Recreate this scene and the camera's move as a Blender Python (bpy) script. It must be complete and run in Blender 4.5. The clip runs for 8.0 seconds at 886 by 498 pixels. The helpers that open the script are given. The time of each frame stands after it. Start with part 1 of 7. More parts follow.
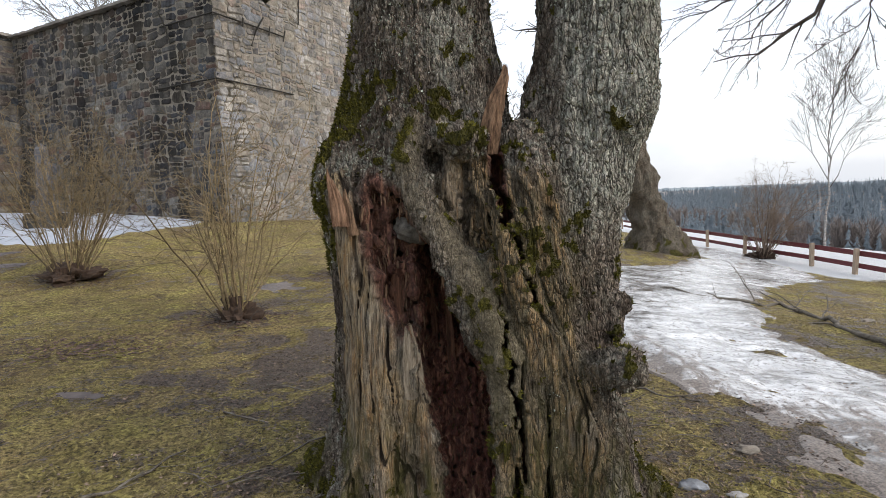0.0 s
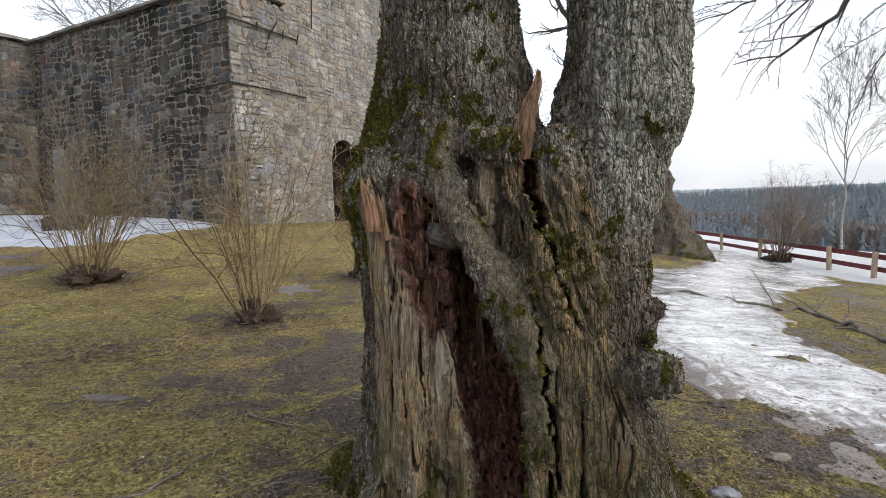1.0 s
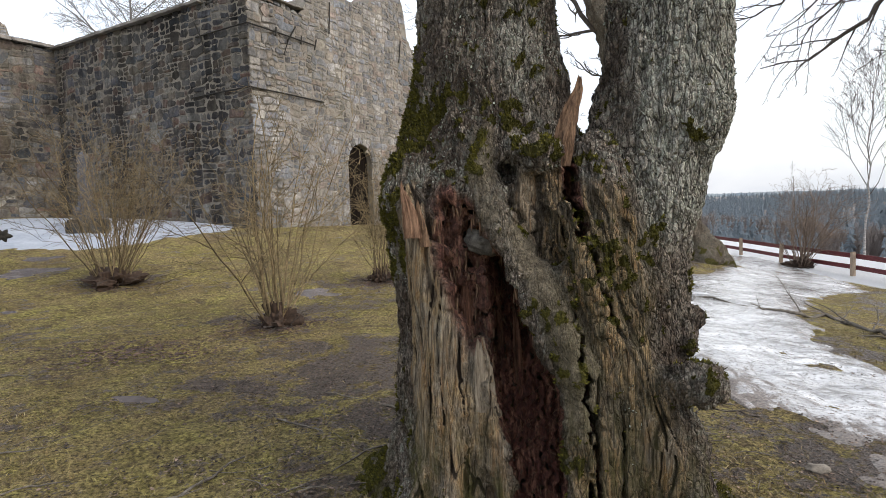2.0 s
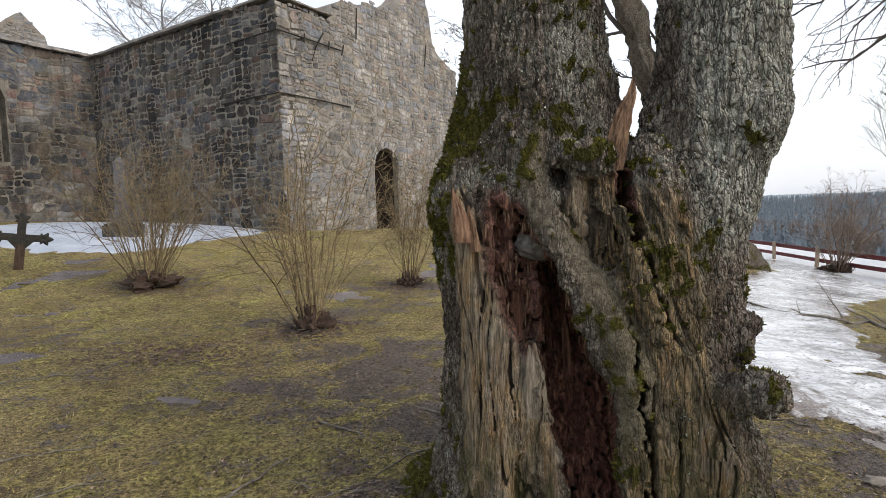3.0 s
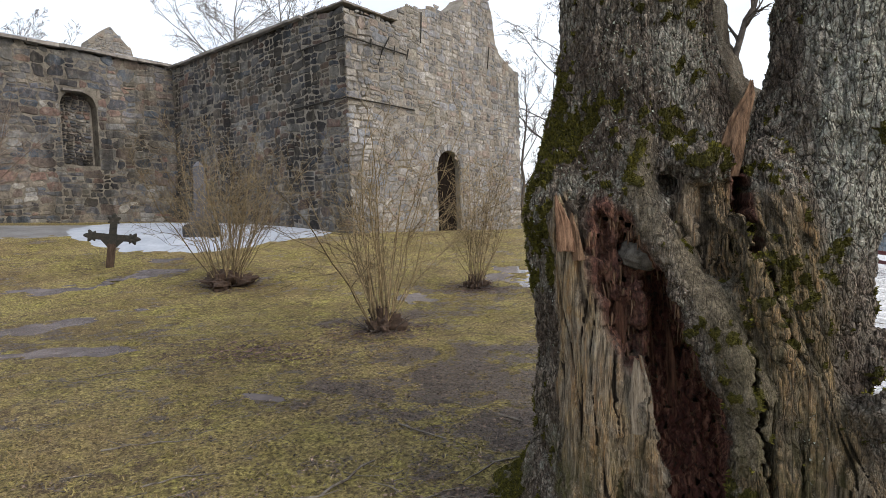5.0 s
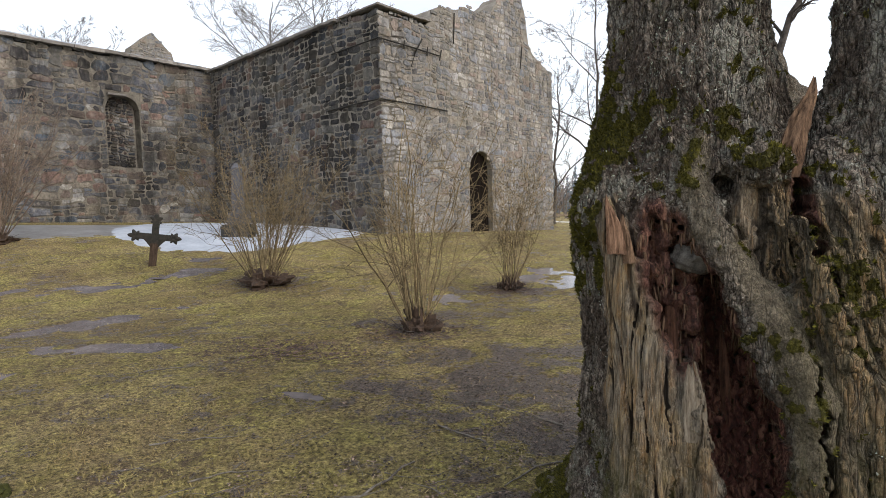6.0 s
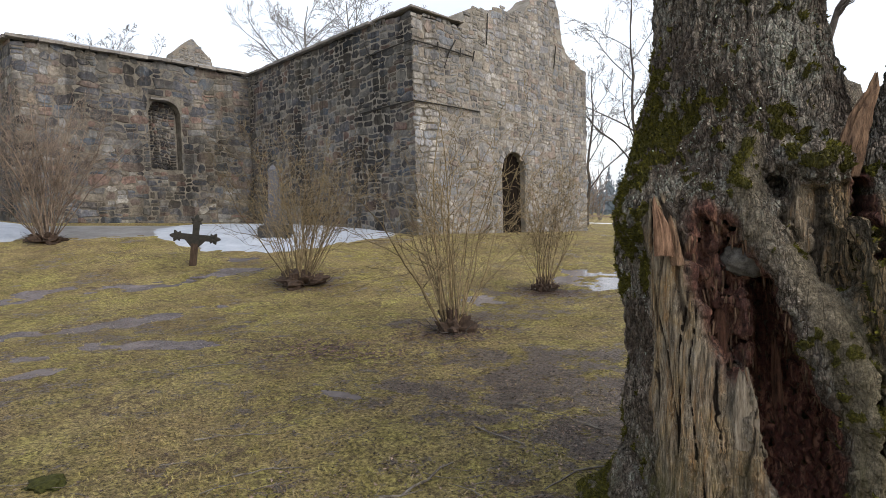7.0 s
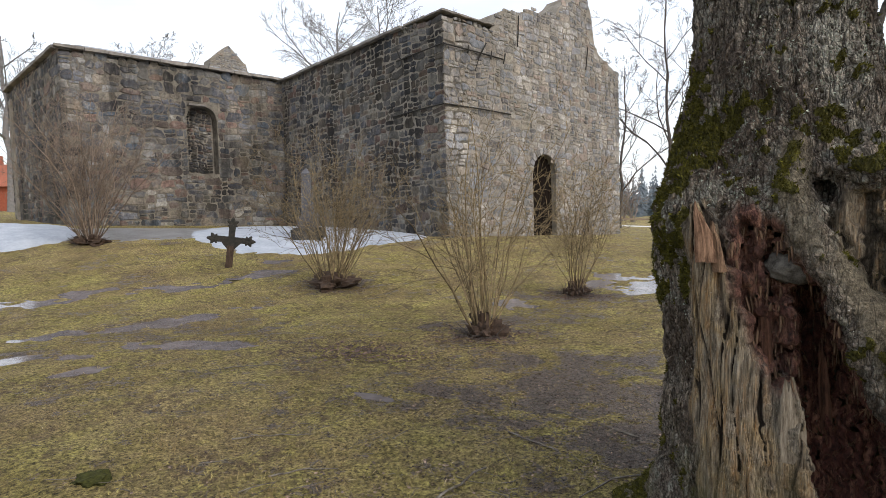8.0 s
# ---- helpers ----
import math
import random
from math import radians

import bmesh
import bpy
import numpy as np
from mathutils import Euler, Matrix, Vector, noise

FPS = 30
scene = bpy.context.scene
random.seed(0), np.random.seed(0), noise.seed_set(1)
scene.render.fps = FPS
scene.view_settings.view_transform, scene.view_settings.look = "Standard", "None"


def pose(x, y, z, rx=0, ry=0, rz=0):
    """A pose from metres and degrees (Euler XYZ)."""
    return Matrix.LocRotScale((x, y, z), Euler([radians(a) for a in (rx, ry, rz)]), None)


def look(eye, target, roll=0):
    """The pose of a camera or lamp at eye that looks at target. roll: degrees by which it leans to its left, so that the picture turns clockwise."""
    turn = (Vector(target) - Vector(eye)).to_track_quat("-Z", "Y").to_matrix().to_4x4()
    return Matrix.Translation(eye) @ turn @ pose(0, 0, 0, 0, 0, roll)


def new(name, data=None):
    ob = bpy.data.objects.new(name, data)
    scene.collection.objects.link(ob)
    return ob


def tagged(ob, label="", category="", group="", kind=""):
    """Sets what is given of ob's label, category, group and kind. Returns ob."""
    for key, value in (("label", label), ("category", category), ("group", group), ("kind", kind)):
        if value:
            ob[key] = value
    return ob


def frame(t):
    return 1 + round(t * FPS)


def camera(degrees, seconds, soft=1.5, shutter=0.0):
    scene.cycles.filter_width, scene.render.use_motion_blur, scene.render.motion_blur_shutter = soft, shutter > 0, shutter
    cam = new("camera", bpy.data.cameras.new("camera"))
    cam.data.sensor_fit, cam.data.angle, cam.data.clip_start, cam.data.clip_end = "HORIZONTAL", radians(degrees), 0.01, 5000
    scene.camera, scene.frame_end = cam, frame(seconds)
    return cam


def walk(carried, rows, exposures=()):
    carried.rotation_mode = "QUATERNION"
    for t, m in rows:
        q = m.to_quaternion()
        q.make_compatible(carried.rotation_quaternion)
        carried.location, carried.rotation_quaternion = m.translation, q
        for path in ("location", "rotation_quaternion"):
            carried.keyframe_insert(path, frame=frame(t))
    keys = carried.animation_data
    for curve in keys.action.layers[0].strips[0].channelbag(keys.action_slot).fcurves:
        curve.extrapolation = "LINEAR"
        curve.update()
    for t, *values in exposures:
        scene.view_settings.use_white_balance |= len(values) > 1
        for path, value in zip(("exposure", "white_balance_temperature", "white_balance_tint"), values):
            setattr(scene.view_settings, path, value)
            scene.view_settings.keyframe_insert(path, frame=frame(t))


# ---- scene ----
import functools

cam = camera(77.7, 8.0, 0.8)
PATH = [
    (0, (0.193, -0.05, 1.52), (0.059, 1.937, 1.329), -1.8),
    (0.5, (0.148, -0.051, 1.526), (-0.001, 1.935, 1.341), -1.8),
    (1, (0.089, -0.056, 1.537), (-0.078, 1.928, 1.355), -1.8),
    (2.5, (-0.09, -0.068, 1.559), (-0.338, 1.91, 1.4), -1.7),
    (3, (-0.154, -0.075, 1.564), (-0.448, 1.897, 1.411), -1.8),
    (3.5, (-0.208, -0.063, 1.57), (-0.553, 1.901, 1.421), -1.7),
    (4, (-0.254, -0.067, 1.583), (-0.651, 1.888, 1.436), -1.7),
    (4.5, (-0.302, -0.078, 1.589), (-0.748, 1.866, 1.445), -1.7),
    (6, (-0.422, -0.095, 1.602), (-1.023, 1.807, 1.466), -1.6),
    (6.5, (-0.452, -0.095, 1.594), (-1.106, 1.79, 1.461), -1.6),
    (7, (-0.473, -0.112, 1.603), (-1.18, 1.754, 1.474), -1.6),
    (7.5, (-0.486, -0.128, 1.612), (-1.242, 1.72, 1.488), -1.6),
    (8, (-0.497, -0.128, 1.616), (-1.303, 1.698, 1.499), -1.6),
]
walk(cam, [(t, look(eye, target, roll)) for t, eye, target, roll in PATH])

# ---- world, sun, exposure ----
world = bpy.data.worlds.new("overcast")
scene.world = world
world.use_nodes = True
wn = world.node_tree
wn.nodes.clear()
w_out = wn.nodes.new("ShaderNodeOutputWorld")
w_bg = wn.nodes.new("ShaderNodeBackground")
w_mix = wn.nodes.new("ShaderNodeMix")
w_mix.data_type = "RGBA"
w_sky = wn.nodes.new("ShaderNodeTexSky")
w_sky.sky_type = "NISHITA"
w_sky.sun_disc = False
SUN_EL, SUN_AZ = 36.0, 112.0
w_sky.sun_elevation = radians(SUN_EL)
w_sky.sun_rotation = radians(SUN_AZ)
w_sky.air_density, w_sky.dust_density, w_sky.ozone_density = 1.0, 4.0, 1.0
w_gain = wn.nodes.new("ShaderNodeMix")
w_gain.data_type, w_gain.blend_type = "RGBA", "MULTIPLY"
w_gain.inputs[0].default_value = 1.0
w_gain.inputs[7].default_value = (0.22, 0.22, 0.22, 1)
wn.links.new(w_sky.outputs[0], w_gain.inputs[6])
w_mix.inputs[0].default_value = 0.74
wn.links.new(w_gain.outputs[2], w_mix.inputs[6])
w_mix.inputs[7].default_value = (0.972, 0.99, 1.035, 1)
w_at = wn.nodes.new("ShaderNodeTexCoord")
w_map = wn.nodes.new("ShaderNodeMapping")
w_map.inputs["Scale"].default_value = (1.0, 1.0, 2.6)
w_noise = wn.nodes.new("ShaderNodeTexNoise")
w_noise.inputs["Scale"].default_value = 1.9
w_noise.inputs["Detail"].default_value = 5.0
w_cloud = wn.nodes.new("ShaderNodeValToRGB")
w_cloud.color_ramp.elements[0].position, w_cloud.color_ramp.elements[1].position = 0.40, 0.60
w_cloud.color_ramp.elements[0].color = (0.76, 0.775, 0.80, 1)
w_cloud.color_ramp.elements[1].color = (1.0, 0.99, 0.965, 1)
w_mul = wn.nodes.new("ShaderNodeMix")
w_mul.data_type, w_mul.blend_type = "RGBA", "MULTIPLY"
w_mul.inputs[0].default_value = 1.0
wn.links.new(w_at.outputs["Generated"], w_map.inputs["Vector"])
wn.links.new(w_map.outputs[0], w_noise.inputs["Vector"])
wn.links.new(w_noise.outputs["Fac"], w_cloud.inputs[0])
wn.links.new(w_mix.outputs[2], w_mul.inputs[6])
wn.links.new(w_cloud.outputs[0], w_mul.inputs[7])
wn.links.new(w_mul.outputs[2], w_bg.inputs[0])
w_bg.inputs[1].default_value = 1.40
wn.links.new(w_bg.outputs[0], w_out.inputs[0])

sun = new("sun", bpy.data.lights.new("sun", "SUN"))
sun.data.energy, sun.data.angle, sun.data.color = 1.3, radians(25), (1.0, 0.96, 0.9)
sa, se = radians(SUN_AZ), radians(SUN_EL)
sun_dir = Vector((math.sin(sa) * math.cos(se), math.cos(sa) * math.cos(se), math.sin(se)))
sun.matrix_world = look(sun_dir * 60, (0, 0, 0))
scene.view_settings.exposure = 0.06


# ---- arithmetic helpers ----
def ss(v):
    v = np.clip(v, 0.0, 1.0)
    return v * v * (3 - 2 * v)


def hash3(i, j, k, seed):
    h = (i * 374761393 + j * 668265263 + k * 2147483647 + seed * 974711) & 0xFFFFFFFF
    h = ((h ^ (h >> 13)) * 1274126177) & 0xFFFFFFFF
    h = ((h ^ (h >> 16)) * 2246822519) & 0xFFFFFFFF
    return ((h ^ (h >> 15)) & 0xFFFFFF) / float(0xFFFFFF)


def vnoise(x, y, z, seed=0):
    """Smooth value noise, -1 to 1."""
    x, y, z = np.broadcast_arrays(np.asarray(x, float), np.asarray(y, float), np.asarray(z, float))
    xi, yi, zi = np.floor(x), np.floor(y), np.floor(z)
    fx, fy, fz = x - xi, y - yi, z - zi
    fx, fy, fz = fx * fx * (3 - 2 * fx), fy * fy * (3 - 2 * fy), fz * fz * (3 - 2 * fz)
    xi, yi, zi = xi.astype(np.int64), yi.astype(np.int64), zi.astype(np.int64)
    out = 0.0
    for a in (0, 1):
        for b in (0, 1):
            for c in (0, 1):
                out = out + hash3(xi + a, yi + b, zi + c, seed) * (fx if a else 1 - fx) * (fy if b else 1 - fy) * (fz if c else 1 - fz)
    return out * 2 - 1


def fbm(x, y, z, octaves=4, seed=0):
    total, amp = 0.0, 0.5
    x, y, z = np.asarray(x, float), np.asarray(y, float), np.asarray(z, float)
    for o in range(octaves):
        x, y, z = 0.64 * x + 0.48 * y - 0.6 * z, -0.6 * x + 0.8 * y, 0.48 * x + 0.36 * y + 0.8 * z
        total = total + amp * vnoise(x * 2 ** o, y * 2 ** o, z * 2 ** o, seed + o)
        amp *= 0.5
    return total


def cells(x, y, z, seed=0):
    """Distance to the nearest and second nearest of scattered points."""
    xi, yi, zi = np.floor(x).astype(np.int64), np.floor(y).astype(np.int64), np.floor(z).astype(np.int64)
    d1 = np.full(np.shape(x), 9.0)
    d2 = np.full(np.shape(x), 9.0)
    for a in (-1, 0, 1):
        for b in (-1, 0, 1):
            for c in (-1, 0, 1):
                i, j, k = xi + a, yi + b, zi + c
                d = np.sqrt((i + hash3(i, j, k, seed) - x) ** 2 + (j + hash3(i, j, k, seed + 1) - y) ** 2 + (k + hash3(i, j, k, seed + 2) - z) ** 2)
                d2 = np.minimum(d2, np.maximum(d1, d))
                d1 = np.minimum(d1, d)
    return d1, d2


def mesh_np(name, verts, faces, smooth=True):
    """A mesh from arrays of vertices and of equal-sided faces."""
    me = bpy.data.meshes.new(name)
    verts, faces = np.asarray(verts, np.float32), np.asarray(faces, np.int32)
    n, k = faces.shape
    me.vertices.add(len(verts))
    me.vertices.foreach_set("co", verts.ravel())
    me.loops.add(n * k)
    me.loops.foreach_set("vertex_index", faces.ravel())
    me.polygons.add(n)
    me.polygons.foreach_set("loop_start", np.arange(0, n * k, k, dtype=np.int32))
    me.polygons.foreach_set("use_smooth", np.full(n, smooth))
    me.update(calc_edges=True)
    me.validate()
    return me


def layer(me, name, values):
    at = me.attributes.new(name, "FLOAT", "POINT")
    at.data.foreach_set("value", np.asarray(values, np.float32))


def join_geo(pieces):
    """(verts, faces) lists joined into one."""
    vs, fs, n = [], [], 0
    for v, f in pieces:
        vs.append(np.asarray(v, float))
        fs.append(np.asarray(f, int) + n)
        n += len(v)
    return np.concatenate(vs), np.concatenate(fs)


def mesh_part(name, me, material, parent=None, label=""):
    ob = new(name, me)
    if material is not None and not me.materials:
        me.materials.append(material)
    if parent is not None:
        ob.parent = parent
    if label:
        ob["label"] = label
    return ob


def part(name, bm, material, parent, label="", smooth=False):
    me = bpy.data.meshes.new(name)
    for f in bm.faces:
        f.smooth = smooth
    bm.to_mesh(me)
    bm.free()
    return mesh_part(name, me, material, parent, label)


def thing(name, m=None, label="", category="", group="", kind=""):
    ob = new(name)
    ob.empty_display_size = 0.1
    if m is not None:
        ob.matrix_basis = m
    return tagged(ob, label, category, group, kind)


def gz(x, y):
    """Height of the ground."""
    x, y = np.asarray(x, float), np.asarray(y, float)
    plat = 0.69 - 0.0504 * np.clip(x, -60, 40) - 0.0123 * np.clip(y, -60, 120)
    g = -0.42 * x + 0.9 * y
    z = plat * ss((g - 8) / 12)
    z = z - 0.75 * ss((x - 1) / 8.5)
    z = z - 15.0 * ss((x - 13) / 32)
    z = z + 14.0 * ss((x - 89) / 500)
    z = z + 0.16 * np.exp(-((x - 5.0) ** 2 + (y - 15.2) ** 2) / 2.2)
    return z


BUSHES = [(-3.01, 6.88, 1.0), (-7.33, 9.54, 1.1), (-2.39, 10.38, 0.9)]
# puddles: centre, half length, half width, turn in degrees
PUDDLES = [(-8.9, 5.2, 0.95, 0.30, 52), (-8.15, 6.5, 0.85, 0.30, 62), (-6.75, 5.1, 0.85, 0.25, 10), (-8.0, 3.95, 0.6, 0.22, 40), (-6.55, 3.8, 0.30, 0.18, 30), (-12.2, 6.15, 0.9, 0.3, 50), (-12.0, 7.15, 0.5, 0.3, 50),
           (-10.5, 8.2, 0.8, 0.32, 50), (-9.4, 10.15, 0.7, 0.3, 50), (-3.05, 4.1, 0.20, 0.06, -8), (-3.5, 9.2, 0.6, 0.35, 0), (-10.3, 11.2, 0.5, 0.22, 40), (-0.9, 11.7, 1.45, 0.75, -20)]


def in_puddle(X, Y, grow=1.0):
    out = np.zeros(np.shape(X), bool)
    for cx, cy, a, b, t in PUDDLES:
        u = (X - cx) * math.cos(radians(t)) + (Y - cy) * math.sin(radians(t))
        v = -(X - cx) * math.sin(radians(t)) + (Y - cy) * math.cos(radians(t))
        out |= (u / a) ** 2 + (v / b) ** 2 < grow
    return out


def gz_rough(x, y):
    """The ground with its bumps; puddles lie in shallow dishes."""
    x, y = np.asarray(x, float), np.asarray(y, float)
    near = np.exp(-((x + 2) ** 2 + (y - 5) ** 2) / 500.0)
    rough = near * (0.035 * fbm(x * 0.8, y * 0.8, 0.0, 3, 5) + 0.020 * vnoise(x * 4, y * 4, 0.3, 9) + 0.016 * fbm(x * 9, y * 9, 0.7, 3, 10))
    shore = 2.0 * fbm(x * 2.6, y * 2.6, 0.2, 4, 12) + 0.45 * vnoise(x * 9, y * 9, 0.4, 13)
    dish, rim = np.zeros(np.shape(x)), np.zeros(np.shape(x))
    for cx, cy, a, b, t in PUDDLES:
        u = (x - cx) * math.cos(radians(t)) + (y - cy) * math.sin(radians(t))
        v = -(x - cx) * math.sin(radians(t)) + (y - cy) * math.cos(radians(t))
        q = np.sqrt((u / a) ** 2 + (v / b) ** 2)
        dish = np.maximum(dish, ss((1.2 - q - shore) / 0.5))
        rim = np.maximum(rim, ss((2.8 - q) / 1.0))
    rough = rough * (1 - rim) + rim * (0.7 * np.abs(rough) + 0.004)
    return gz(x, y) + rough - 0.048 * dish


def mudness(X, Y):
    """How bare and muddy the lawn is: 0.35 and over is mud."""
    X, Y = np.asarray(X, float), np.asarray(Y, float)
    m = 0.03 + 0.34 * np.exp(-((X - 0.2) ** 2 + (Y - 3.0) ** 2) / 3.0) + 0.60 * np.exp(-((X + 1.6) / 1.6) ** 2 - ((Y - 4.8) / 1.3) ** 2)
    for bx_, by_, br_ in BUSHES:
        m = m + 0.50 * np.exp(-((X - bx_) ** 2 + (Y - by_) ** 2) / (br_ * br_))
    m = m + 0.30 * np.exp(-((X + 2.3) / 1.8) ** 2 - ((Y - 8.9) / 0.9) ** 2) + 0.25 * np.exp(-((X + 8.0) / 2.2) ** 2 - ((Y - 5.4) / 1.3) ** 2)
    m = m + 0.26 * ss((X - 0.9) / 1.2) * ss((9.5 - X) / 2)
    near = ss((9 - np.hypot(X + 1, Y)) / 5)
    return m + 0.5 * fbm(X * 1.1, Y * 1.1, 0.0, 3, 60) + 0.85 * fbm(X * 6.0, Y * 6.0, 0.0, 4, 61) + near * (0.01 + 0.6 * fbm(X * 2.6, Y * 3.4, 0.0, 3, 62))


# ---- materials ----
def material(name, rough=0.8, spec=0.3, metal=0.0):
    m = bpy.data.materials.new(name)
    m.use_nodes = True
    nt = m.node_tree
    b = nt.nodes["Principled BSDF"]
    b.inputs["Roughness"].default_value = rough
    b.inputs["Specular IOR Level"].default_value = spec
    b.inputs["Metallic"].default_value = metal
    return m, nt, b


def coords(nt, scale=(1, 1, 1), obj=False):
    g = nt.nodes.new("ShaderNodeTexCoord" if obj else "ShaderNodeNewGeometry")
    mp = nt.nodes.new("ShaderNodeMapping")
    mp.inputs["Scale"].default_value = scale
    nt.links.new(g.outputs["Object" if obj else "Position"], mp.inputs["Vector"])
    return mp.outputs[0]


def tex(nt, vec, scale, detail=4.0, rough=0.6, distort=0.0):
    n = nt.nodes.new("ShaderNodeTexNoise")
    n.inputs["Scale"].default_value = scale
    n.inputs["Detail"].default_value = detail
    n.inputs["Roughness"].default_value = rough
    n.inputs["Distortion"].default_value = distort
    nt.links.new(vec, n.inputs["Vector"])
    return n.outputs["Fac"]


def vor(nt, vec, scale, feature="F1", out="Distance", rnd=1.0):
    n = nt.nodes.new("ShaderNodeTexVoronoi")
    n.feature = feature
    n.inputs["Scale"].default_value = scale
    n.inputs["Randomness"].default_value = rnd
    nt.links.new(vec, n.inputs["Vector"])
    return n.outputs[out]


def ramp(nt, fac, stops):
    r = nt.nodes.new("ShaderNodeValToRGB")
    e = r.color_ramp.elements
    while len(e) < len(stops):
        e.new(0.5)
    for el, (p, c) in zip(e, stops):
        el.position = p
        el.color = (*c, 1) if isinstance(c, tuple) else (c, c, c, 1)
    nt.links.new(fac, r.inputs[0])
    return r.outputs[0]


def mix(nt, fac, a, b, blend="MIX"):
    m = nt.nodes.new("ShaderNodeMix")
    m.data_type, m.blend_type = "RGBA", blend
    for sock, v in ((m.inputs[0], fac), (m.inputs[6], a), (m.inputs[7], b)):
        if isinstance(v, (int, float)):
            sock.default_value = v
        elif isinstance(v, tuple):
            sock.default_value = (*v, 1)
        else:
            nt.links.new(v, sock)
    return m.outputs[2]


def calc(nt, op, a, b=0.0, clamp=False):
    m = nt.nodes.new("ShaderNodeMath")
    m.operation, m.use_clamp = op, clamp
    for sock, v in ((m.inputs[0], a), (m.inputs[1], b)):
        if isinstance(v, (int, float)):
            sock.default_value = v
        else:
            nt.links.new(v, sock)
    return m.outputs[0]


def attr(nt, name):
    a = nt.nodes.new("ShaderNodeAttribute")
    a.attribute_name = name
    return a.outputs["Fac"]


def bump(nt, b, height, strength=0.5, distance=0.01):
    n = nt.nodes.new("ShaderNodeBump")
    n.inputs["Strength"].default_value = strength
    n.inputs["Distance"].default_value = distance
    nt.links.new(height, n.inputs["Height"])
    nt.links.new(n.outputs[0], b.inputs["Normal"])


def rnd_object(nt):
    return nt.nodes.new("ShaderNodeObjectInfo").outputs["Random"]


def rnd_island(nt):
    return nt.nodes.new("ShaderNodeNewGeometry").outputs["Random Per Island"]


def simple(name, c1, c2, scale=6.0, rough=0.8, spec=0.3, metal=0.0, bstr=0.3, bdist=0.005, stretch=(1, 1, 1), obj=True, rnd=0.0, isl=0.0):
    """Two tones mixed by noise at two scales, with relief."""
    m, nt, b = material(name, rough, spec, metal)
    v = coords(nt, stretch, obj)
    n1, n2 = tex(nt, v, scale, 5), tex(nt, v, scale * 7, 4)
    f = calc(nt, "ADD", calc(nt, "MULTIPLY", n1, 0.65), calc(nt, "MULTIPLY", n2, 0.35))
    col = mix(nt, ramp(nt, f, [(0.37, 0.0), (0.63, 1.0)]), c1, c2)
    if rnd:
        col = mix(nt, 1.0, col, ramp(nt, rnd_object(nt), [(0.0, 1 - rnd), (1.0, 1 + rnd)]), "MULTIPLY")
    if isl:
        col = mix(nt, 1.0, col, ramp(nt, rnd_island(nt), [(0.0, 1 - isl), (0.7, 1.0), (1.0, 1 + isl)]), "MULTIPLY")
    nt.links.new(col, b.inputs["Base Color"])
    if bstr:
        bump(nt, b, f, bstr, bdist)
    return m


def stone_material(name, island, kinds, smear, damp):
    """Rubble stone in several kinds, told apart stone by stone."""
    m, nt, b = material(name, 0.85, 0.25)
    v = coords(nt)
    r = rnd_island(nt) if island else rnd_object(nt)
    n = len(kinds)
    rp = nt.nodes.new("ShaderNodeValToRGB")
    rp.color_ramp.interpolation = "CONSTANT"
    while len(rp.color_ramp.elements) < n:
        rp.color_ramp.elements.new(0.5)
    for i, (el, c) in enumerate(zip(rp.color_ramp.elements, kinds)):
        el.position = i / n
        el.color = (*c, 1)
    nt.links.new(r, rp.inputs[0])
    n1, n2, n3 = tex(nt, v, 1.3, 5, 0.65), tex(nt, v, 9, 7, 0.75), tex(nt, v, 0.35, 4)
    col = mix(nt, 1.0, rp.outputs[0], ramp(nt, n2, [(0.36, 0.56), (0.64, 1.34)]), "MULTIPLY")
    col = mix(nt, ramp(nt, n1, [(0.50, 0.0), (0.62, 0.65)]), col, (0.075, 0.069, 0.066))
    # lime smeared over the stones, rust and damp
    col = mix(nt, ramp(nt, tex(nt, v, 3.2, 8, 0.78), [(0.515, 0.0), (0.575, smear)]), col, mix(nt, n2, (0.19, 0.172, 0.145), (0.36, 0.325, 0.275)))
    col = mix(nt, ramp(nt, tex(nt, v, 0.8, 5, 0.7), [(0.58, 0.0), (0.68, 0.35)]), col, (0.17, 0.108, 0.068))
    col = mix(nt, ramp(nt, n3, [(0.55, 0.0), (0.7, 0.35)]), col, (0.15, 0.13, 0.07))
    runs = tex(nt, coords(nt, (1, 1, 0.22)), 0.9, 6, 0.7)
    col = mix(nt, 1.0, col, ramp(nt, runs, [(0.40, damp), (0.51, 1.0), (0.64, 1.25)]), "MULTIPLY")
    col = mix(nt, 1.0, col, ramp(nt, tex(nt, v, 0.23, 5, 0.62), [(0.42, damp + 0.12), (0.54, 1.05), (0.62, 1.2)]), "MULTIPLY")
    nt.links.new(col, b.inputs["Base Color"])
    bump(nt, b, n2, 0.6, 0.02)
    return m


PALE = [(0.186, 0.189, 0.196), (0.253, 0.248, 0.241), (0.144, 0.148, 0.164), (0.268, 0.256, 0.231), (0.216, 0.226, 0.251), (0.231, 0.211, 0.187), (0.182, 0.199, 0.229), (0.228, 0.191, 0.173), (0.275, 0.276, 0.281), (0.149, 0.147, 0.148), (0.221, 0.225, 0.231), (0.298, 0.293, 0.281)]
# Darker copy of the stone kinds; puts the side walls' shade into the colour.
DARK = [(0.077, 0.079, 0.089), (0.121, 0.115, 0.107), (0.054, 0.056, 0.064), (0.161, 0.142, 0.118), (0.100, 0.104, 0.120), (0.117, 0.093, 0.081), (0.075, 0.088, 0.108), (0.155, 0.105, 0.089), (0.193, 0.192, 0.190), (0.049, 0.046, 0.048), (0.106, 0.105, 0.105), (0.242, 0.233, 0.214)]
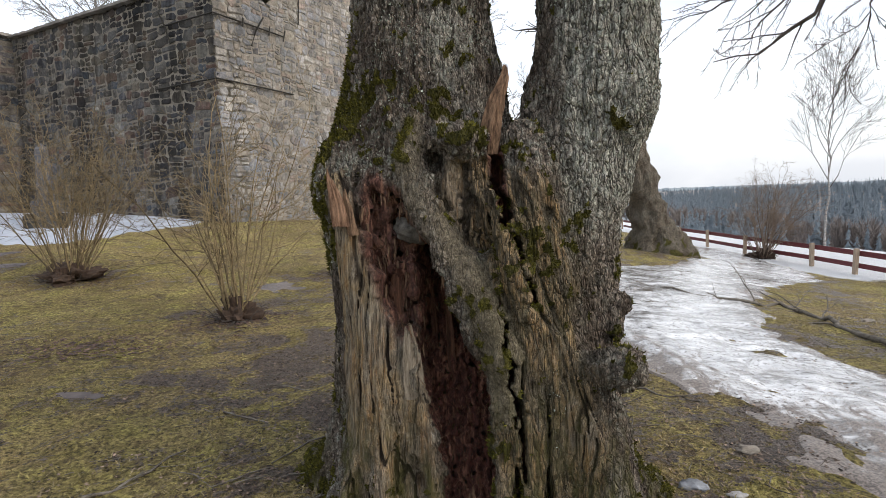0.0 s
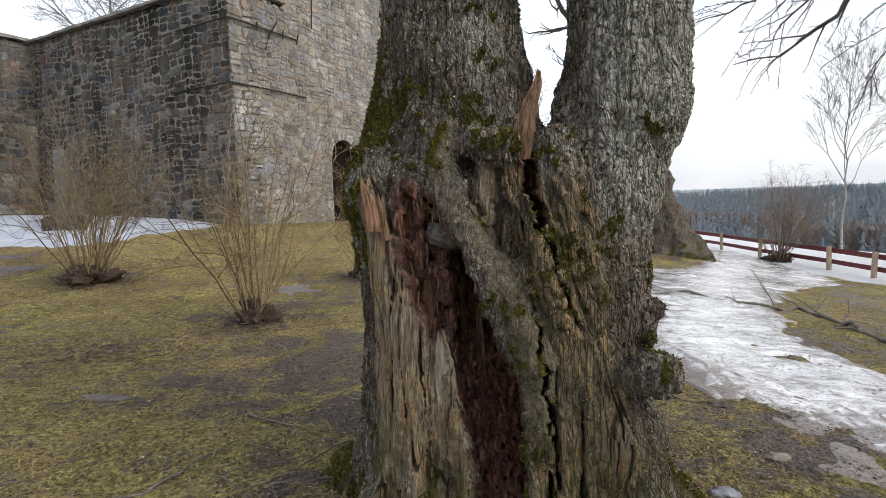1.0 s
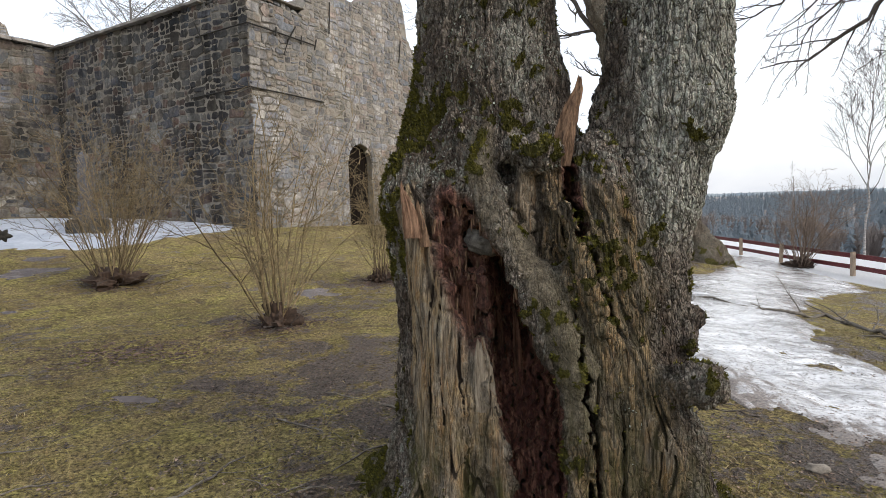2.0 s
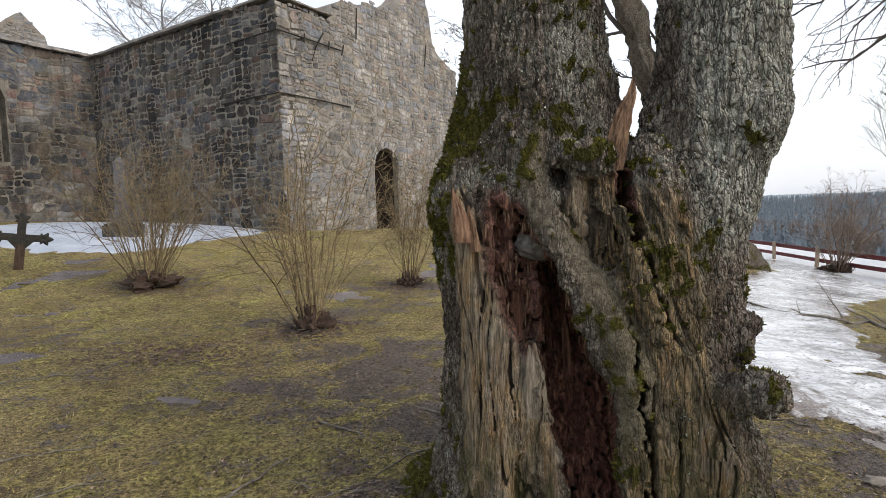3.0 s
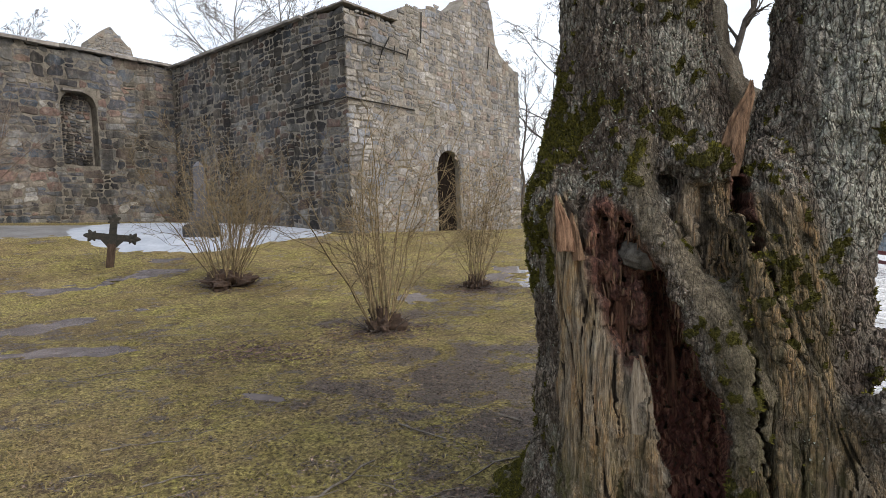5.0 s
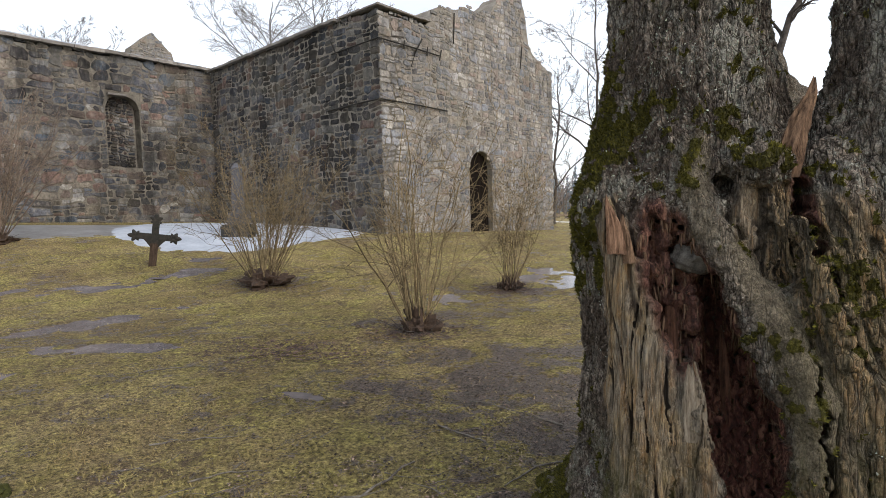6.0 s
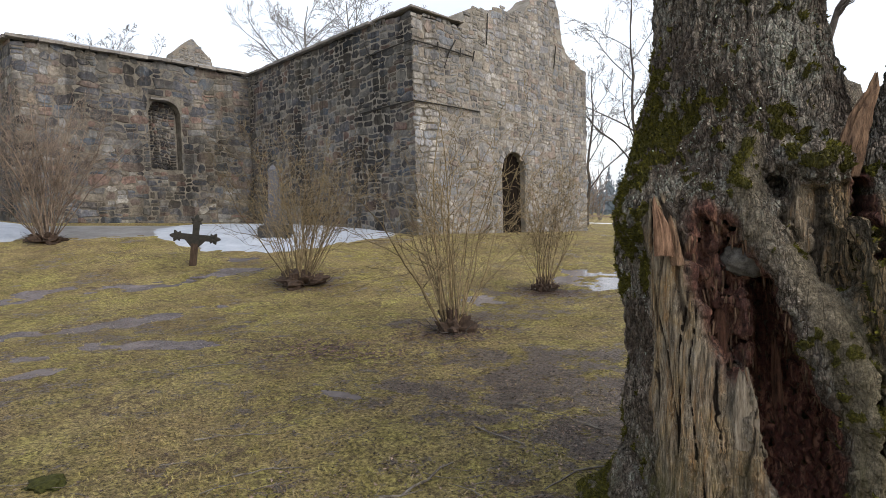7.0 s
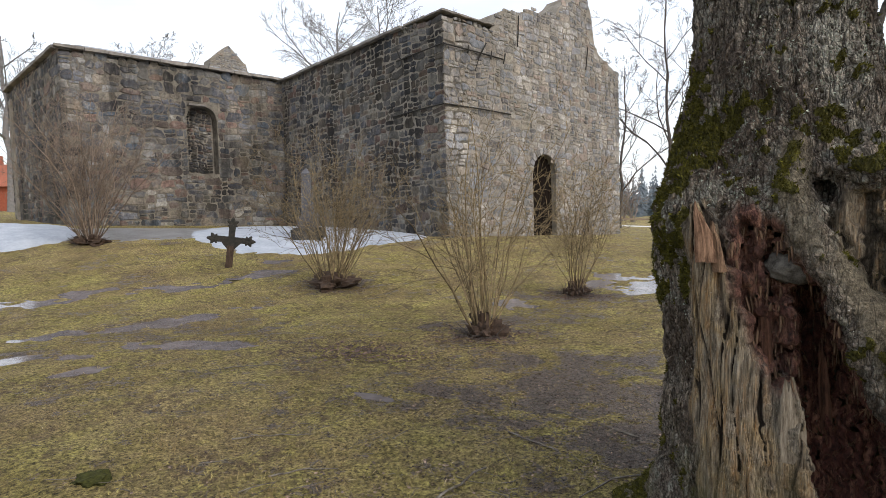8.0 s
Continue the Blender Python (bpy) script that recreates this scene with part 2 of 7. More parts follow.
PALE = [(r_ * 1.02, g_ * 0.985, b_ * 0.94) for r_, g_, b_ in PALE]
M_stone = stone_material("pale rubble stone", False, PALE, 0.55, 0.82)
M_stone_far = stone_material("pale rubble stone joined", True, PALE, 0.55, 0.82)
M_stone_dark = stone_material("darker copy of rubble stone", False, DARK, 0.34, 0.36)
M_stone_dark_far = stone_material("darker copy of rubble stone joined", True, DARK, 0.34, 0.36)
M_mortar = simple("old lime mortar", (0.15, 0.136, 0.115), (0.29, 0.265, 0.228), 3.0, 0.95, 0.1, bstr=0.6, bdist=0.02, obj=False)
M_mortar_dark = simple("dark lime mortar", (0.075, 0.067, 0.056), (0.21, 0.19, 0.16), 3.0, 0.95, 0.1, bstr=0.6, bdist=0.02, obj=False)
M_coping = simple("weathered slate coping", (0.12, 0.11, 0.10), (0.27, 0.25, 0.23), 2.5, 0.8, 0.3, bstr=0.4, bdist=0.02, obj=False, rnd=0.25)
M_iron = simple("rusted black iron", (0.010, 0.011, 0.010), (0.040, 0.034, 0.026), 14, 0.6, 0.35, 0.2, 0.4, 0.003)
# Planks near black: the deep shade of the doorway is in their colour.
M_plank = simple("near-black doorway planks", (0.006, 0.0045, 0.004), (0.018, 0.013, 0.010), 4, 0.95, 0.05, stretch=(3, 3, 0.4), bstr=0.4)
M_snow = simple("old wet snow", (0.29, 0.325, 0.39), (0.44, 0.475, 0.53), 2.0, 0.55, 0.4, bstr=0.5, bdist=0.03, obj=False)
M_rail = simple("dark red fence paint", (0.085, 0.018, 0.022), (0.15, 0.038, 0.042), 8, 0.6, 0.3, stretch=(1, 1, 4), bstr=0.2)
M_post = simple("grey weathered post wood", (0.25, 0.19, 0.14), (0.42, 0.34, 0.26), 10, 0.85, 0.2, stretch=(4, 4, 0.6), bstr=0.3)
M_brick = simple("red roof tiles", (0.30, 0.09, 0.05), (0.42, 0.15, 0.09), 5, 0.8, 0.3)
M_redwall = simple("red painted boards", (0.28, 0.07, 0.04), (0.36, 0.11, 0.06), 5, 0.8, 0.3)
M_twig = simple("ochre shrub bark", (0.075, 0.055, 0.031), (0.29, 0.222, 0.125), 9, 0.8, 0.25, bstr=0.2, bdist=0.002, obj=False, rnd=0.4)
M_twig_grey = simple("grey brown shrub bark", (0.10, 0.072, 0.054), (0.27, 0.21, 0.165), 9, 0.8, 0.25, bstr=0.2, bdist=0.002, obj=False, rnd=0.35)
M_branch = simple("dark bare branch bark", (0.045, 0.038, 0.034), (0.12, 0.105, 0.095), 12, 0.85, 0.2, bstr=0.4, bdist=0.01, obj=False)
# Far copy of the branch bark, lightened to put haze into its colour.
M_branch_far = simple("far branch bark paled with haze", (0.13, 0.125, 0.125), (0.23, 0.22, 0.215), 6, 0.85, 0.2, bstr=0.2, obj=False)
M_birch = simple("white birch bark", (0.13, 0.12, 0.115), (0.45, 0.43, 0.41), 5, 0.7, 0.3, stretch=(1, 1, 2.5), bstr=0.3, obj=False)
# Needles far paler and bluer than spruce: distance haze in the base colour.
M_conifer_hazed = simple("far spruce needles with painted haze", (0.22, 0.262, 0.30), (0.26, 0.30, 0.335), 0.12, 0.9, 0.1, obj=False, bstr=0.0)
nt = M_conifer_hazed.node_tree
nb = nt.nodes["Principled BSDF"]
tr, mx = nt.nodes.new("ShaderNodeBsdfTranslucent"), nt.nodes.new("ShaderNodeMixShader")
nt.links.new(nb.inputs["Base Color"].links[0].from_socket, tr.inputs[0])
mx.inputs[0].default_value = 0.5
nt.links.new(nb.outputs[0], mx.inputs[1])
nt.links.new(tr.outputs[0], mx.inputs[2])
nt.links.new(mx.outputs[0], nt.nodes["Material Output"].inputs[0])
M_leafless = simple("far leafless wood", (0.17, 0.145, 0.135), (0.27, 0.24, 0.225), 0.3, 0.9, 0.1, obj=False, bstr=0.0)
M_granite = simple("dark grey granite", (0.045, 0.047, 0.055), (0.12, 0.12, 0.135), 20, 0.6, 0.4, bstr=0.1)
M_leaf = simple("rotting brown leaves", (0.030, 0.017, 0.016), (0.175, 0.105, 0.082), 9, 0.7, 0.35, obj=False, bstr=0.0, isl=0.7)
M_litter = simple("crumbled leaf litter", (0.026, 0.017, 0.014), (0.24, 0.175, 0.13), 14, 0.8, 0.25, obj=False, bstr=0.0, isl=0.9)
M_straw = simple("dead straw grass", (0.16, 0.125, 0.060), (0.38, 0.31, 0.17), 5, 0.8, 0.2, obj=False, bstr=0.0, isl=0.65)
M_blade = simple("mossy yellow green grass", (0.125, 0.103, 0.036), (0.41, 0.345, 0.125), 7.0, 0.75, 0.25, obj=False, bstr=0.0, isl=0.5)
nt = M_blade.node_tree
nb = nt.nodes["Principled BSDF"]
nt.links.new(mix(nt, ramp(nt, tex(nt, coords(nt), 1.6, 6, 0.7), [(0.44, 0.0), (0.58, 0.85)]), nb.inputs["Base Color"].links[0].from_socket, (0.24, 0.165, 0.075)), nb.inputs["Base Color"])
M_stick = simple("grey lichened dead wood", (0.055, 0.045, 0.037), (0.21, 0.19, 0.16), 18, 0.85, 0.2, bstr=0.4, bdist=0.004, obj=False)


def water_material(name, tint, rough):
    m, nt, b = material(name, rough, 0.5)
    v = coords(nt)
    col = mix(nt, ramp(nt, tex(nt, v, 3.0, 5), [(0.35, 0.0), (0.65, 1.0)]), tint, tuple(c * 1.8 for c in tint))
    nt.links.new(col, b.inputs["Base Color"])
    bump(nt, b, tex(nt, v, 7.0, 3), 0.08, 0.02)
    return m


M_wetpath = simple("wet icy gravel", (0.11, 0.108, 0.105), (0.30, 0.305, 0.32), 1.4, 0.35, 0.5, bstr=0.3, bdist=0.02, obj=False)
M_puddle = water_material("shallow meltwater", (0.11, 0.098, 0.10), 0.10)
M_river = water_material("slate grey river water", (0.10, 0.115, 0.125), 0.45)


def ice_material():
    """Trodden wet ice: pale crests, dark wet hollows, grit."""
    m, nt, b = material("trodden wet ice", 0.2, 0.5)
    v = coords(nt)
    big, mid, fine = tex(nt, v, 0.55, 4), tex(nt, coords(nt, (0.75, 1.6, 1)), 3.4, 7, 0.72, 0.8), tex(nt, v, 13, 5, 0.7)
    f = calc(nt, "ADD", calc(nt, "MULTIPLY", mid, 0.6), calc(nt, "MULTIPLY", big, 0.5))
    col = ramp(nt, f, [(0.42, (0.085, 0.076, 0.068)), (0.50, (0.24, 0.235, 0.23)), (0.57, (0.52, 0.525, 0.535)), (0.68, (0.86, 0.87, 0.89))])
    col = mix(nt, ramp(nt, tex(nt, v, 26, 5, 0.7), [(0.54, 0.0), (0.64, 0.85)]), col, (0.07, 0.055, 0.04))
    col = mix(nt, calc(nt, "MULTIPLY", ramp(nt, tex(nt, coords(nt, (1.6, 0.7, 1)), 5.5, 8, 0.78, 0.6), [(0.53, 0.0), (0.61, 0.8)]), ramp(nt, tex(nt, v, 0.8, 3), [(0.46, 0.1), (0.62, 1.0)])), col, (0.15, 0.125, 0.10))
    worn = calc(nt, "ADD", attr(nt, "dirt"), calc(nt, "MULTIPLY", calc(nt, "SUBTRACT", tex(nt, coords(nt, (1.5, 0.8, 1)), 4.5, 9, 0.8, 0.5), 0.5), 3.2))
    worn = ramp(nt, worn, [(0.32, 0.0), (0.62, 0.92)])
    col = mix(nt, worn, col, mix(nt, ramp(nt, tex(nt, v, 60, 4, 0.7), [(0.38, 0.0), (0.62, 1.0)]), (0.045, 0.036, 0.030), (0.26, 0.215, 0.185)))
    nt.links.new(col, b.inputs["Base Color"])
    nt.links.new(calc(nt, "ADD", ramp(nt, mid, [(0.4, 0.04), (0.65, 0.22)]), calc(nt, "MULTIPLY", worn, 0.45)), b.inputs["Roughness"])
    bump(nt, b, calc(nt, "ADD", mid, calc(nt, "MULTIPLY", fine, 0.3)), 0.3, 0.025)
    return m


M_ice = ice_material()


def ground_material():
    """Winter lawn: cushions of yellow-green moss, straw, brown gaps, mud and litter."""
    m, nt, b = material("winter lawn", 0.85, 0.25)
    v = coords(nt)
    big, mid, fine, grit = tex(nt, v, 0.55, 4), tex(nt, v, 2.4, 8, 0.75), tex(nt, v, 13, 8, 0.78), tex(nt, v, 75, 5, 0.75)
    green = mix(nt, ramp(nt, fine, [(0.38, 0.0), (0.62, 1.0)]), (0.115, 0.098, 0.032), (0.46, 0.395, 0.135))
    straw = mix(nt, ramp(nt, grit, [(0.36, 0.0), (0.64, 1.0)]), (0.13, 0.097, 0.048), (0.50, 0.385, 0.195))
    clumps = tex(nt, v, 30, 8, 0.8)
    mud = mix(nt, ramp(nt, calc(nt, "ADD", calc(nt, "MULTIPLY", clumps, 0.6), calc(nt, "MULTIPLY", grit, 0.4)), [(0.42, 0.0), (0.60, 1.0)]), (0.012, 0.009, 0.008), (0.25, 0.195, 0.16))
    col = mix(nt, ramp(nt, calc(nt, "ADD", calc(nt, "MULTIPLY", big, 0.4), calc(nt, "MULTIPLY", mid, 0.6)), [(0.43, 0.0), (0.57, 0.9)]), green, straw)
    col = mix(nt, 1.0, col, ramp(nt, tex(nt, v, 0.9, 5, 0.65), [(0.36, (0.78, 0.74, 0.70)), (0.62, (1.12, 1.14, 1.05))]), "MULTIPLY")
    col = mix(nt, 1.0, col, ramp(nt, clumps, [(0.40, 0.20), (0.50, 0.95), (0.62, 1.75)]), "MULTIPLY")
    gaps = calc(nt, "MULTIPLY", ramp(nt, tex(nt, v, 8.5, 8, 0.78), [(0.475, 0.0), (0.55, 0.9)]), ramp(nt, tex(nt, v, 1.3, 4), [(0.44, 0.12), (0.60, 1.0)]))
    col = mix(nt, gaps, col, mix(nt, ramp(nt, grit, [(0.38, 0.0), (0.62, 1.0)]), (0.026, 0.018, 0.012), (0.20, 0.14, 0.085)))
    wet = calc(nt, "ADD", attr(nt, "mud"), calc(nt, "MULTIPLY", calc(nt, "SUBTRACT", mid, 0.5), 1.1))
    wet = calc(nt, "ADD", wet, calc(nt, "MULTIPLY", calc(nt, "SUBTRACT", fine, 0.5), 2.8))
    k = ramp(nt, wet, [(0.38, 0.0), (0.52, 1.0)])
    col = mix(nt, k, col, mud)
    specks = calc(nt, "MULTIPLY", ramp(nt, vor(nt, v, 24), [(0.14, 1.0), (0.24, 0.0)]), ramp(nt, tex(nt, v, 5, 4), [(0.46, 0.0), (0.56, 0.9)]))
    col = mix(nt, specks, col, (0.026, 0.018, 0.015))
    pale = calc(nt, "MULTIPLY", ramp(nt, vor(nt, v, 17), [(0.07, 1.0), (0.12, 0.0)]), ramp(nt, tex(nt, v, 3.1, 4), [(0.50, 0.0), (0.58, 0.8)]))
    col = mix(nt, pale, col, (0.36, 0.31, 0.26))
    snow = calc(nt, "ADD", attr(nt, "snowy"), calc(nt, "MULTIPLY", calc(nt, "SUBTRACT", mid, 0.5), 0.6))
    col = mix(nt, ramp(nt, snow, [(0.45, 0.0), (0.6, 1.0)]), col, (0.72, 0.74, 0.77))
    nt.links.new(col, b.inputs["Base Color"])
    nt.links.new(ramp(nt, k, [(0.0, 0.9), (1.0, 0.42)]), b.inputs["Roughness"])
    bump(nt, b, calc(nt, "ADD", calc(nt, "ADD", fine, clumps), calc(nt, "MULTIPLY", grit, 0.5)), 1.0, 0.05)
    return m


M_ground = ground_material()


# ---- ground: one sheet to the horizon ----
def spaced(lo, hi, centre, fine, n):
    """Coordinates packed round the centre, wider towards the ends."""
    def side(length, k):
        g = 1.0 + 0.021
        steps = fine * g ** np.arange(k)
        c = np.cumsum(steps)
        return c * 1.0 if c[-1] >= length else np.append(c, [length])
    r, l = side(hi - centre, n), side(centre - lo, n)
    return np.concatenate([centre - l[l <= centre - lo][::-1], [centre], centre + r[r <= hi - centre]])


gx = spaced(-1500, 1500, -3.5, 0.045, 310)
gy = spaced(-600, 2200, 4.5, 0.045, 310)
GX, GY = np.meshgrid(gx, gy)
GZ = gz_rough(GX, GY)
nxx, nyy = len(gx), len(gy)
idx = np.arange(nxx * nyy).reshape(nyy, nxx)
quads = np.stack([idx[:-1, :-1], idx[:-1, 1:], idx[1:, 1:], idx[1:, :-1]], -1).reshape(-1, 4)
g_me = mesh_np("ground", np.stack([GX, GY, GZ], -1).reshape(-1, 3), quads)
px, py = GX.ravel(), GY.ravel()
layer(g_me, "mud", np.where(px > 92, 1.4, np.clip(mudness(px, py), -0.3, 1.2)))
snowy = 0.9 * ss((px - 7.9) / 1.2) * ss((py - 11.5) / 3) * ss((18 - px) / 4) + 0.85 * ss((py - 45) / 10) * ss((60 - py) / 8) * ss((12 - px) / 4)
snowy += 0.8 * ss((px - 88) / 3) * ss((106 - px) / 5) 
layer(g_me, "snowy", np.clip(snowy, 0, 1))
ground = mesh_part("ground", g_me, M_ground)
tagged(ground, "wet winter lawn of yellow-green moss, straw and mud", "ground", kind="structure")

# ---- the church ruin ----
C0 = Vector((-8.13, 17.65, 0))
A_ANG = radians(66)
AX = Vector((math.cos(A_ANG), math.sin(A_ANG), 0))
BX = Vector((-AX.y, AX.x, 0))


def wall_matrix(origin, along):
    """Wall frame: x along the wall, y into the wall, z up."""
    along = along.normalized()
    inward = Vector((-along.y, along.x, 0))
    m = Matrix.Identity(4)
    for i, v in enumerate((along, inward, Vector((0, 0, 1)))):
        for r in range(3):
            m[r][i] = v[r]
    m.translation = origin
    return m


def top_at(profile, s):
    return float(np.interp(s, [p[0] for p in profile], [p[1] for p in profile]))


def wall_core(length, profile, thick, opening=None, drop=0.1, base=-0.6):
    """The wall's body in thin upright slices, with an arched opening right through."""
    cuts = set(np.linspace(0, length, int(length / 0.3) + 2).tolist())
    if opening:
        s0, s1, zs, zt, zb = opening
        cuts = {c for c in cuts if c < s0 - 0.02 or c > s1 + 0.02} | set(np.linspace(s0, s1, 13).tolist())
    cuts = sorted(cuts)
    bm = bmesh.new()

    def block(a, b, za0, za1, zb0, zb1):
        vs = [bm.verts.new(p) for p in ((a, 0, za0), (b, 0, zb0), (b, thick, zb0), (a, thick, za0), (a, 0, za1), (b, 0, zb1), (b, thick, zb1), (a, thick, za1))]
        for f in ((0, 1, 5, 4), (1, 2, 6, 5), (2, 3, 7, 6), (3, 0, 4, 7), (4, 5, 6, 7), (3, 2, 1, 0)):
            bm.faces.new([vs[i] for i in f])
    for a, b in zip(cuts[:-1], cuts[1:]):
        ta, tb = top_at(profile, a) - drop, top_at(profile, b) - drop
        mid = (a + b) / 2
        if opening and s0 < mid < s1:
            half = (s1 - s0) / 2

            def arch(s):
                k = min(1.0, abs(s - s0 - half) / half)
                return zs + (zt - zs) * math.sqrt(max(0.0, 1 - k * k))
            block(a, b, arch(a), ta, arch(b), tb)
            block(a, b, base, zb, base, zb)
        else:
            block(a, b, base, ta, base, tb)
    bmesh.ops.remove_doubles(bm, verts=bm.verts, dist=0.0005)
    return bm


def stone_layout(length, profile, seed, hmin, hmax, wmin, wmax, opening=None, base=0.0, recess=None):
    """Uncoursed rubble: the wall's face split again and again into (s0, z0, s1, z1) of each stone."""
    rng = random.Random(seed)
    ztop = max(p[1] for p in profile)
    done = []

    def split(s0, z0, s1, z1):
        w, h = s1 - s0, z1 - z0
        big = rng.random() < 0.08
        if (w <= wmax and h <= hmax and (big or rng.random() < 0.5 or w * h < 0.05)) or (w < 2 * wmin and h < 2 * hmin):
            done.append((s0, z0, s1, z1))
            return
        k = rng.uniform(0.36, 0.64)
        if (w > h * 1.75 or h < 2 * hmin) and w >= 2 * wmin:
            c = s0 + w * k
            split(s0, z0, c, z1)
            split(c, z0, s1, z1)
        elif h >= 2 * hmin:
            c = z0 + h * k
            split(s0, z0, s1, c)
            split(s0, c, s1, z1)
        else:
            done.append((s0, z0, s1, z1))
    z = base
    while z < ztop + 0.3:
        hh = rng.uniform(0.6, 1.1)
        s = -0.03
        while s < length:
            e = s + rng.uniform(1.2, 2.4)
            if length - e < 0.8:
                e = length + 0.03
            split(s, z, e, z + hh)
            s = e
        z += hh
    out = []
    for s, lo, e, hi in done:
        mid = (s + e) / 2
        top = min(top_at(profile, max(s, 0)), top_at(profile, min(e, length)), top_at(profile, min(max(mid, 0), length)))
        if lo > top - 0.06:
            continue
        hi = min(hi, top + 0.08)
        keep = True
        if opening:
            o0, o1, zs, zt, zb = opening
            half = (o1 - o0) / 2
            k = abs(mid - o0 - half) / half
            ah = zs + (zt - zs) * math.sqrt(max(0, 1 - min(k, 1) ** 2))
            if e > o0 - 0.02 and s < o1 + 0.02 and lo < ah + 0.12 and hi > zb:
                keep = False
                if s < o0 - 0.10 and e < o1:
                    out.append((s, lo, o0 - 0.02, hi))
                elif e > o1 + 0.10 and s > o0:
                    out.append((o1 + 0.02, lo, e, hi))
                elif s < o0 and e > o1:
                    out += [(s, lo, o0 - 0.02, hi), (o1 + 0.02, lo, e, hi)]
        if recess and keep and e > recess[0] and s < recess[1] and hi > recess[2] and lo < recess[3]:
            keep = False
            if recess[0] - s > 0.12:
                out.append((s, lo, recess[0] - 0.06, hi))
            if e - recess[1] > 0.12:
                out.append((recess[1] + 0.06, lo, e, hi))
        if keep:
            out.append((s, lo, e, hi))
    return out


def stone_geo(rect, seed, proud=0.035):
    """One stone: worn outline, chamfered face. 24 faces in quads."""
    rng = random.Random(seed)
    s0, z0, s1, z1 = rect
    gap = rng.uniform(0.006, 0.034)
    s0, z0, s1, z1 = s0 + gap, z0 + gap, s1 - gap, z1 - gap
    w, h = s1 - s0, z1 - z0
    ch = min(w, h) * rng.uniform(0.14, 0.38)
    j = min(w, h) * 0.17
    ring = [(s0 + ch, z0), (s0 + w * rng.uniform(0.4, 0.6), z0), (s1 - ch, z0), (s1, z0 + ch), (s1, z1 - ch), (s1 - ch, z1), (s0 + w * rng.uniform(0.4, 0.6), z1), (s0 + ch, z1), (s0, z1 - ch), (s0, z0 + ch)]
    ring = [(a + rng.uniform(-j, j), b + rng.uniform(-j, j)) for a, b in ring]
    n = len(ring)
    cx, cz = (s0 + s1) / 2, (z0 + z1) / 2
    d = rng.uniform(0.3, 1.0) * proud
    tilt, tilz = rng.uniform(-0.02, 0.02), rng.uniform(-0.02, 0.02)
    vs = [(a, 0.03, b) for a, b in ring]
    vs += [(a, -d * 0.55, b) for a, b in ring]
    k = 1 - min(0.35, 0.035 / max(0.05, min(w, h) / 2))
    vs += [(cx + (a - cx) * k, -d - tilt * (a - cx) / w - tilz * (b - cz) / h + rng.uniform(-0.004, 0.004), cz + (b - cz) * k) for a, b in ring]
    fs = []
    for lv in (0, n):
        for i in range(n):
            i2 = (i + 1) % n
            fs.append((lv + i, lv + i2, lv + n + i2, lv + n + i))
    t = 2 * n
    fs += [(t + 0, t + 1, t + 2, t + 9), (t + 9, t + 2, t + 3, t + 8), (t + 8, t + 3, t + 4, t + 7), (t + 7, t + 4, t + 5, t + 6)]
    return vs, fs


def bend_courses(v, length, g0, g1, seed):
    """Lets the courses sag and lean, less so at corners and openings."""
    x, z = v[:, 0], v[:, 2]
    k = ss(np.minimum(x + 0.02, length - x + 0.02) / 0.7)
    if g1 > g0:
        k = k * ss((np.maximum(g0 - x, x - g1) - 0.02) / 0.5)
    v[:, 0] = x + k * (0.11 * vnoise(x * 1.0, 0.3, z * 1.3, seed) + 0.06 * vnoise(x * 2.9, 0.7, z * 3.3, seed + 1))
    v[:, 2] = z + k * (0.13 * vnoise(x * 0.8, 0.1, z * 0.9, seed + 2) + 0.06 * vnoise(x * 2.6, 0.5, z * 3.1, seed + 3))
    return v


STONES = []     # (wall object, rects, seed, stretch of the plan for single stones)


def build_wall(name, origin, along, length, profile, thick, seed, sizes, church, label, opening=None, single=None, recess=None, base=0.4):
    bm = wall_core(length, profile, thick, opening)
    bmesh.ops.recalc_face_normals(bm, faces=bm.faces)
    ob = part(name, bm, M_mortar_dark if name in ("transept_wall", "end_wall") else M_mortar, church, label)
    ob.matrix_basis = wall_matrix(origin, along)
    ob["length"] = length
    if opening:
        ob["gap_left"], ob["gap_right"] = opening[0], opening[1]
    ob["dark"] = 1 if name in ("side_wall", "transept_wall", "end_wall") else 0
    STONES.append((ob, stone_layout(length, profile, seed, *sizes, opening=opening, base=base, recess=recess), seed, single))
    return ob


church = thing("church_ruin", None, "roofless medieval church ruin of grey and brown rubble stone", "church ruin")
DOOR = (4.80, 6.36, 3.35, 4.08, 0.62)
PROFILE_GABLE = [(0, 8.55), (2.6, 8.62), (2.7, 9.2), (3.2, 9.55), (4.0, 9.6), (4.9, 9.9), (5.6, 9.85), (6.5, 10.1), (6.8, 10.5), (7.3, 10.8), (7.8, 11.3), (8.9, 11.2), (9.25, 10.6), (9.35, 9.5), (9.8, 8.95), (10.5, 8.7), (11.5, 8.3)]
gable = build_wall("gable_wall", C0, AX, 11.5, PROFILE_GABLE, 1.3, 11, (0.10, 0.36, 0.18, 0.75), church, "gable wall with a broken stepped top and an arched doorway", opening=DOOR, single=(1.0, 7.2, 0.4, 4.6))
I0 = C0 + BX * 12.1
side = build_wall("side_wall", I0, -BX, 12.1, [(0, 8.7), (10.0, 8.6), (10.05, 8.6), (12.1, 8.55)], 1.3, 23, (0.13, 0.42, 0.20, 0.75), church, "side wall of rubble stone, coloured darker for shade", single=(3.0, 12.2, 2.5, 6.2), base=0.7)
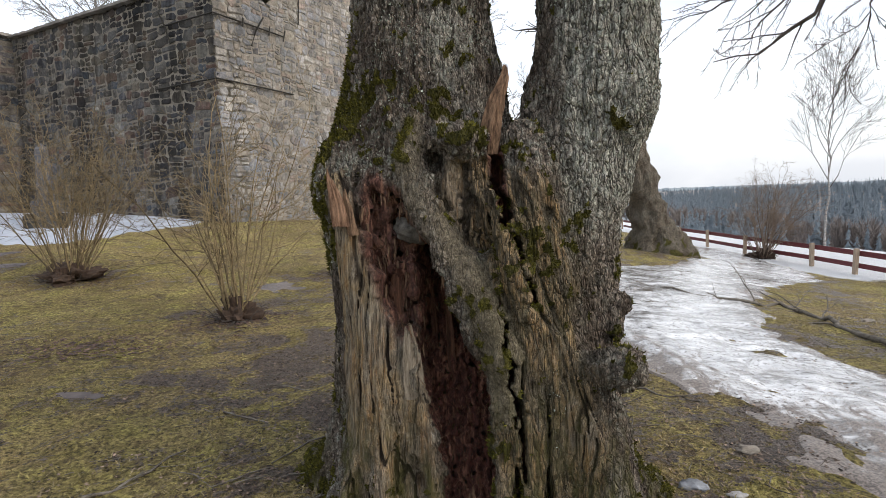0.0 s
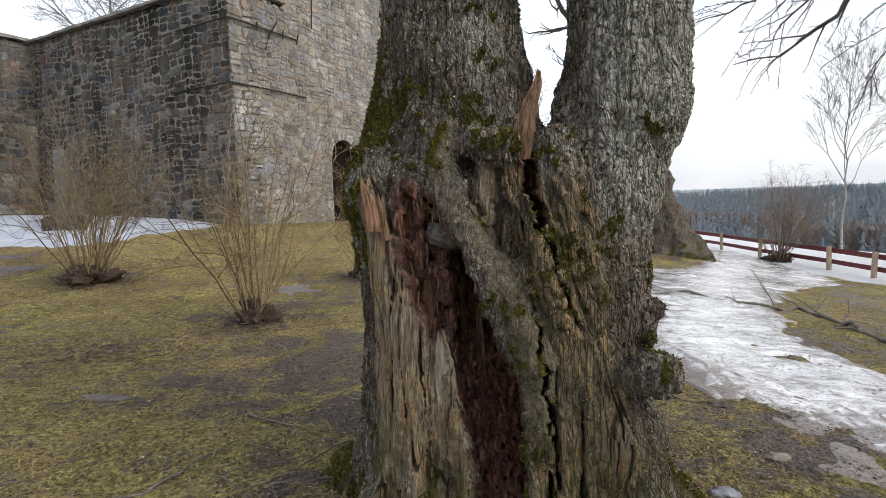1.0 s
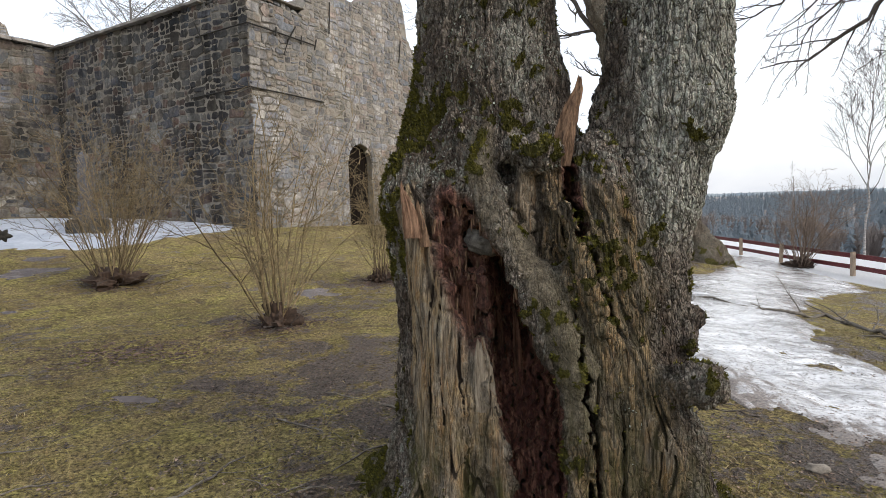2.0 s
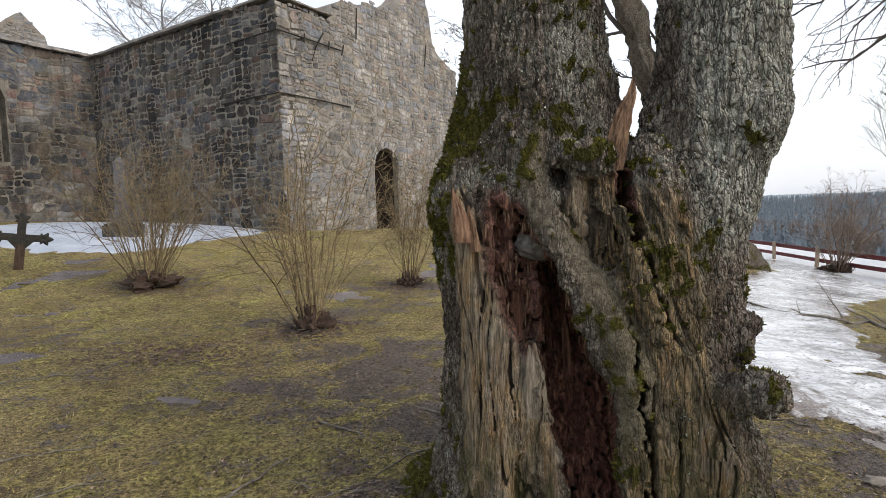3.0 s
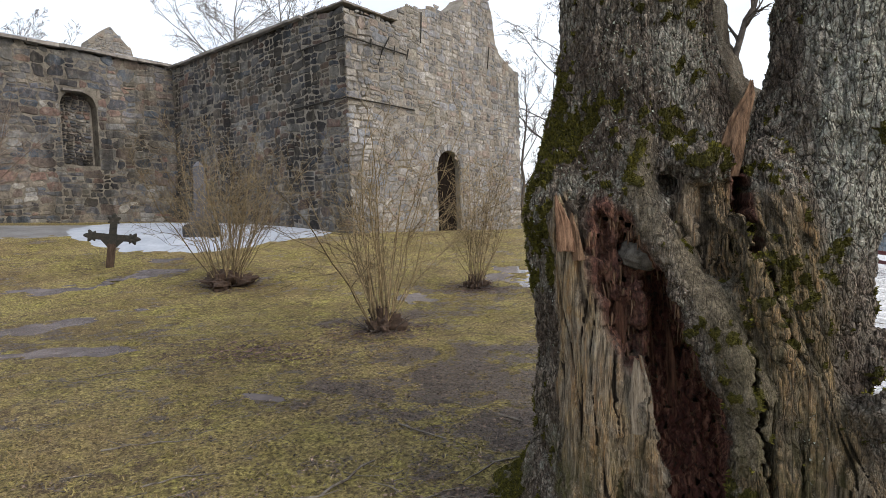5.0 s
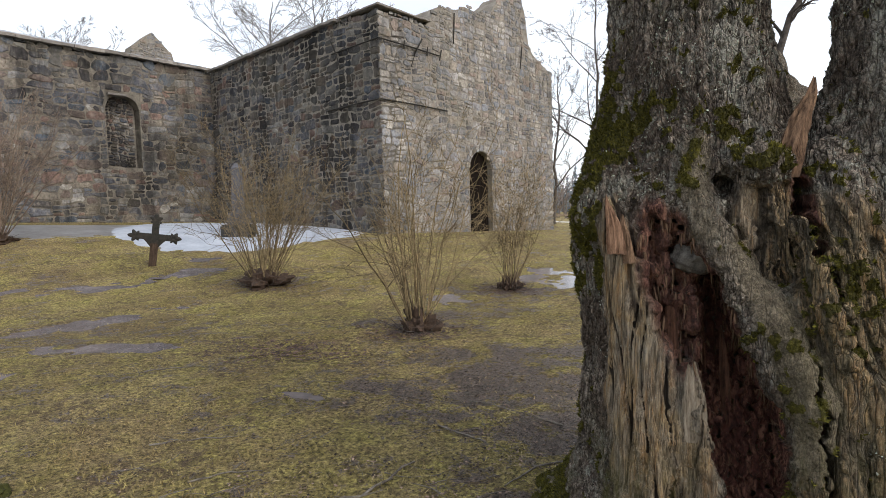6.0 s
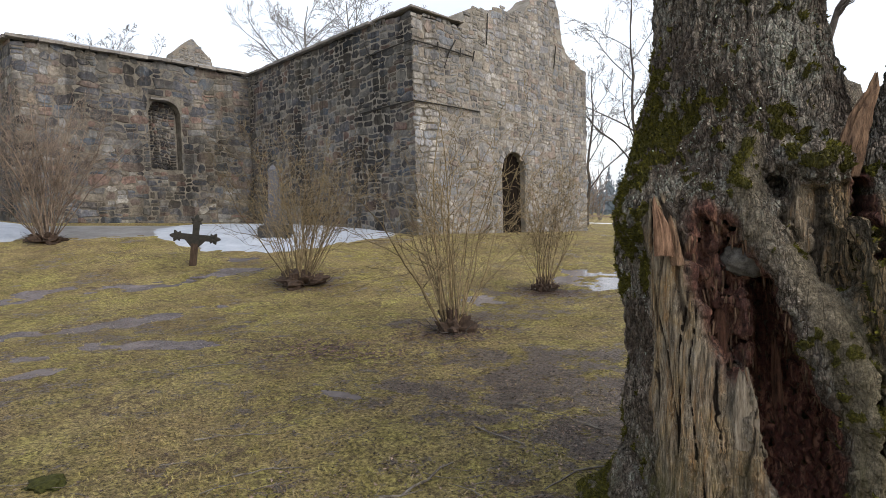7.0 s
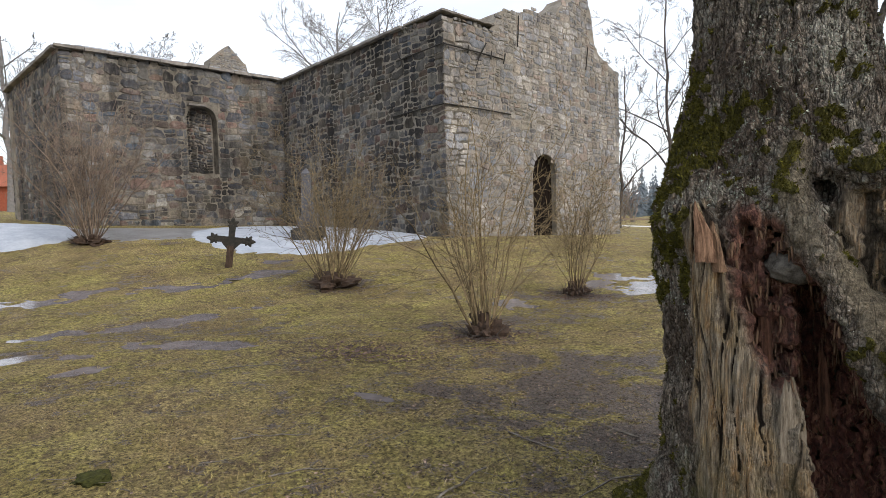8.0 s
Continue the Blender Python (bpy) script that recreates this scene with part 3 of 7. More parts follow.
W0 = I0 - AX * 9.4
NICHE = (4.7, 6.05, 3.9, 7.0)
transept = build_wall("transept_wall", W0, AX, 9.4, [(0, 8.62), (9.4, 8.7)], 1.3, 37, (0.14, 0.50, 0.24, 0.95), church, "transept wall with a bricked-up arched window", opening=(4.7, 6.05, 6.45, 7.0, 3.9), single=(3.0, 9.5, 2.5, 7.4), base=0.9)
END_DIR = Vector((math.cos(radians(161)), math.sin(radians(161)), 0))
W2 = W0 + END_DIR * 10.0
end_wall = build_wall("end_wall", W2, -END_DIR, 10.0, [(0, 8.6), (10.0, 8.6)], 1.2, 41, (0.2, 0.5, 0.3, 0.95), church, "end wall of rubble stone, coloured darker for shade", base=1.2)
E0 = C0 + AX * 11.5
F0 = E0 + BX * 22.0
east = build_wall("back_wall", E0, BX, 22.0, [(0, 8.3), (22, 8.2)], 1.2, 43, (0.25, 0.5, 0.4, 1.1), church, "plain rubble back wall")
closing = build_wall("back_wall", F0, (W2 - F0), (W2 - F0).length, [(0, 8.2), (30, 8.2)], 1.2, 47, (0.25, 0.5, 0.4, 1.1), church, "plain rubble back wall")

BN = (W2 - F0).normalized()
PEAK = [(0, 8.3), (0.4, 11.8), (0.9, 12.2), (1.6, 12.9), (2.2, 12.3), (2.9, 11.6), (3.3, 8.3)]
peak = build_wall("inner_gable", F0 + BN * 12.3 + Vector((-BN.y, BN.x, 0)) * 1.22, -BN, 3.3, PEAK, 1.24, 53, (0.12, 0.3, 0.2, 0.5), church, "broken peak of an inner rubble gable", base=8.3)

# ---- old tree ----
TREE_CY = 2.86


def seg_dist(p, a, b, ra, rb):
    """Signed distance to a tapered rod."""
    dx, dy, dz = b[0] - a[0], b[1] - a[1], b[2] - a[2]
    qx, qy, qz = p[:, 0] - a[0], p[:, 1] - a[1], p[:, 2] - a[2]
    t = np.clip((qx * dx + qy * dy + qz * dz) / (dx * dx + dy * dy + dz * dz), 0, 1)
    return np.sqrt((qx - t * dx) ** 2 + (qy - t * dy) ** 2 + (qz - t * dz) ** 2) - (ra + (rb - ra) * t)


def egg(p, c, k, r):
    """Signed distance to a stretched ball."""
    return np.sqrt(((p[:, 0] - c[0]) / k[0]) ** 2 + ((p[:, 1] - c[1]) / k[1]) ** 2 + ((p[:, 2] - c[2]) / k[2]) ** 2) - r


def smin(a, b, k):
    h = np.clip(0.5 + 0.5 * (b - a) / k, 0, 1)
    return b + (a - b) * h - k * h * (1 - h)


def smax(a, b, k):
    return -smin(-a, -b, k)


def chain(p, pts, radii, k=0.04):
    d = None
    for a, b, ra, rb in zip(pts[:-1], pts[1:], radii[:-1], radii[1:]):
        e = seg_dist(p, a, b, ra, rb)
        d = e if d is None else smin(d, e, k)
    return d


def slab(x, z, table):
    """Left and right edge of a region at height z: rows of (z, left, right), from below."""
    zs = [r[0] for r in table]
    lo = np.interp(z, zs, [r[1] for r in table])
    hi = np.interp(z, zs, [r[2] for r in table])
    return np.maximum.reduce([lo - x, x - hi, zs[0] - z, z - zs[-1]])


CAVITY = [(0.10, 0.02, 0.24), (0.30, 0.00, 0.24), (0.55, -0.05, 0.23), (0.75, -0.08, 0.21), (0.82, -0.09, 0.17), (0.95, -0.09, 0.12), (1.10, -0.10, 0.05), (1.27, -0.10, 0.0), (1.32, -0.08, -0.03)]
TORN = [(0.92, -0.18, -0.08), (1.10, -0.25, -0.08), (1.30, -0.31, -0.05), (1.42, -0.34, -0.09), (1.53, -0.33, -0.17), (1.62, -0.29, -0.24)]
SWIRL = [(1.28, 0.05, 0.24), (1.42, 0.02, 0.27), (1.55, 0.01, 0.27), (1.68, 0.04, 0.25)]
WOODL = [(0.0, -0.45, 0.02), (0.5, -0.44, -0.03), (0.9, -0.47, -0.08), (1.3, -0.47, -0.22), (1.55, -0.48, -0.36), (1.63, -0.47, -0.43)]
WOODR = [(0.0, 0.22, 0.66), (0.5, 0.23, 0.68), (0.8, 0.28, 0.63), (1.0, 0.25, 0.60), (1.25, 0.22, 0.56), (1.45, 0.20, 0.57), (1.62, 0.24, 0.48)]
CRACK = [(1.0, 0.415, 0.435), (1.06, 0.38, 0.43), (1.20, 0.35, 0.39), (1.36, 0.30, 0.345), (1.55, 0.255, 0.305), (1.70, 0.24, 0.30), (1.78, 0.255, 0.28)]


SLIT = [(0.28, 0.36, 0.372), (0.46, 0.332, 0.356), (0.62, 0.315, 0.338), (0.85, 0.288, 0.312), (1.02, 0.266, 0.284), (1.09, 0.268, 0.272)]


def tree_front(p, d):
    """The torn, hollow and healed face of the trunk."""
    x, y, z = p[:, 0], p[:, 1], p[:, 2]
    x = x + 0.010 * np.sin(z * 37 + 2 * x) + 0.006 * np.sin(z * 83 + 40 * x) + 0.004 * np.sin(z * 171)
    z = z + 0.010 * np.sin(x * 70)
    # torn hollow round the knot
    torn = np.maximum(slab(x, z, TORN), y - (2.45 - 0.09 * ss((z - 1.34) / 0.25) + 0.025 * np.sin(x * 75 + z * 6) + 0.03 * np.sin(z * 17 + x * 20) + 0.012 * np.sin(z * 51)))
    d = smax(d, -torn, 0.06)
    swirl = np.maximum(slab(x, z, SWIRL), y - (2.39 + 0.02 * np.sin(x * 50 + z * 9)))
    d = smax(d, -swirl, 0.06)
    # bare wood stands a little behind the bark
    wl = np.maximum(slab(x, z, WOODL), y - (2.305 + 0.03 * np.sin(x * 30)))
    d = smax(d, -wl, 0.02)
    # the large cavity, deep above, filled with crumbled wood below
    deep = np.interp(z, [0.1, 0.3, 0.75, 0.9, 1.1, 1.3], [2.42, 2.46, 2.60, 2.68, 2.68, 2.6])
    cav = np.maximum(slab(x, z, CAVITY), y - deep - 0.035 * np.sin(x * 62 + 2 * z) * (z > 0.8) - 0.02 * np.sin(x * 140 + 5 * z))
    d = smax(d, -cav, 0.02)
    gap = np.maximum(slab(x, z, CRACK), y - 2.62)
    d = smax(d, -gap, 0.012)
    hole = egg(p, (0.005, 2.42, 1.70), (0.7, 2.2, 1.5), 0.045)
    d = smax(d, -hole, 0.03)
    # rope-like healing ridges of bark
    rope = chain(p, [(-0.10, 2.46, 1.84), (-0.115, 2.40, 1.66), (-0.07, 2.37, 1.50), (0.05, 2.33, 1.34), (0.15, 2.29, 1.16), (0.235, 2.26, 0.98), (0.285, 2.25, 0.82), (0.30, 2.275, 0.62), (0.31, 2.27, 0.30), (0.33, 2.22, 0.0)], [0.035, 0.045, 0.046, 0.042, 0.050, 0.058, 0.064, 0.045, 0.04, 0.06], 0.03)
    d = smin(d, rope, 0.06)
    lobe = chain(p, [(0.40, 2.52, 1.76), (0.42, 2.44, 1.60), (0.50, 2.40, 1.45)], [0.085, 0.115, 0.08], 0.05)
    d = smin(d, lobe, 0.04)
    roll = chain(p, [(0.02, 2.44, 1.76), (0.12, 2.40, 1.75), (0.22, 2.42, 1.74)], [0.05, 0.075, 0.06], 0.04)
    d = smin(d, roll, 0.04)
    strand = chain(p, [(0.25, 2.30, 1.52), (0.30, 2.28, 1.36), (0.345, 2.26, 1.18), (0.39, 2.26, 1.02)], [0.05, 0.045, 0.045, 0.03], 0.03)
    d = smin(d, strand, 0.03)
    d = smax(d, -np.maximum(slab(x, z, CRACK), y - 2.62), 0.012)
    d = smax(d, -np.maximum(slab(x, z, SLIT), y - 2.48), 0.012)
    # burls
    foot = chain(p, [(0.66, 2.34, 0.74), (0.70, 2.29, 0.50), (0.71, 2.22, 0.15), (0.76, 2.10, -0.2)], [0.07, 0.10, 0.14, 0.20], 0.06)
    d = smin(d, foot, 0.08)
    burl = egg(p, (0.765, 2.235, 0.775), (1.05, 1.1, 0.80), 0.108)
    d = smin(d, burl, 0.02)
    burl2 = egg(p, (0.842, 2.57, 0.98), (1, 1, 1.1), 0.060)
    d = smin(d, burl2, 0.02)
    burl3 = egg(p, (0.81, 2.53, 0.88), (1, 1, 1.6), 0.045)
    d = smin(d, burl3, 0.03)
    # bare plate and root hollows
    plate = egg(p, (0.61, 2.075, 0.54), (0.6, 0.9, 1.5), 0.13)
    d = smax(d, -plate, 0.02)
    for hx, hz, w, h in ((-0.22, 0.30, 0.035, 0.13), (-0.10, 0.22, 0.03, 0.10), (-0.36, 0.16, 0.05, 0.12), (0.47, 0.35, 0.016, 0.30), (0.36, 0.55, 0.014, 0.26), (0.33, 0.2, 0.02, 0.16)):
        e = egg(p, (hx, 2.24, hz), (w / 0.1, 1.0, h / 0.1), 0.1)
        d = smax(d, -e * 0.4, 0.015)
    return d


def tree_sdf(p):
    x, y, z = p[:, 0], p[:, 1], p[:, 2]
    zt = [-0.3, 0.0, 0.15, 0.4, 0.85, 1.15, 1.4, 1.6, 1.8]
    cx = np.interp(z, zt, [0.12, 0.12, 0.13, 0.15, 0.155, 0.145, 0.12, 0.03, -0.02])
    rx = np.interp(z, zt, [1.03, 0.90, 0.79, 0.725, 0.70, 0.725, 0.71, 0.65, 0.56])
    ry = np.interp(z, zt, [0.86, 0.76, 0.68, 0.63, 0.61, 0.60, 0.57, 0.52, 0.46])
    th = np.arctan2(y - TREE_CY, x - cx)
    lobes = 1 + (0.10 * np.exp(-np.maximum(z, 0) / 0.22) + 0.012) * np.cos(6 * th + 0.8) + 0.02 * np.cos(9 * th + 2.0 + z) + 0.01 * np.cos(17 * th + 3 * z)
    q = ((np.abs(x - cx) / (rx * lobes)) ** 2.5 + (np.abs(y - TREE_CY) / (ry * lobes)) ** 2.5) ** (1 / 2.5)
    d = (q - 1) * 0.62
    d = smax(d, z - 1.72, 0.14)
    # two stems, the second one double
    left = chain(p, [(-0.10, 2.90, 1.45), (-0.085, 2.90, 1.75), (-0.075, 2.93, 2.05), (-0.09, 2.96, 2.45), (-0.12, 3.0, 2.95)], [0.50, 0.47, 0.42, 0.355, 0.335])
    right = chain(p, [(0.52, 2.72, 1.1), (0.62, 2.74, 1.55), (0.745, 2.76, 1.95), (0.80, 2.80, 2.4), (0.84, 2.86, 2.95)], [0.30, 0.305, 0.31, 0.285, 0.28])
    back = chain(p, [(0.72, 2.95, 1.0), (0.75, 2.98, 1.5), (0.85, 3.0, 1.82), (0.905, 3.02, 2.0), (0.93, 3.04, 2.4), (0.95, 3.08, 2.95)], [0.20, 0.16, 0.18, 0.205, 0.18, 0.19])
    stems = smin(right, back, 0.06)
    d = smin(d, left, 0.10)
    d = smin(d, stems, 0.07)
    # shoulder and lumps
    d = smin(d, egg(p, (-0.44, 2.66, 1.62), (1, 1, 1.2), 0.17), 0.12)
    d = smin(d, egg(p, (1.00, 2.92, 1.97), (0.7, 1, 1.3), 0.09), 0.05)
    d = smin(d, egg(p, (1.01, 2.9, 2.32), (0.7, 1, 1.2), 0.075), 0.05)
    near = np.flatnonzero(y < 2.80)
    if len(near):
        d[near] = tree_front(p[near], d[near])
    return d


def sparse_surface(f, lo, hi, h, nb=4):
    """Surface net of f = 0, worked out only in the blocks that the surface crosses."""
    lo = np.array(lo, float)
    size = h * nb
    counts = np.ceil((np.array(hi) - lo) / size).astype(int)
    bi = np.stack(np.meshgrid(*[np.arange(c) for c in counts], indexing="ij"), -1).reshape(-1, 3)
    mid = lo + (bi + 0.5) * size
    dist = np.concatenate([f(mid[i:i + 200000]) for i in range(0, len(mid), 200000)])
    bi = bi[np.abs(dist) < size * 0.87 + 0.014]
    o = np.stack(np.meshgrid(*[np.arange(nb + 1)] * 3, indexing="ij"), -1).reshape(-1, 3)
    N = (counts * nb + 2).astype(np.int64)

    def key(c):
        return (c[..., 0] * N[1] + c[..., 1]) * N[2] + c[..., 2]
    keys, verts, edges = [], [], []
    corner = np.array([(a, b, c) for a in (0, 1) for b in (0, 1) for c in (0, 1)])
    pairs = [(i, j) for i in range(8) for j in range(i + 1, 8) if np.abs(corner[i] - corner[j]).sum() == 1]
    for s in range(0, len(bi), 3000):
        blk = bi[s:s + 3000]
        g = (blk[:, None, :] * nb + o[None]).astype(np.int64)
        val = f((lo + g * h).reshape(-1, 3)).reshape(len(blk), nb + 1, nb + 1, nb + 1)
        v8 = np.stack([val[:, a:a + nb, b:b + nb, c:c + nb] for a, b, c in corner], -1)
        cross = (v8.min(-1) < 0) & (v8.max(-1) >= 0)
        w = np.argwhere(cross)
        vv = v8[cross]
        acc, num = np.zeros((len(vv), 3)), np.zeros(len(vv))
        for i, j in pairs:
            sg = (vv[:, i] < 0) != (vv[:, j] < 0)
            den = np.where(sg, vv[:, i] - vv[:, j], 1.0)
            t = np.where(sg, vv[:, i] / den, 0.0)
            pt = corner[i] + t[:, None] * (corner[j] - corner[i])
            acc += np.where(sg[:, None], pt, 0.0)
            num += sg
        cell = blk[w[:, 0]] * nb + w[:, 1:]
        keys.append(key(cell.astype(np.int64)))
        verts.append(lo + (cell + acc / num[:, None]) * h)
        base = val[:, :nb, :nb, :nb]
        for ax in range(3):
            sl = [slice(0, nb)] * 3
            sl[ax] = slice(1, nb + 1)
            nxt = val[(slice(None), *sl)]
            ch = (base < 0) != (nxt < 0)
            e = np.argwhere(ch)
            pos = (blk[e[:, 0]] * nb + e[:, 1:]).astype(np.int64)
            edges.append((ax, pos, base[ch] < 0))
    keys, verts = np.concatenate(keys), np.concatenate(verts)
    order = np.argsort(keys)
    keys, verts = keys[order], verts[order]
    faces = []
    for ax, pos, inside in edges:
        u, v = np.zeros(3, np.int64), np.zeros(3, np.int64)
        u[(ax + 1) % 3], v[(ax + 2) % 3] = 1, 1
        ks = np.stack([key(pos - u - v), key(pos - v), key(pos), key(pos - u)], -1)
        at = np.minimum(np.searchsorted(keys, ks), len(keys) - 1)
        ok = (keys[at] == ks).all(-1)
        at = np.where(inside[:, None], at, at[:, ::-1])
        faces.append(at[ok])
    return verts, np.concatenate(faces)


def vertex_normals(v, f):
    n = np.zeros_like(v)
    c = np.cross(v[f[:, 2]] - v[f[:, 0]], v[f[:, 3]] - v[f[:, 1]])
    for k in range(4):
        for a in range(3):
            n[:, a] += np.bincount(f[:, k], c[:, a], len(v))
    return n / np.maximum(np.linalg.norm(n, axis=1), 1e-9)[:, None]


def soft_in(d, w=0.02):
    """1 inside a region, 0 outside, soft over w."""
    return ss(0.5 - d / (2 * w))


tv, tf = sparse_surface(tree_sdf, (-1.25, 1.85, -0.12), (1.40, 3.75, 2.88), 0.0075)
tn = vertex_normals(tv, tf)
x, y, z = tv.T
facing = ss((-tn[:, 1] + 0.1) / 0.5)
wob = 0.03 * fbm(x * 9, y * 9, z * 5, 3, 31)
is_front = (y < 2.62) & (tn[:, 1] < 0.65)
cavm = np.where(y < 2.75, soft_in(np.maximum(slab(x, z, CAVITY) - 0.012, 2.33 - y), 0.012), 0)
tornm = np.where(y < 2.62, soft_in(slab(x, z, TORN) - 0.025 + 2.2 * wob, 0.035), 0)
rope_d = chain(tv, [(-0.10, 2.46, 1.84), (-0.115, 2.40, 1.66), (-0.07, 2.37, 1.50), (0.05, 2.33, 1.34), (0.15, 2.29, 1.16), (0.235, 2.26, 0.98), (0.285, 2.25, 0.82), (0.30, 2.275, 0.62), (0.31, 2.27, 0.30), (0.33, 2.22, 0.0)], [0.035, 0.045, 0.046, 0.042, 0.050, 0.058, 0.064, 0.045, 0.04, 0.06], 0.03)
ropem = soft_in(rope_d - 0.026, 0.018) * ss((z - 0.45) / 0.15)
wood = np.where(is_front, np.maximum(np.maximum(soft_in(slab(x, z, WOODL) + wob * 1.6, 0.02), soft_in(slab(x, z, WOODR) + wob * 2.0, 0.04)), soft_in(slab(x, z, SWIRL) + wob, 0.02)), 0)
wood = np.maximum(wood, np.where(is_front, 1.0 * soft_in(np.hypot((x - 0.605) / 0.55, (z - 0.53) / 1.3) - 0.12, 0.03), 0))
wood = wood * (1 - ropem) * (1 - tornm)
crackm = np.where(y < 2.8, np.maximum(soft_in(np.maximum(slab(x, z, CRACK) - 0.008, 2.30 - y), 0.01), soft_in(np.maximum(slab(x, z, SLIT) - 0.006, 2.27 - y), 0.008)), 0)
rot = np.maximum(np.maximum(cavm, tornm * 0.9 * (1 - ropem)), crackm)
wood = wood * (1 - cavm)
# relief: plates of bark, long furrows of wood, crumbs of rot
bx = np.arctan2(y - TREE_CY, x - np.where(z > 1.75, np.where(x < 0.4, -0.08, 0.8), 0.12)) * 0.5
wx_, wy_, wz_ = (0.030 * fbm(x * 14, y * 14, z * 9, 3, s_) for s_ in (41, 42, 43))
c1, c2 = cells((x + wx_) * 21, (y + wy_) * 21, (z + 2 * wz_) * 7.5, 3)
plates = np.clip((c2 - c1) * 4.5, 0, 1) * (0.75 + 0.25 * vnoise(x * 30, y * 30, z * 12, 44))
aged = np.where(is_front, ss((x - 0.16 + 0.05 * z) / 0.10), 0)
aged = aged * (1 - soft_in(np.hypot((x - 0.605) / 0.55, (z - 0.53) / 1.3) - 0.12, 0.03))
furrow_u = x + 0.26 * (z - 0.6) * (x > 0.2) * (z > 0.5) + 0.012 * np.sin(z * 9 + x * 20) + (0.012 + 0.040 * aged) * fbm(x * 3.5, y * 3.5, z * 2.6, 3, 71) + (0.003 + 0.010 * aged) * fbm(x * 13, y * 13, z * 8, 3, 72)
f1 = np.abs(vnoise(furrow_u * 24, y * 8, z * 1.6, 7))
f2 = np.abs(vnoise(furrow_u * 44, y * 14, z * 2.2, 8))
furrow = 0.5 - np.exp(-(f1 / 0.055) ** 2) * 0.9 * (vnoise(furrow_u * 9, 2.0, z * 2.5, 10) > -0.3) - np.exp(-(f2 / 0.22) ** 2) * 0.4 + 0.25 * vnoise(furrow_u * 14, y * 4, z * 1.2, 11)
c3, c4 = cells((x + wy_) * 52, (y + wx_) * 52, (z + wz_) * 22, 13)
plates2 = np.clip((c4 - c3) * 3.2, 0, 1)
bark_h = (plates - 0.6) * 0.012 + (plates2 - 0.5) * 0.006 + 0.036 * fbm(x * 7, y * 7, z * 4, 5, 12) + 0.014 * (0.5 - np.abs(fbm(x * 16, y * 16, z * 6, 3, 14)) * 3) + 0.006 * fbm(x * 45, y * 45, z * 25, 2, 19)
ridges = -np.exp(-(vnoise(bx * 30 + 6 * wob, 0.5, z * 2.2, 15) / 0.16) ** 2) * 0.014
bark_h = bark_h + ridges * (z > 1.6)
knobs = fbm(x * 20, y * 20, z * 9, 4, 73)
wood_h = furrow * (0.022 - 0.006 * aged) - 0.004 + 0.03 * fbm(furrow_u * 12, y * 5, z * 1.5, 3, 25) + aged * (0.030 * knobs + 0.5 * bark_h)
rot_h = 0.016 * fbm(x * 26, y * 26, z * 18, 4, 21) + 0.045 * fbm(x * 22, y * 6, z * 3.0, 3, 23) * ss((z - 0.70) / 0.15)
fine_k = np.where(crackm > 0.3, 0.2, 1.0)
h = (bark_h * (1 - wood) * (1 - 0.65 * ropem) * (1 - rot) + wood_h * wood * (1 - rot) + rot_h * rot) * fine_k
burly = np.minimum(egg(tv, (0.75, 2.27, 0.77), (1, 1, 1), 0.125), egg(tv, (0.842, 2.57, 0.98), (1, 1, 1), 0.09))
h = h + soft_in(burly, 0.02) * 0.030 * fbm(x * 28, y * 28, z * 28, 3, 27)
flare = ss((0.35 - z) / 0.3)
h = h + flare * 0.03 * fbm(x * 10, y * 10, z * 3, 3, 77)
# moss lies on the shoulders and along the damp foot
up = np.clip(tn[:, 2], 0, 1)
mn = 0.62 * fbm(x * 7, y * 7, z * 7, 4, 55) + 0.68 * fbm(x * 26, y * 26, z * 22, 3, 56)
side_left = ss((-0.38 - x) / 0.14) * ss((z - 0.9) / 0.4) * ss((2.3 - z) / 0.4)
moss = np.clip(0.45 * up + 0.85 * side_left + 0.50 * np.exp(-((x + 0.36) / 0.17) ** 2 - ((z - 1.98) / 0.22) ** 2) + 0.5 * np.exp(-((x + 0.02) / 0.08) ** 2 - ((z - 1.95) / 0.10) ** 2)
               + 0.7 * np.exp(-((x - 0.45) / 0.13) ** 2 - ((z - 1.62) / 0.16) ** 2) + 0.62 * ss((0.34 - z) / 0.3) + 0.75 * np.exp(-((x - 0.81) / 0.10) ** 2 - ((z - 0.80) / 0.09) ** 2) + 0.6 * np.exp(-((x - 0.11) / 0.1) ** 2 - ((z - 1.77) / 0.05) ** 2)
               + 0.22 * np.exp(-((x - 0.42) / 0.25) ** 2 - ((z - 1.3) / 0.4) ** 2) + 0.16 * ss((z - 1.5) / 0.3) * ss((0.35 - x) / 0.2) + 2.1 * mn - 0.42, 0, 1)
moss = moss * (1 - np.clip(cavm * 1.2, 0, 1)) * (1 - 0.8 * crackm) * (1 - 0.75 * tornm) * (1 - 0.7 * wood * (1 - aged) * ss((z - 0.15) / 0.2))
moss_s = ss((moss - 0.30) / 0.25)
h = h + moss_s * (0.006 + 0.012 * np.abs(fbm(x * 30, y * 30, z * 30, 2, 66)))
algae = np.clip(1.3 * ss((0.72 - z) / 0.55) * ss((0.5 + vnoise(furrow_u * 18, 0, z * 1.5, 91)) / 0.8) + 0.38 * ss((x - 0.12) / 0.2) * ss((1.7 - z) / 0.4) * ss((0.75 - x) / 0.2), 0, 1) * (1 - cavm)
tv = tv + tn * h[:, None]
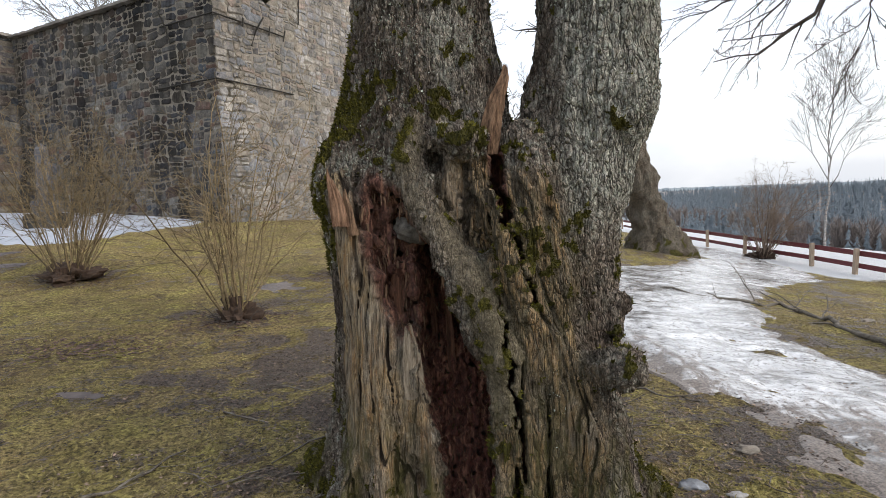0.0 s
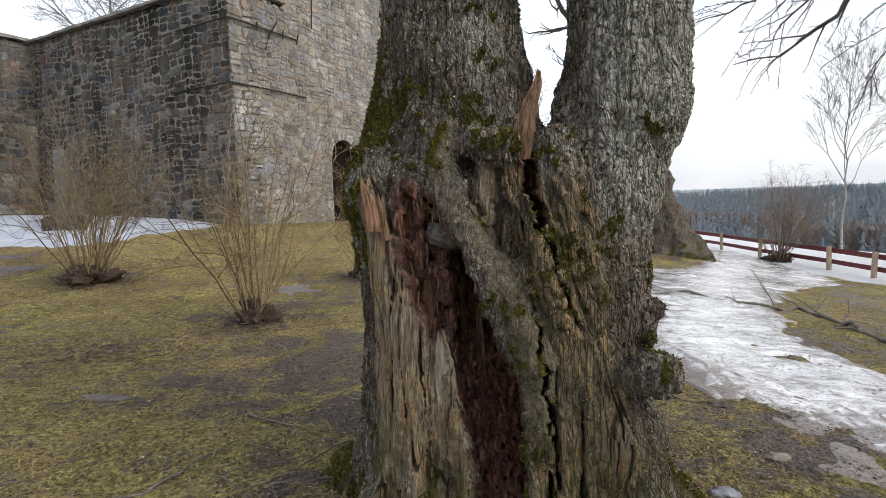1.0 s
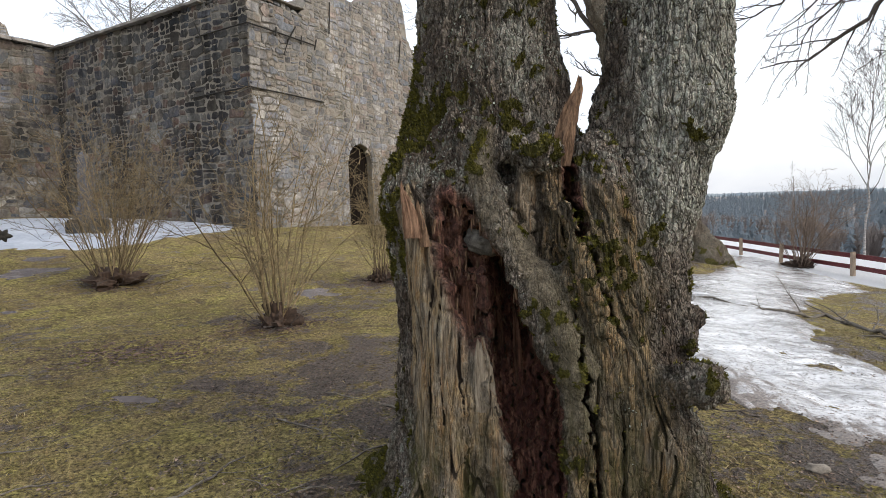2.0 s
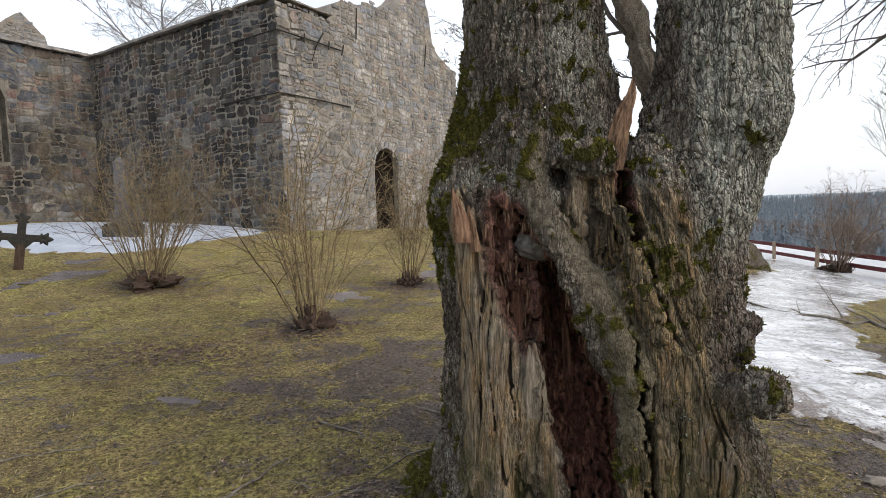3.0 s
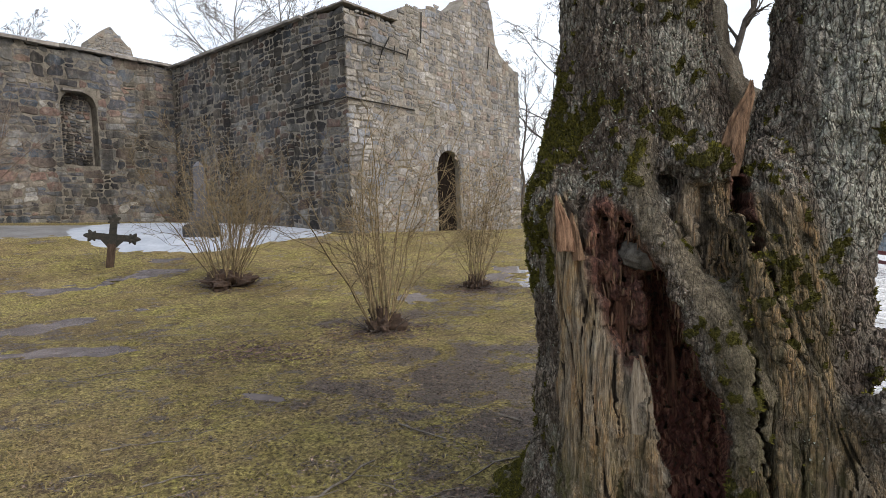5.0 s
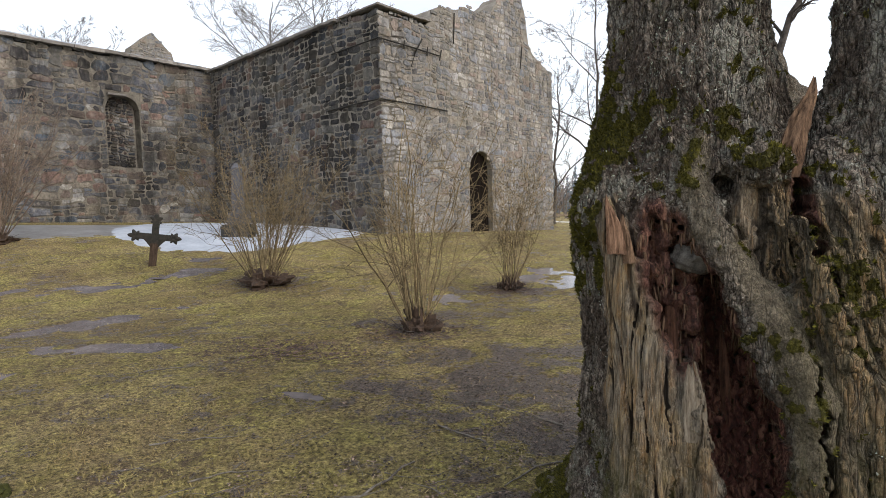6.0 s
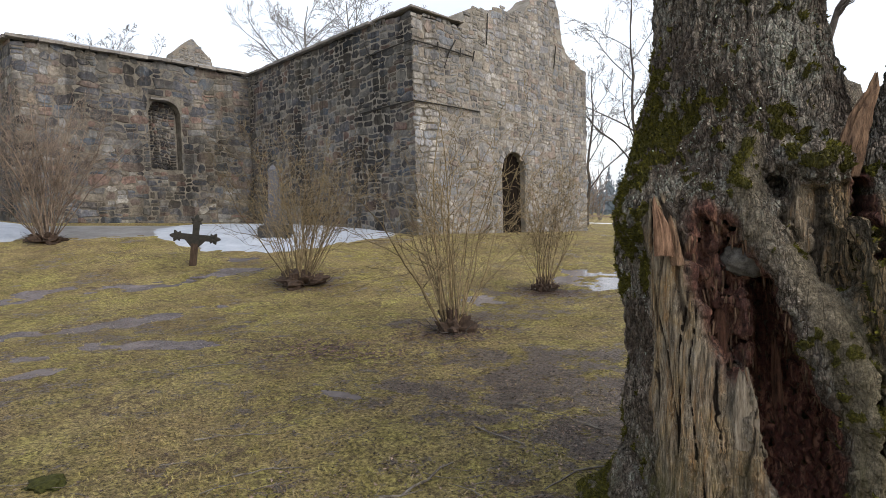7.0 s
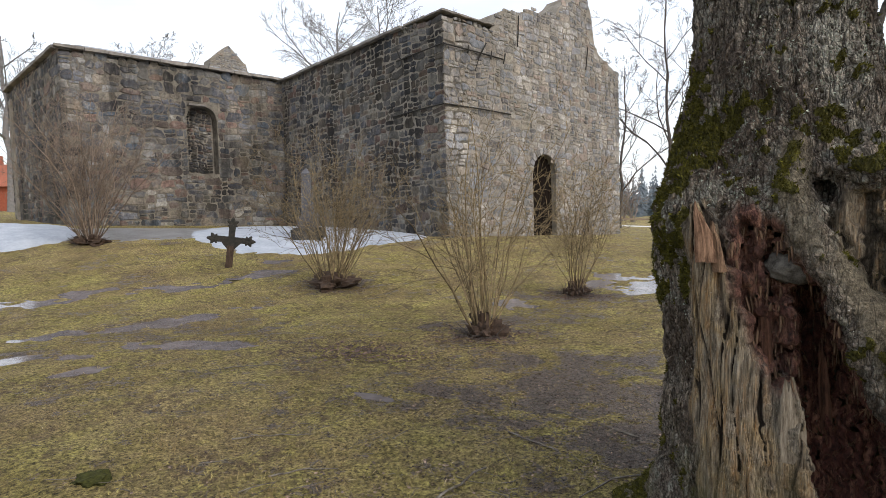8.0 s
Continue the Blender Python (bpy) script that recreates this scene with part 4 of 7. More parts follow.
crust = 1.3 * ss((x - 0.50) / 0.15) * ss((z - 1.25) / 0.3) * (y < 2.95) + 0.8 * np.exp(-((x - 0.05) / 0.12) ** 2 - ((z - 2.25) / 0.3) ** 2)
tree_me = mesh_np("trunk", tv, tf)
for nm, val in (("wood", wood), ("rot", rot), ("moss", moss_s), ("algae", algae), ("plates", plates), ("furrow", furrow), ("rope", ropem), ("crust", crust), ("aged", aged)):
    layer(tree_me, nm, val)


def warped(nt, stretch, amount, scale):
    """Positions stretched and pushed about by noise."""
    v = coords(nt, stretch)
    n = nt.nodes.new("ShaderNodeTexNoise")
    n.inputs["Scale"].default_value = scale
    n.inputs["Detail"].default_value = 3.0
    nt.links.new(v, n.inputs["Vector"])
    add = nt.nodes.new("ShaderNodeVectorMath")
    add.operation = "MULTIPLY_ADD"
    nt.links.new(n.outputs["Color"], add.inputs[0])
    add.inputs[1].default_value = (amount, amount, amount)
    nt.links.new(v, add.inputs[2])
    return add.outputs[0]


def tree_material():
    """Old maple: lichened bark, bare weathered wood, red-brown rot, moss."""
    m, nt, b = material("old trunk", 0.85, 0.25)
    v = coords(nt)
    n1, n2, n3 = tex(nt, v, 6, 5), tex(nt, v, 38, 8, 0.78), tex(nt, v, 130, 4, 0.7)
    # bark: small flaky scales between dark fissures
    wv = warped(nt, (1, 1, 0.30), 0.07, 11)
    scale1 = vor(nt, wv, 46, "DISTANCE_TO_EDGE")
    tone1 = vor(nt, wv, 46, "F1", "Color")
    wv2 = warped(nt, (1, 1, 0.24), 0.12, 9)
    scale2 = vor(nt, wv2, 27, "DISTANCE_TO_EDGE")
    bark = mix(nt, ramp(nt, n2, [(0.36, 0.0), (0.64, 1.0)]), (0.058, 0.046, 0.038), (0.40, 0.335, 0.27))
    grey = nt.nodes.new("ShaderNodeRGBToBW")
    nt.links.new(tone1, grey.inputs[0])
    bark = mix(nt, 1.0, bark, ramp(nt, grey.outputs[0], [(0.15, 0.66), (0.85, 1.4)]), "MULTIPLY")
    bark = mix(nt, ramp(nt, n1, [(0.46, 0.0), (0.64, 0.55)]), bark, (0.22, 0.205, 0.175))
    lich = calc(nt, "MULTIPLY", ramp(nt, tex(nt, v, 24, 9, 0.8), [(0.495, 0.0), (0.545, 1.0)]), calc(nt, "MAXIMUM", ramp(nt, tex(nt, v, 2.6, 4), [(0.42, 0.04), (0.60, 0.6)]), attr(nt, "crust")))
    bark = mix(nt, calc(nt, "MULTIPLY", attr(nt, "crust"), ramp(nt, n2, [(0.35, 0.1), (0.6, 0.85)])), bark, (0.46, 0.455, 0.40))
    bark = mix(nt, lich, bark, mix(nt, n3, (0.22, 0.24, 0.19), (0.66, 0.67, 0.59)))
    # Fissures darkened past their own brown, carrying crevice shade in the colour.
    bark = mix(nt, calc(nt, "MULTIPLY", ramp(nt, scale1, [(0.015, 0.8), (0.085, 0.0)]), ramp(nt, tex(nt, v, 7, 4), [(0.38, 0.15), (0.58, 1.0)])), bark, (0.024, 0.018, 0.015))
    bark = mix(nt, calc(nt, "MULTIPLY", ramp(nt, scale2, [(0.004, 0.75), (0.05, 0.0)]), ramp(nt, tex(nt, v, 11, 4), [(0.40, 0.25), (0.58, 1.0)])), bark, (0.020, 0.015, 0.012))
    fleck = ramp(nt, vor(nt, v, 70), [(0.10, 1.0), (0.22, 0.0)])
    bark = mix(nt, calc(nt, "MULTIPLY", fleck, ramp(nt, tex(nt, v, 9, 3), [(0.52, 0.0), (0.58, 1.0)])), bark, (0.50, 0.50, 0.46))
    bark = mix(nt, calc(nt, "MULTIPLY", ramp(nt, tex(nt, coords(nt, (1, 1, 0.6)), 4.2, 7, 0.7), [(0.48, 0.0), (0.57, 0.8)]), calc(nt, "SUBTRACT", 1.0, attr(nt, "crust"), True)), bark, mix(nt, ramp(nt, n2, [(0.38, 0.0), (0.62, 1.0)]), (0.028, 0.020, 0.016), (0.150, 0.108, 0.080)))
    healed = mix(nt, ramp(nt, n2, [(0.34, 0.0), (0.66, 1.0)]), (0.052, 0.043, 0.030), (0.26, 0.222, 0.16))
    healed = mix(nt, ramp(nt, vor(nt, v, 110), [(0.08, 0.6), (0.20, 0.0)]), healed, (0.27, 0.26, 0.22))
    healed = mix(nt, ramp(nt, vor(nt, warped(nt, (1, 1, 0.5), 0.1, 8), 30, "DISTANCE_TO_EDGE"), [(0.01, 0.3), (0.05, 0.0)]), healed, (0.02, 0.016, 0.012))
    bark = mix(nt, attr(nt, "rope"), bark, healed)
    # bare wood: fibres along the grain
    g1, g2, g3 = tex(nt, coords(nt, (1, 1, 0.07)), 95, 6, 0.75, 0.25), tex(nt, coords(nt, (1, 1, 0.10)), 30, 5, 0.7, 0.2), tex(nt, coords(nt, (1, 1, 0.2)), 9, 4)
    wd = mix(nt, ramp(nt, g1, [(0.34, 0.0), (0.64, 1.0)]), (0.11, 0.085, 0.062), (0.56, 0.48, 0.375))
    wd = mix(nt, ramp(nt, g2, [(0.50, 0.0), (0.64, 0.75)]), wd, (0.40, 0.25, 0.13))
    wd = mix(nt, ramp(nt, g2, [(0.34, 0.9), (0.44, 0.0)]), wd, (0.075, 0.052, 0.037))
    wd = mix(nt, ramp(nt, g3, [(0.50, 0.0), (0.66, 0.6)]), wd, (0.38, 0.36, 0.325))
    big = tex(nt, coords(nt, (1, 1, 0.45)), 7, 5, 0.6)
    wd = mix(nt, 1.0, wd, ramp(nt, big, [(0.32, (0.50, 0.47, 0.42)), (0.47, (0.95, 0.92, 0.86)), (0.58, (1.0, 0.86, 0.62)), (0.70, (0.86, 0.84, 0.80))]), "MULTIPLY")
    wd = mix(nt, ramp(nt, vor(nt, v, 95), [(0.10, 0.75), (0.24, 0.0)]), wd, (0.42, 0.40, 0.35))
    # Furrow floors painted near black: the shade of the grooves, by relief height.
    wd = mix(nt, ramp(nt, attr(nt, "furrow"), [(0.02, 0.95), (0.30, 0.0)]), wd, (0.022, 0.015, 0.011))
    dull = mix(nt, 1.0, wd, ramp(nt, tex(nt, coords(nt, (1, 1, 0.4)), 14, 7, 0.75), [(0.36, (0.62, 0.54, 0.40)), (0.50, (1.25, 1.10, 0.85)), (0.64, (1.70, 1.54, 1.24))]), "MULTIPLY")
    dull = mix(nt, ramp(nt, tex(nt, coords(nt, (1, 1, 0.3)), 34, 7, 0.75), [(0.52, 0.0), (0.62, 0.7)]), dull, (0.19, 0.175, 0.13))
    splits = vor(nt, warped(nt, (1, 1, 0.11), 0.07, 7), 42, "DISTANCE_TO_EDGE")
    dull = mix(nt, ramp(nt, splits, [(0.01, 0.9), (0.06, 0.0)]), dull, (0.016, 0.011, 0.008))
    dull = mix(nt, 0.35, dull, mix(nt, ramp(nt, n2, [(0.38, 0.0), (0.62, 1.0)]), (0.085, 0.070, 0.052), (0.42, 0.365, 0.285)))
    wd = mix(nt, attr(nt, "aged"), wd, dull)
    g4 = tex(nt, coords(nt, (1, 1, 0.05)), 230, 3, 0.7)
    wd = mix(nt, 1.0, wd, ramp(nt, g4, [(0.33, 0.42), (0.67, 1.5)]), "MULTIPLY")
    bark = mix(nt, 1.0, bark, ramp(nt, tex(nt, coords(nt, (1, 1, 0.6)), 170, 4, 0.7), [(0.33, 0.55), (0.67, 1.42)]), "MULTIPLY")
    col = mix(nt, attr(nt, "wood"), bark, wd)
    col = mix(nt, calc(nt, "MULTIPLY", attr(nt, "algae"), ramp(nt, tex(nt, coords(nt, (1, 1, 0.25)), 26, 6, 0.7), [(0.38, 0.15), (0.60, 0.85)])), col, mix(nt, n2, (0.035, 0.034, 0.009), (0.17, 0.158, 0.045)))
    rt = mix(nt, ramp(nt, n2, [(0.35, 0.0), (0.65, 1.0)]), (0.014, 0.007, 0.006), (0.16, 0.060, 0.046))
    rt = mix(nt, ramp(nt, tex(nt, coords(nt, (1, 1, 0.12)), 36, 6, 0.7), [(0.50, 0.0), (0.60, 0.8)]), rt, (0.33, 0.165, 0.11))
    col = mix(nt, attr(nt, "rot"), col, rt)
    ms = mix(nt, ramp(nt, n2, [(0.35, 0.0), (0.7, 1.0)]), (0.020, 0.020, 0.005), (0.16, 0.145, 0.026))
    mk = ramp(nt, calc(nt, "ADD", attr(nt, "moss"), calc(nt, "MULTIPLY", calc(nt, "SUBTRACT", n2, 0.5), 1.6)), [(0.40, 0.0), (0.58, 1.0)])
    col = mix(nt, mk, col, ms)
    nt.links.new(col, b.inputs["Base Color"])
    hh = calc(nt, "ADD", calc(nt, "MULTIPLY", n2, 0.6), calc(nt, "MULTIPLY", n3, 0.25))
    barky = calc(nt, "ADD", ramp(nt, scale1, [(0.0, 0.0), (0.16, 0.8)]), ramp(nt, scale2, [(0.0, 0.0), (0.10, 1.2)]))
    nw = calc(nt, "SUBTRACT", 1.0, attr(nt, "wood"))
    nw = calc(nt, "MULTIPLY", nw, calc(nt, "SUBTRACT", 1.0, attr(nt, "rot")))
    nw = calc(nt, "MULTIPLY", nw, calc(nt, "SUBTRACT", 1.0, calc(nt, "MULTIPLY", attr(nt, "rope"), 0.75)))
    hh = calc(nt, "ADD", hh, calc(nt, "MULTIPLY", barky, nw))
    hh = calc(nt, "ADD", hh, calc(nt, "MULTIPLY", ramp(nt, splits, [(0.0, 0.0), (0.14, 1.3)]), calc(nt, "MULTIPLY", attr(nt, "aged"), attr(nt, "wood"))))
    hh = calc(nt, "ADD", hh, calc(nt, "MULTIPLY", calc(nt, "ADD", g1, g2), calc(nt, "MULTIPLY", attr(nt, "wood"), 1.3)))
    bump(nt, b, hh, 1.0, 0.034)
    return m


M_tree = tree_material()
old_tree = thing("old_tree", pose(0, 0, 0), "ancient split deciduous tree with a rotten hollow, moss and lichen", "tree")
mesh_part("trunk", tree_me, M_tree, old_tree, "forked trunk with lichened bark, bare wood and a red-brown hollow")


# ---- shared shapes ----
@functools.lru_cache(None)
def circle(sides):
    """Cosines, sines and the faces between two rings of a tube."""
    a = np.arange(sides) * 2 * np.pi / sides
    j = np.arange(sides)
    k = (j + 1) % sides
    return np.cos(a)[None, :, None], np.sin(a)[None, :, None], np.stack([j, k, sides + k, sides + j], -1)


def tube(pts, radii, sides=5, cap=True):
    """A tapered tube along points, in quads."""
    pts = np.asarray(pts, float)
    n = len(pts)
    d = np.empty_like(pts)
    d[0], d[-1] = pts[1] - pts[0], pts[-1] - pts[-2]
    d[1:-1] = pts[2:] - pts[:-2]
    d /= np.sqrt((d * d).sum(1) + 1e-18)[:, None]
    dx, dy, dz = d.T
    steep = np.abs(dz) > 0.9
    u = np.stack([np.where(steep, 0.0, dy), np.where(steep, dz, -dx), np.where(steep, -dy, 0.0)], -1)
    u /= np.sqrt((u * u).sum(1) + 1e-18)[:, None]
    ux, uy, uz = u.T
    w = np.stack([dy * uz - dz * uy, dz * ux - dx * uz, dx * uy - dy * ux], -1)
    ca, sa_, ring = circle(sides)
    r = np.asarray(radii, float)[:, None, None]
    v = pts[:, None, :] + r * (ca * u[:, None, :] + sa_ * w[:, None, :])
    f = (np.arange(n - 1)[:, None, None] * sides + ring[None]).reshape(-1, 4)
    return v.reshape(-1, 3), f


def wander(rng, start, direction, length, steps, bend=0.15, lift=0.0):
    """A bent line of points."""
    p = np.array(start, float)
    d = np.array(direction, float)
    d /= np.linalg.norm(d)
    out = [p.copy()]
    for _ in range(steps):
        d = d + np.array([rng.gauss(0, bend), rng.gauss(0, bend), rng.gauss(0, bend) + lift])
        d /= np.linalg.norm(d)
        p = p + d * length / steps
        out.append(p.copy())
    return np.array(out)


def spray(rng, line, r0, depth, geo, ratio=0.55, count=4, spread=0.8, lift=0.03, sides=4, start=0.25, bend=0.12, minr=0.0012, tip=0.3):
    """A branch with its side twigs, added to geo."""
    n = len(line)
    radii = np.maximum(np.linspace(r0, r0 * tip, n), minr)
    geo.append(tube(line, radii, sides))
    if depth <= 0:
        return
    length = np.linalg.norm(np.diff(line, axis=0), axis=1).sum()
    for c in range(count):
        t = start + (1 - start) * (c + rng.random()) / count
        i = min(int(t * (n - 1)), n - 2)
        f = t * (n - 1) - i
        p = line[i] * (1 - f) + line[i + 1] * f
        d = line[i + 1] - line[i]
        d = d / np.linalg.norm(d)
        side = np.array([rng.gauss(0, 1), rng.gauss(0, 1), rng.gauss(0, 0.7)])
        side = side - d * (side @ d)
        side /= max(np.linalg.norm(side), 1e-6)
        dd = d + side * spread * rng.uniform(0.6, 1.3)
        ll = length * ratio * rng.uniform(0.6, 1.15) * (1.15 - 0.55 * t)
        spray(rng, wander(rng, p, dd, ll, max(2, min(5, int(ll / 0.12) + 1)) if ll < 2 else 5, bend, lift), max(radii[i] * 0.6, minr), depth - 1, geo, ratio, count, spread, lift, max(3, sides - 1), 0.2, bend, minr, tip)


def geo_part(name, geo, mat_, parent, label="", smooth=True, kind=""):
    v, f = join_geo(geo)
    ob = mesh_part(name, mesh_np(name, v, f, smooth), mat_, parent, label)
    if kind:
        ob["kind"] = kind
    return ob


def lump(name, radius, seed, squash=(1, 1, 0.7), rough=0.25, level=3):
    """A rough rounded clod as a bmesh."""
    bm = bmesh.new()
    bmesh.ops.create_icosphere(bm, subdivisions=level, radius=1.0)
    for v in bm.verts:
        k = 1 + rough * noise.fractal(v.co * 1.7 + Vector((seed, seed * 2, 0)), 0.8, 2.1, 4)
        v.co = Vector((v.co.x * squash[0], v.co.y * squash[1], v.co.z * squash[2])) * radius * k
    return bm


# ---- parts that sit on the old tree ----
def shard(pts, widths, thick, seed, twist=0.2):
    """A torn splinter of wood: flat, fibrous, jagged at the tip."""
    rng = random.Random(seed)
    pts = [Vector(p) for p in pts]
    n, sides = 16, 20
    vs, fs = [], []
    fib = [rng.uniform(0.55, 1.2) for _ in range(sides)]
    tip = [rng.uniform(-1.6, 0.4) for _ in range(sides)]
    for i in range(n):
        t = i / (n - 1) * (len(pts) - 1)
        k = min(int(t), len(pts) - 2)
        c = pts[k].lerp(pts[k + 1], t - k)
        w = widths[k] + (widths[k + 1] - widths[k]) * (t - k)
        for j in range(sides):
            a = 2 * math.pi * j / sides
            rr = fib[j] + rng.uniform(-0.10, 0.10)
            jag = 0.045 * tip[j] * max(0.0, (i - n + 5) / 4) + rng.uniform(-0.003, 0.003)
            vs.append((c.x + w * rr * math.cos(a + twist * t), c.y + thick * rr * math.sin(a + twist * t) * (0.4 + 0.6 * w / widths[0]), c.z + jag))
    for i in range(n - 1):
        for j in range(sides):
            fs.append((i * sides + j, i * sides + (j + 1) % sides, (i + 1) * sides + (j + 1) % sides, (i + 1) * sides + j))
    top = (n - 1) * sides
    for j in range(1, sides // 2):
        fs.append((top + j - 1, top + j, top + sides - 1 - j, top + (sides - j) % sides))
    return mesh_np("splinter", vs, fs, False)


M_fresh = simple("fresh torn orange wood", (0.10, 0.055, 0.035), (0.36, 0.22, 0.145), 26, 0.8, 0.2, stretch=(3, 3, 0.35), bstr=0.8, bdist=0.006, obj=False)
M_oldwood = simple("weathered brown torn wood", (0.035, 0.020, 0.014), (0.26, 0.165, 0.105), 24, 0.85, 0.2, stretch=(3, 3, 0.35), bstr=0.9, bdist=0.008, obj=False)
M_greywood = simple("grey weathered slat wood", (0.09, 0.07, 0.05), (0.34, 0.29, 0.225), 26, 0.9, 0.15, stretch=(3, 3, 0.25), bstr=0.9, bdist=0.008, obj=False)
M_rotwood = simple("dark rotten slat", (0.035, 0.019, 0.014), (0.17, 0.085, 0.055), 26, 0.9, 0.15, stretch=(3, 3, 0.3), bstr=0.9, bdist=0.008, obj=False)
M_knot = simple("pale grey callus bark", (0.040, 0.036, 0.032), (0.155, 0.145, 0.13), 30, 0.85, 0.2, bstr=0.9, bdist=0.008, obj=False)
M_moss = simple("olive tree moss", (0.030, 0.030, 0.006), (0.17, 0.155, 0.028), 24, 0.9, 0.1, obj=False, bstr=0.0, isl=0.6)
M_lichen = simple("grey green lichen", (0.22, 0.26, 0.21), (0.50, 0.53, 0.46), 30, 0.9, 0.1, obj=False, bstr=0.0, isl=0.4)
mesh_part("splinter", shard([(-0.415, 2.36, 1.40), (-0.43, 2.34, 1.52), (-0.452, 2.33, 1.60), (-0.462, 2.33, 1.645)], [0.036, 0.030, 0.014, 0.003], 0.014, 3), M_fresh, old_tree, "torn orange splinter of wood")
mesh_part("splinter", shard([(-0.37, 2.37, 1.36), (-0.385, 2.36, 1.48), (-0.40, 2.36, 1.56)], [0.03, 0.02, 0.006], 0.016, 4), M_oldwood, old_tree, "torn brown splinter of wood")
mesh_part("splinter", shard([(0.235, 2.47, 1.70), (0.255, 2.45, 1.83), (0.285, 2.45, 1.95), (0.315, 2.45, 2.02), (0.325, 2.45, 2.075)], [0.048, 0.042, 0.033, 0.024, 0.008], 0.03, 5), M_oldwood, old_tree, "tall torn splinter standing in the fork")
mesh_part("splinter", shard([(-0.115, 2.325, 0.62), (-0.12, 2.315, 0.80), (-0.135, 2.315, 0.95)], [0.05, 0.042, 0.018], 0.016, 6), M_greywood, old_tree, "grey torn slat beside the hollow")
for sx0, sy0, sz0, sz1, sw, sd in ((0.035, 2.585, 0.66, 1.06, 0.026, 7), (-0.045, 2.64, 0.66, 1.18, 0.016, 12), (-0.20, 2.445, 0.98, 1.30, 0.020, 15)):
    mesh_part("splinter", shard([(sx0 + 0.01, sy0, sz0), (sx0, sy0 + 0.01, (sz0 + sz1) / 2), (sx0 - 0.01, sy0 + 0.02, sz1)], [sw, sw * 0.9, sw * 0.3], 0.014, sd), M_rotwood, old_tree, "dark rotten slat in the hollow")
mesh_part("splinter", shard([(0.12, 2.29, -0.02), (0.125, 2.29, 0.12), (0.13, 2.29, 0.22)], [0.045, 0.03, 0.006], 0.02, 8), M_oldwood, old_tree, "mossy stub in the mouth of the hollow")
kn = lump("knot", 0.088, 5.0, (1.25, 0.8, 0.80), 0.22, 4)
for v in kn.verts:
    v.co += Vector((-0.095, 2.455, 1.378))
part("knot", kn, M_knot, old_tree, "round pale callus above the hollow", True)

rs = np.random.RandomState(4)


def tufts(mask, count, size, seed, lean=0.6, width=0.28):
    """Small blades on the trunk where the mask is high."""
    r = np.random.RandomState(seed)
    ids = np.flatnonzero(mask)
    ids = ids[tv[ids, 1] < 3.05]
    ids = r.choice(ids, min(count, len(ids)), replace=False)
    p, nn = tv[ids], tn[ids]
    d = nn * 0.8 + r.normal(0, lean * 0.6, p.shape) + np.array([0, 0, 0.25])
    d /= np.linalg.norm(d, axis=1)[:, None]
    s = np.cross(d, r.normal(0, 1, p.shape))
    s /= np.linalg.norm(s, axis=1)[:, None]
    L = size * r.uniform(0.5, 1.5, (len(ids), 1))
    p = p - nn * 0.003
    v = np.stack([p - s * L * width, p + s * L * width, p + d * L + s * L * width * 0.3, p + d * L - s * L * width * 0.3], 1).reshape(-1, 3)
    return v, np.arange(len(v)).reshape(-1, 4)


v, f = tufts(moss_s > 0.40, 34000, 0.0115, 5)
mt = mesh_part("moss", mesh_np("moss", v, f, False), M_moss, old_tree, "soft olive moss")
mt["kind"] = "stuff"
lich_mask = (fbm(x * 5, y * 5, z * 3.5, 3, 101) > 0.13) & (wood < 0.3) & (rot < 0.2) & (z > 0.9) & (moss_s < 0.4) & (ropem < 0.3)
lich_mask |= (np.hypot((x - 0.52) / 0.05, (z - 0.62) / 0.22) < 1) & (fbm(x * 30, y * 9, z * 30, 2, 102) > 0.05) & (y < 2.5)
v, f = tufts(lich_mask, 4200, 0.008, 6, 1.2, 0.55)
lt = mesh_part("lichen", mesh_np("lichen", v, f, False), M_lichen, old_tree, "crusty grey-green lichen")
lt["kind"] = "stuff"
# crumbs and fibres lying in the hollow
ids = np.flatnonzero((cavm > 0.7) & (tv[:, 2] < 0.85))
geo = []
rg = random.Random(8)
for i in rs.choice(ids, 260, replace=False):
    d = np.array([rg.gauss(0, 1), rg.gauss(0, 0.5), rg.gauss(0, 1)])
    geo.append(tube(wander(rg, tv[i] + tn[i] * 0.006, d, rg.uniform(0.015, 0.06), 2, 0.2), [0.0016, 0.0014, 0.0008], 3))
ids = np.flatnonzero((tornm > 0.6) & (tv[:, 2] > 0.9) | (cavm > 0.7) & (tv[:, 2] > 0.8))
for i in rs.choice(ids, 200, replace=False):
    d = np.array([rg.gauss(0, 0.12), rg.gauss(-0.1, 0.1), rg.choice((-1, 1))])
    w0 = rg.uniform(0.002, 0.007)
    geo.append(tube(wander(rg, tv[i] + tn[i] * 0.002, d, rg.uniform(0.02, 0.07), 4, 0.06), [w0, w0, w0 * 0.9, w0 * 0.7, w0 * 0.2], 4))
geo_part("wood_fibre", geo, M_oldwood, old_tree, "loose brown fibres of rotten wood", kind="stuff")
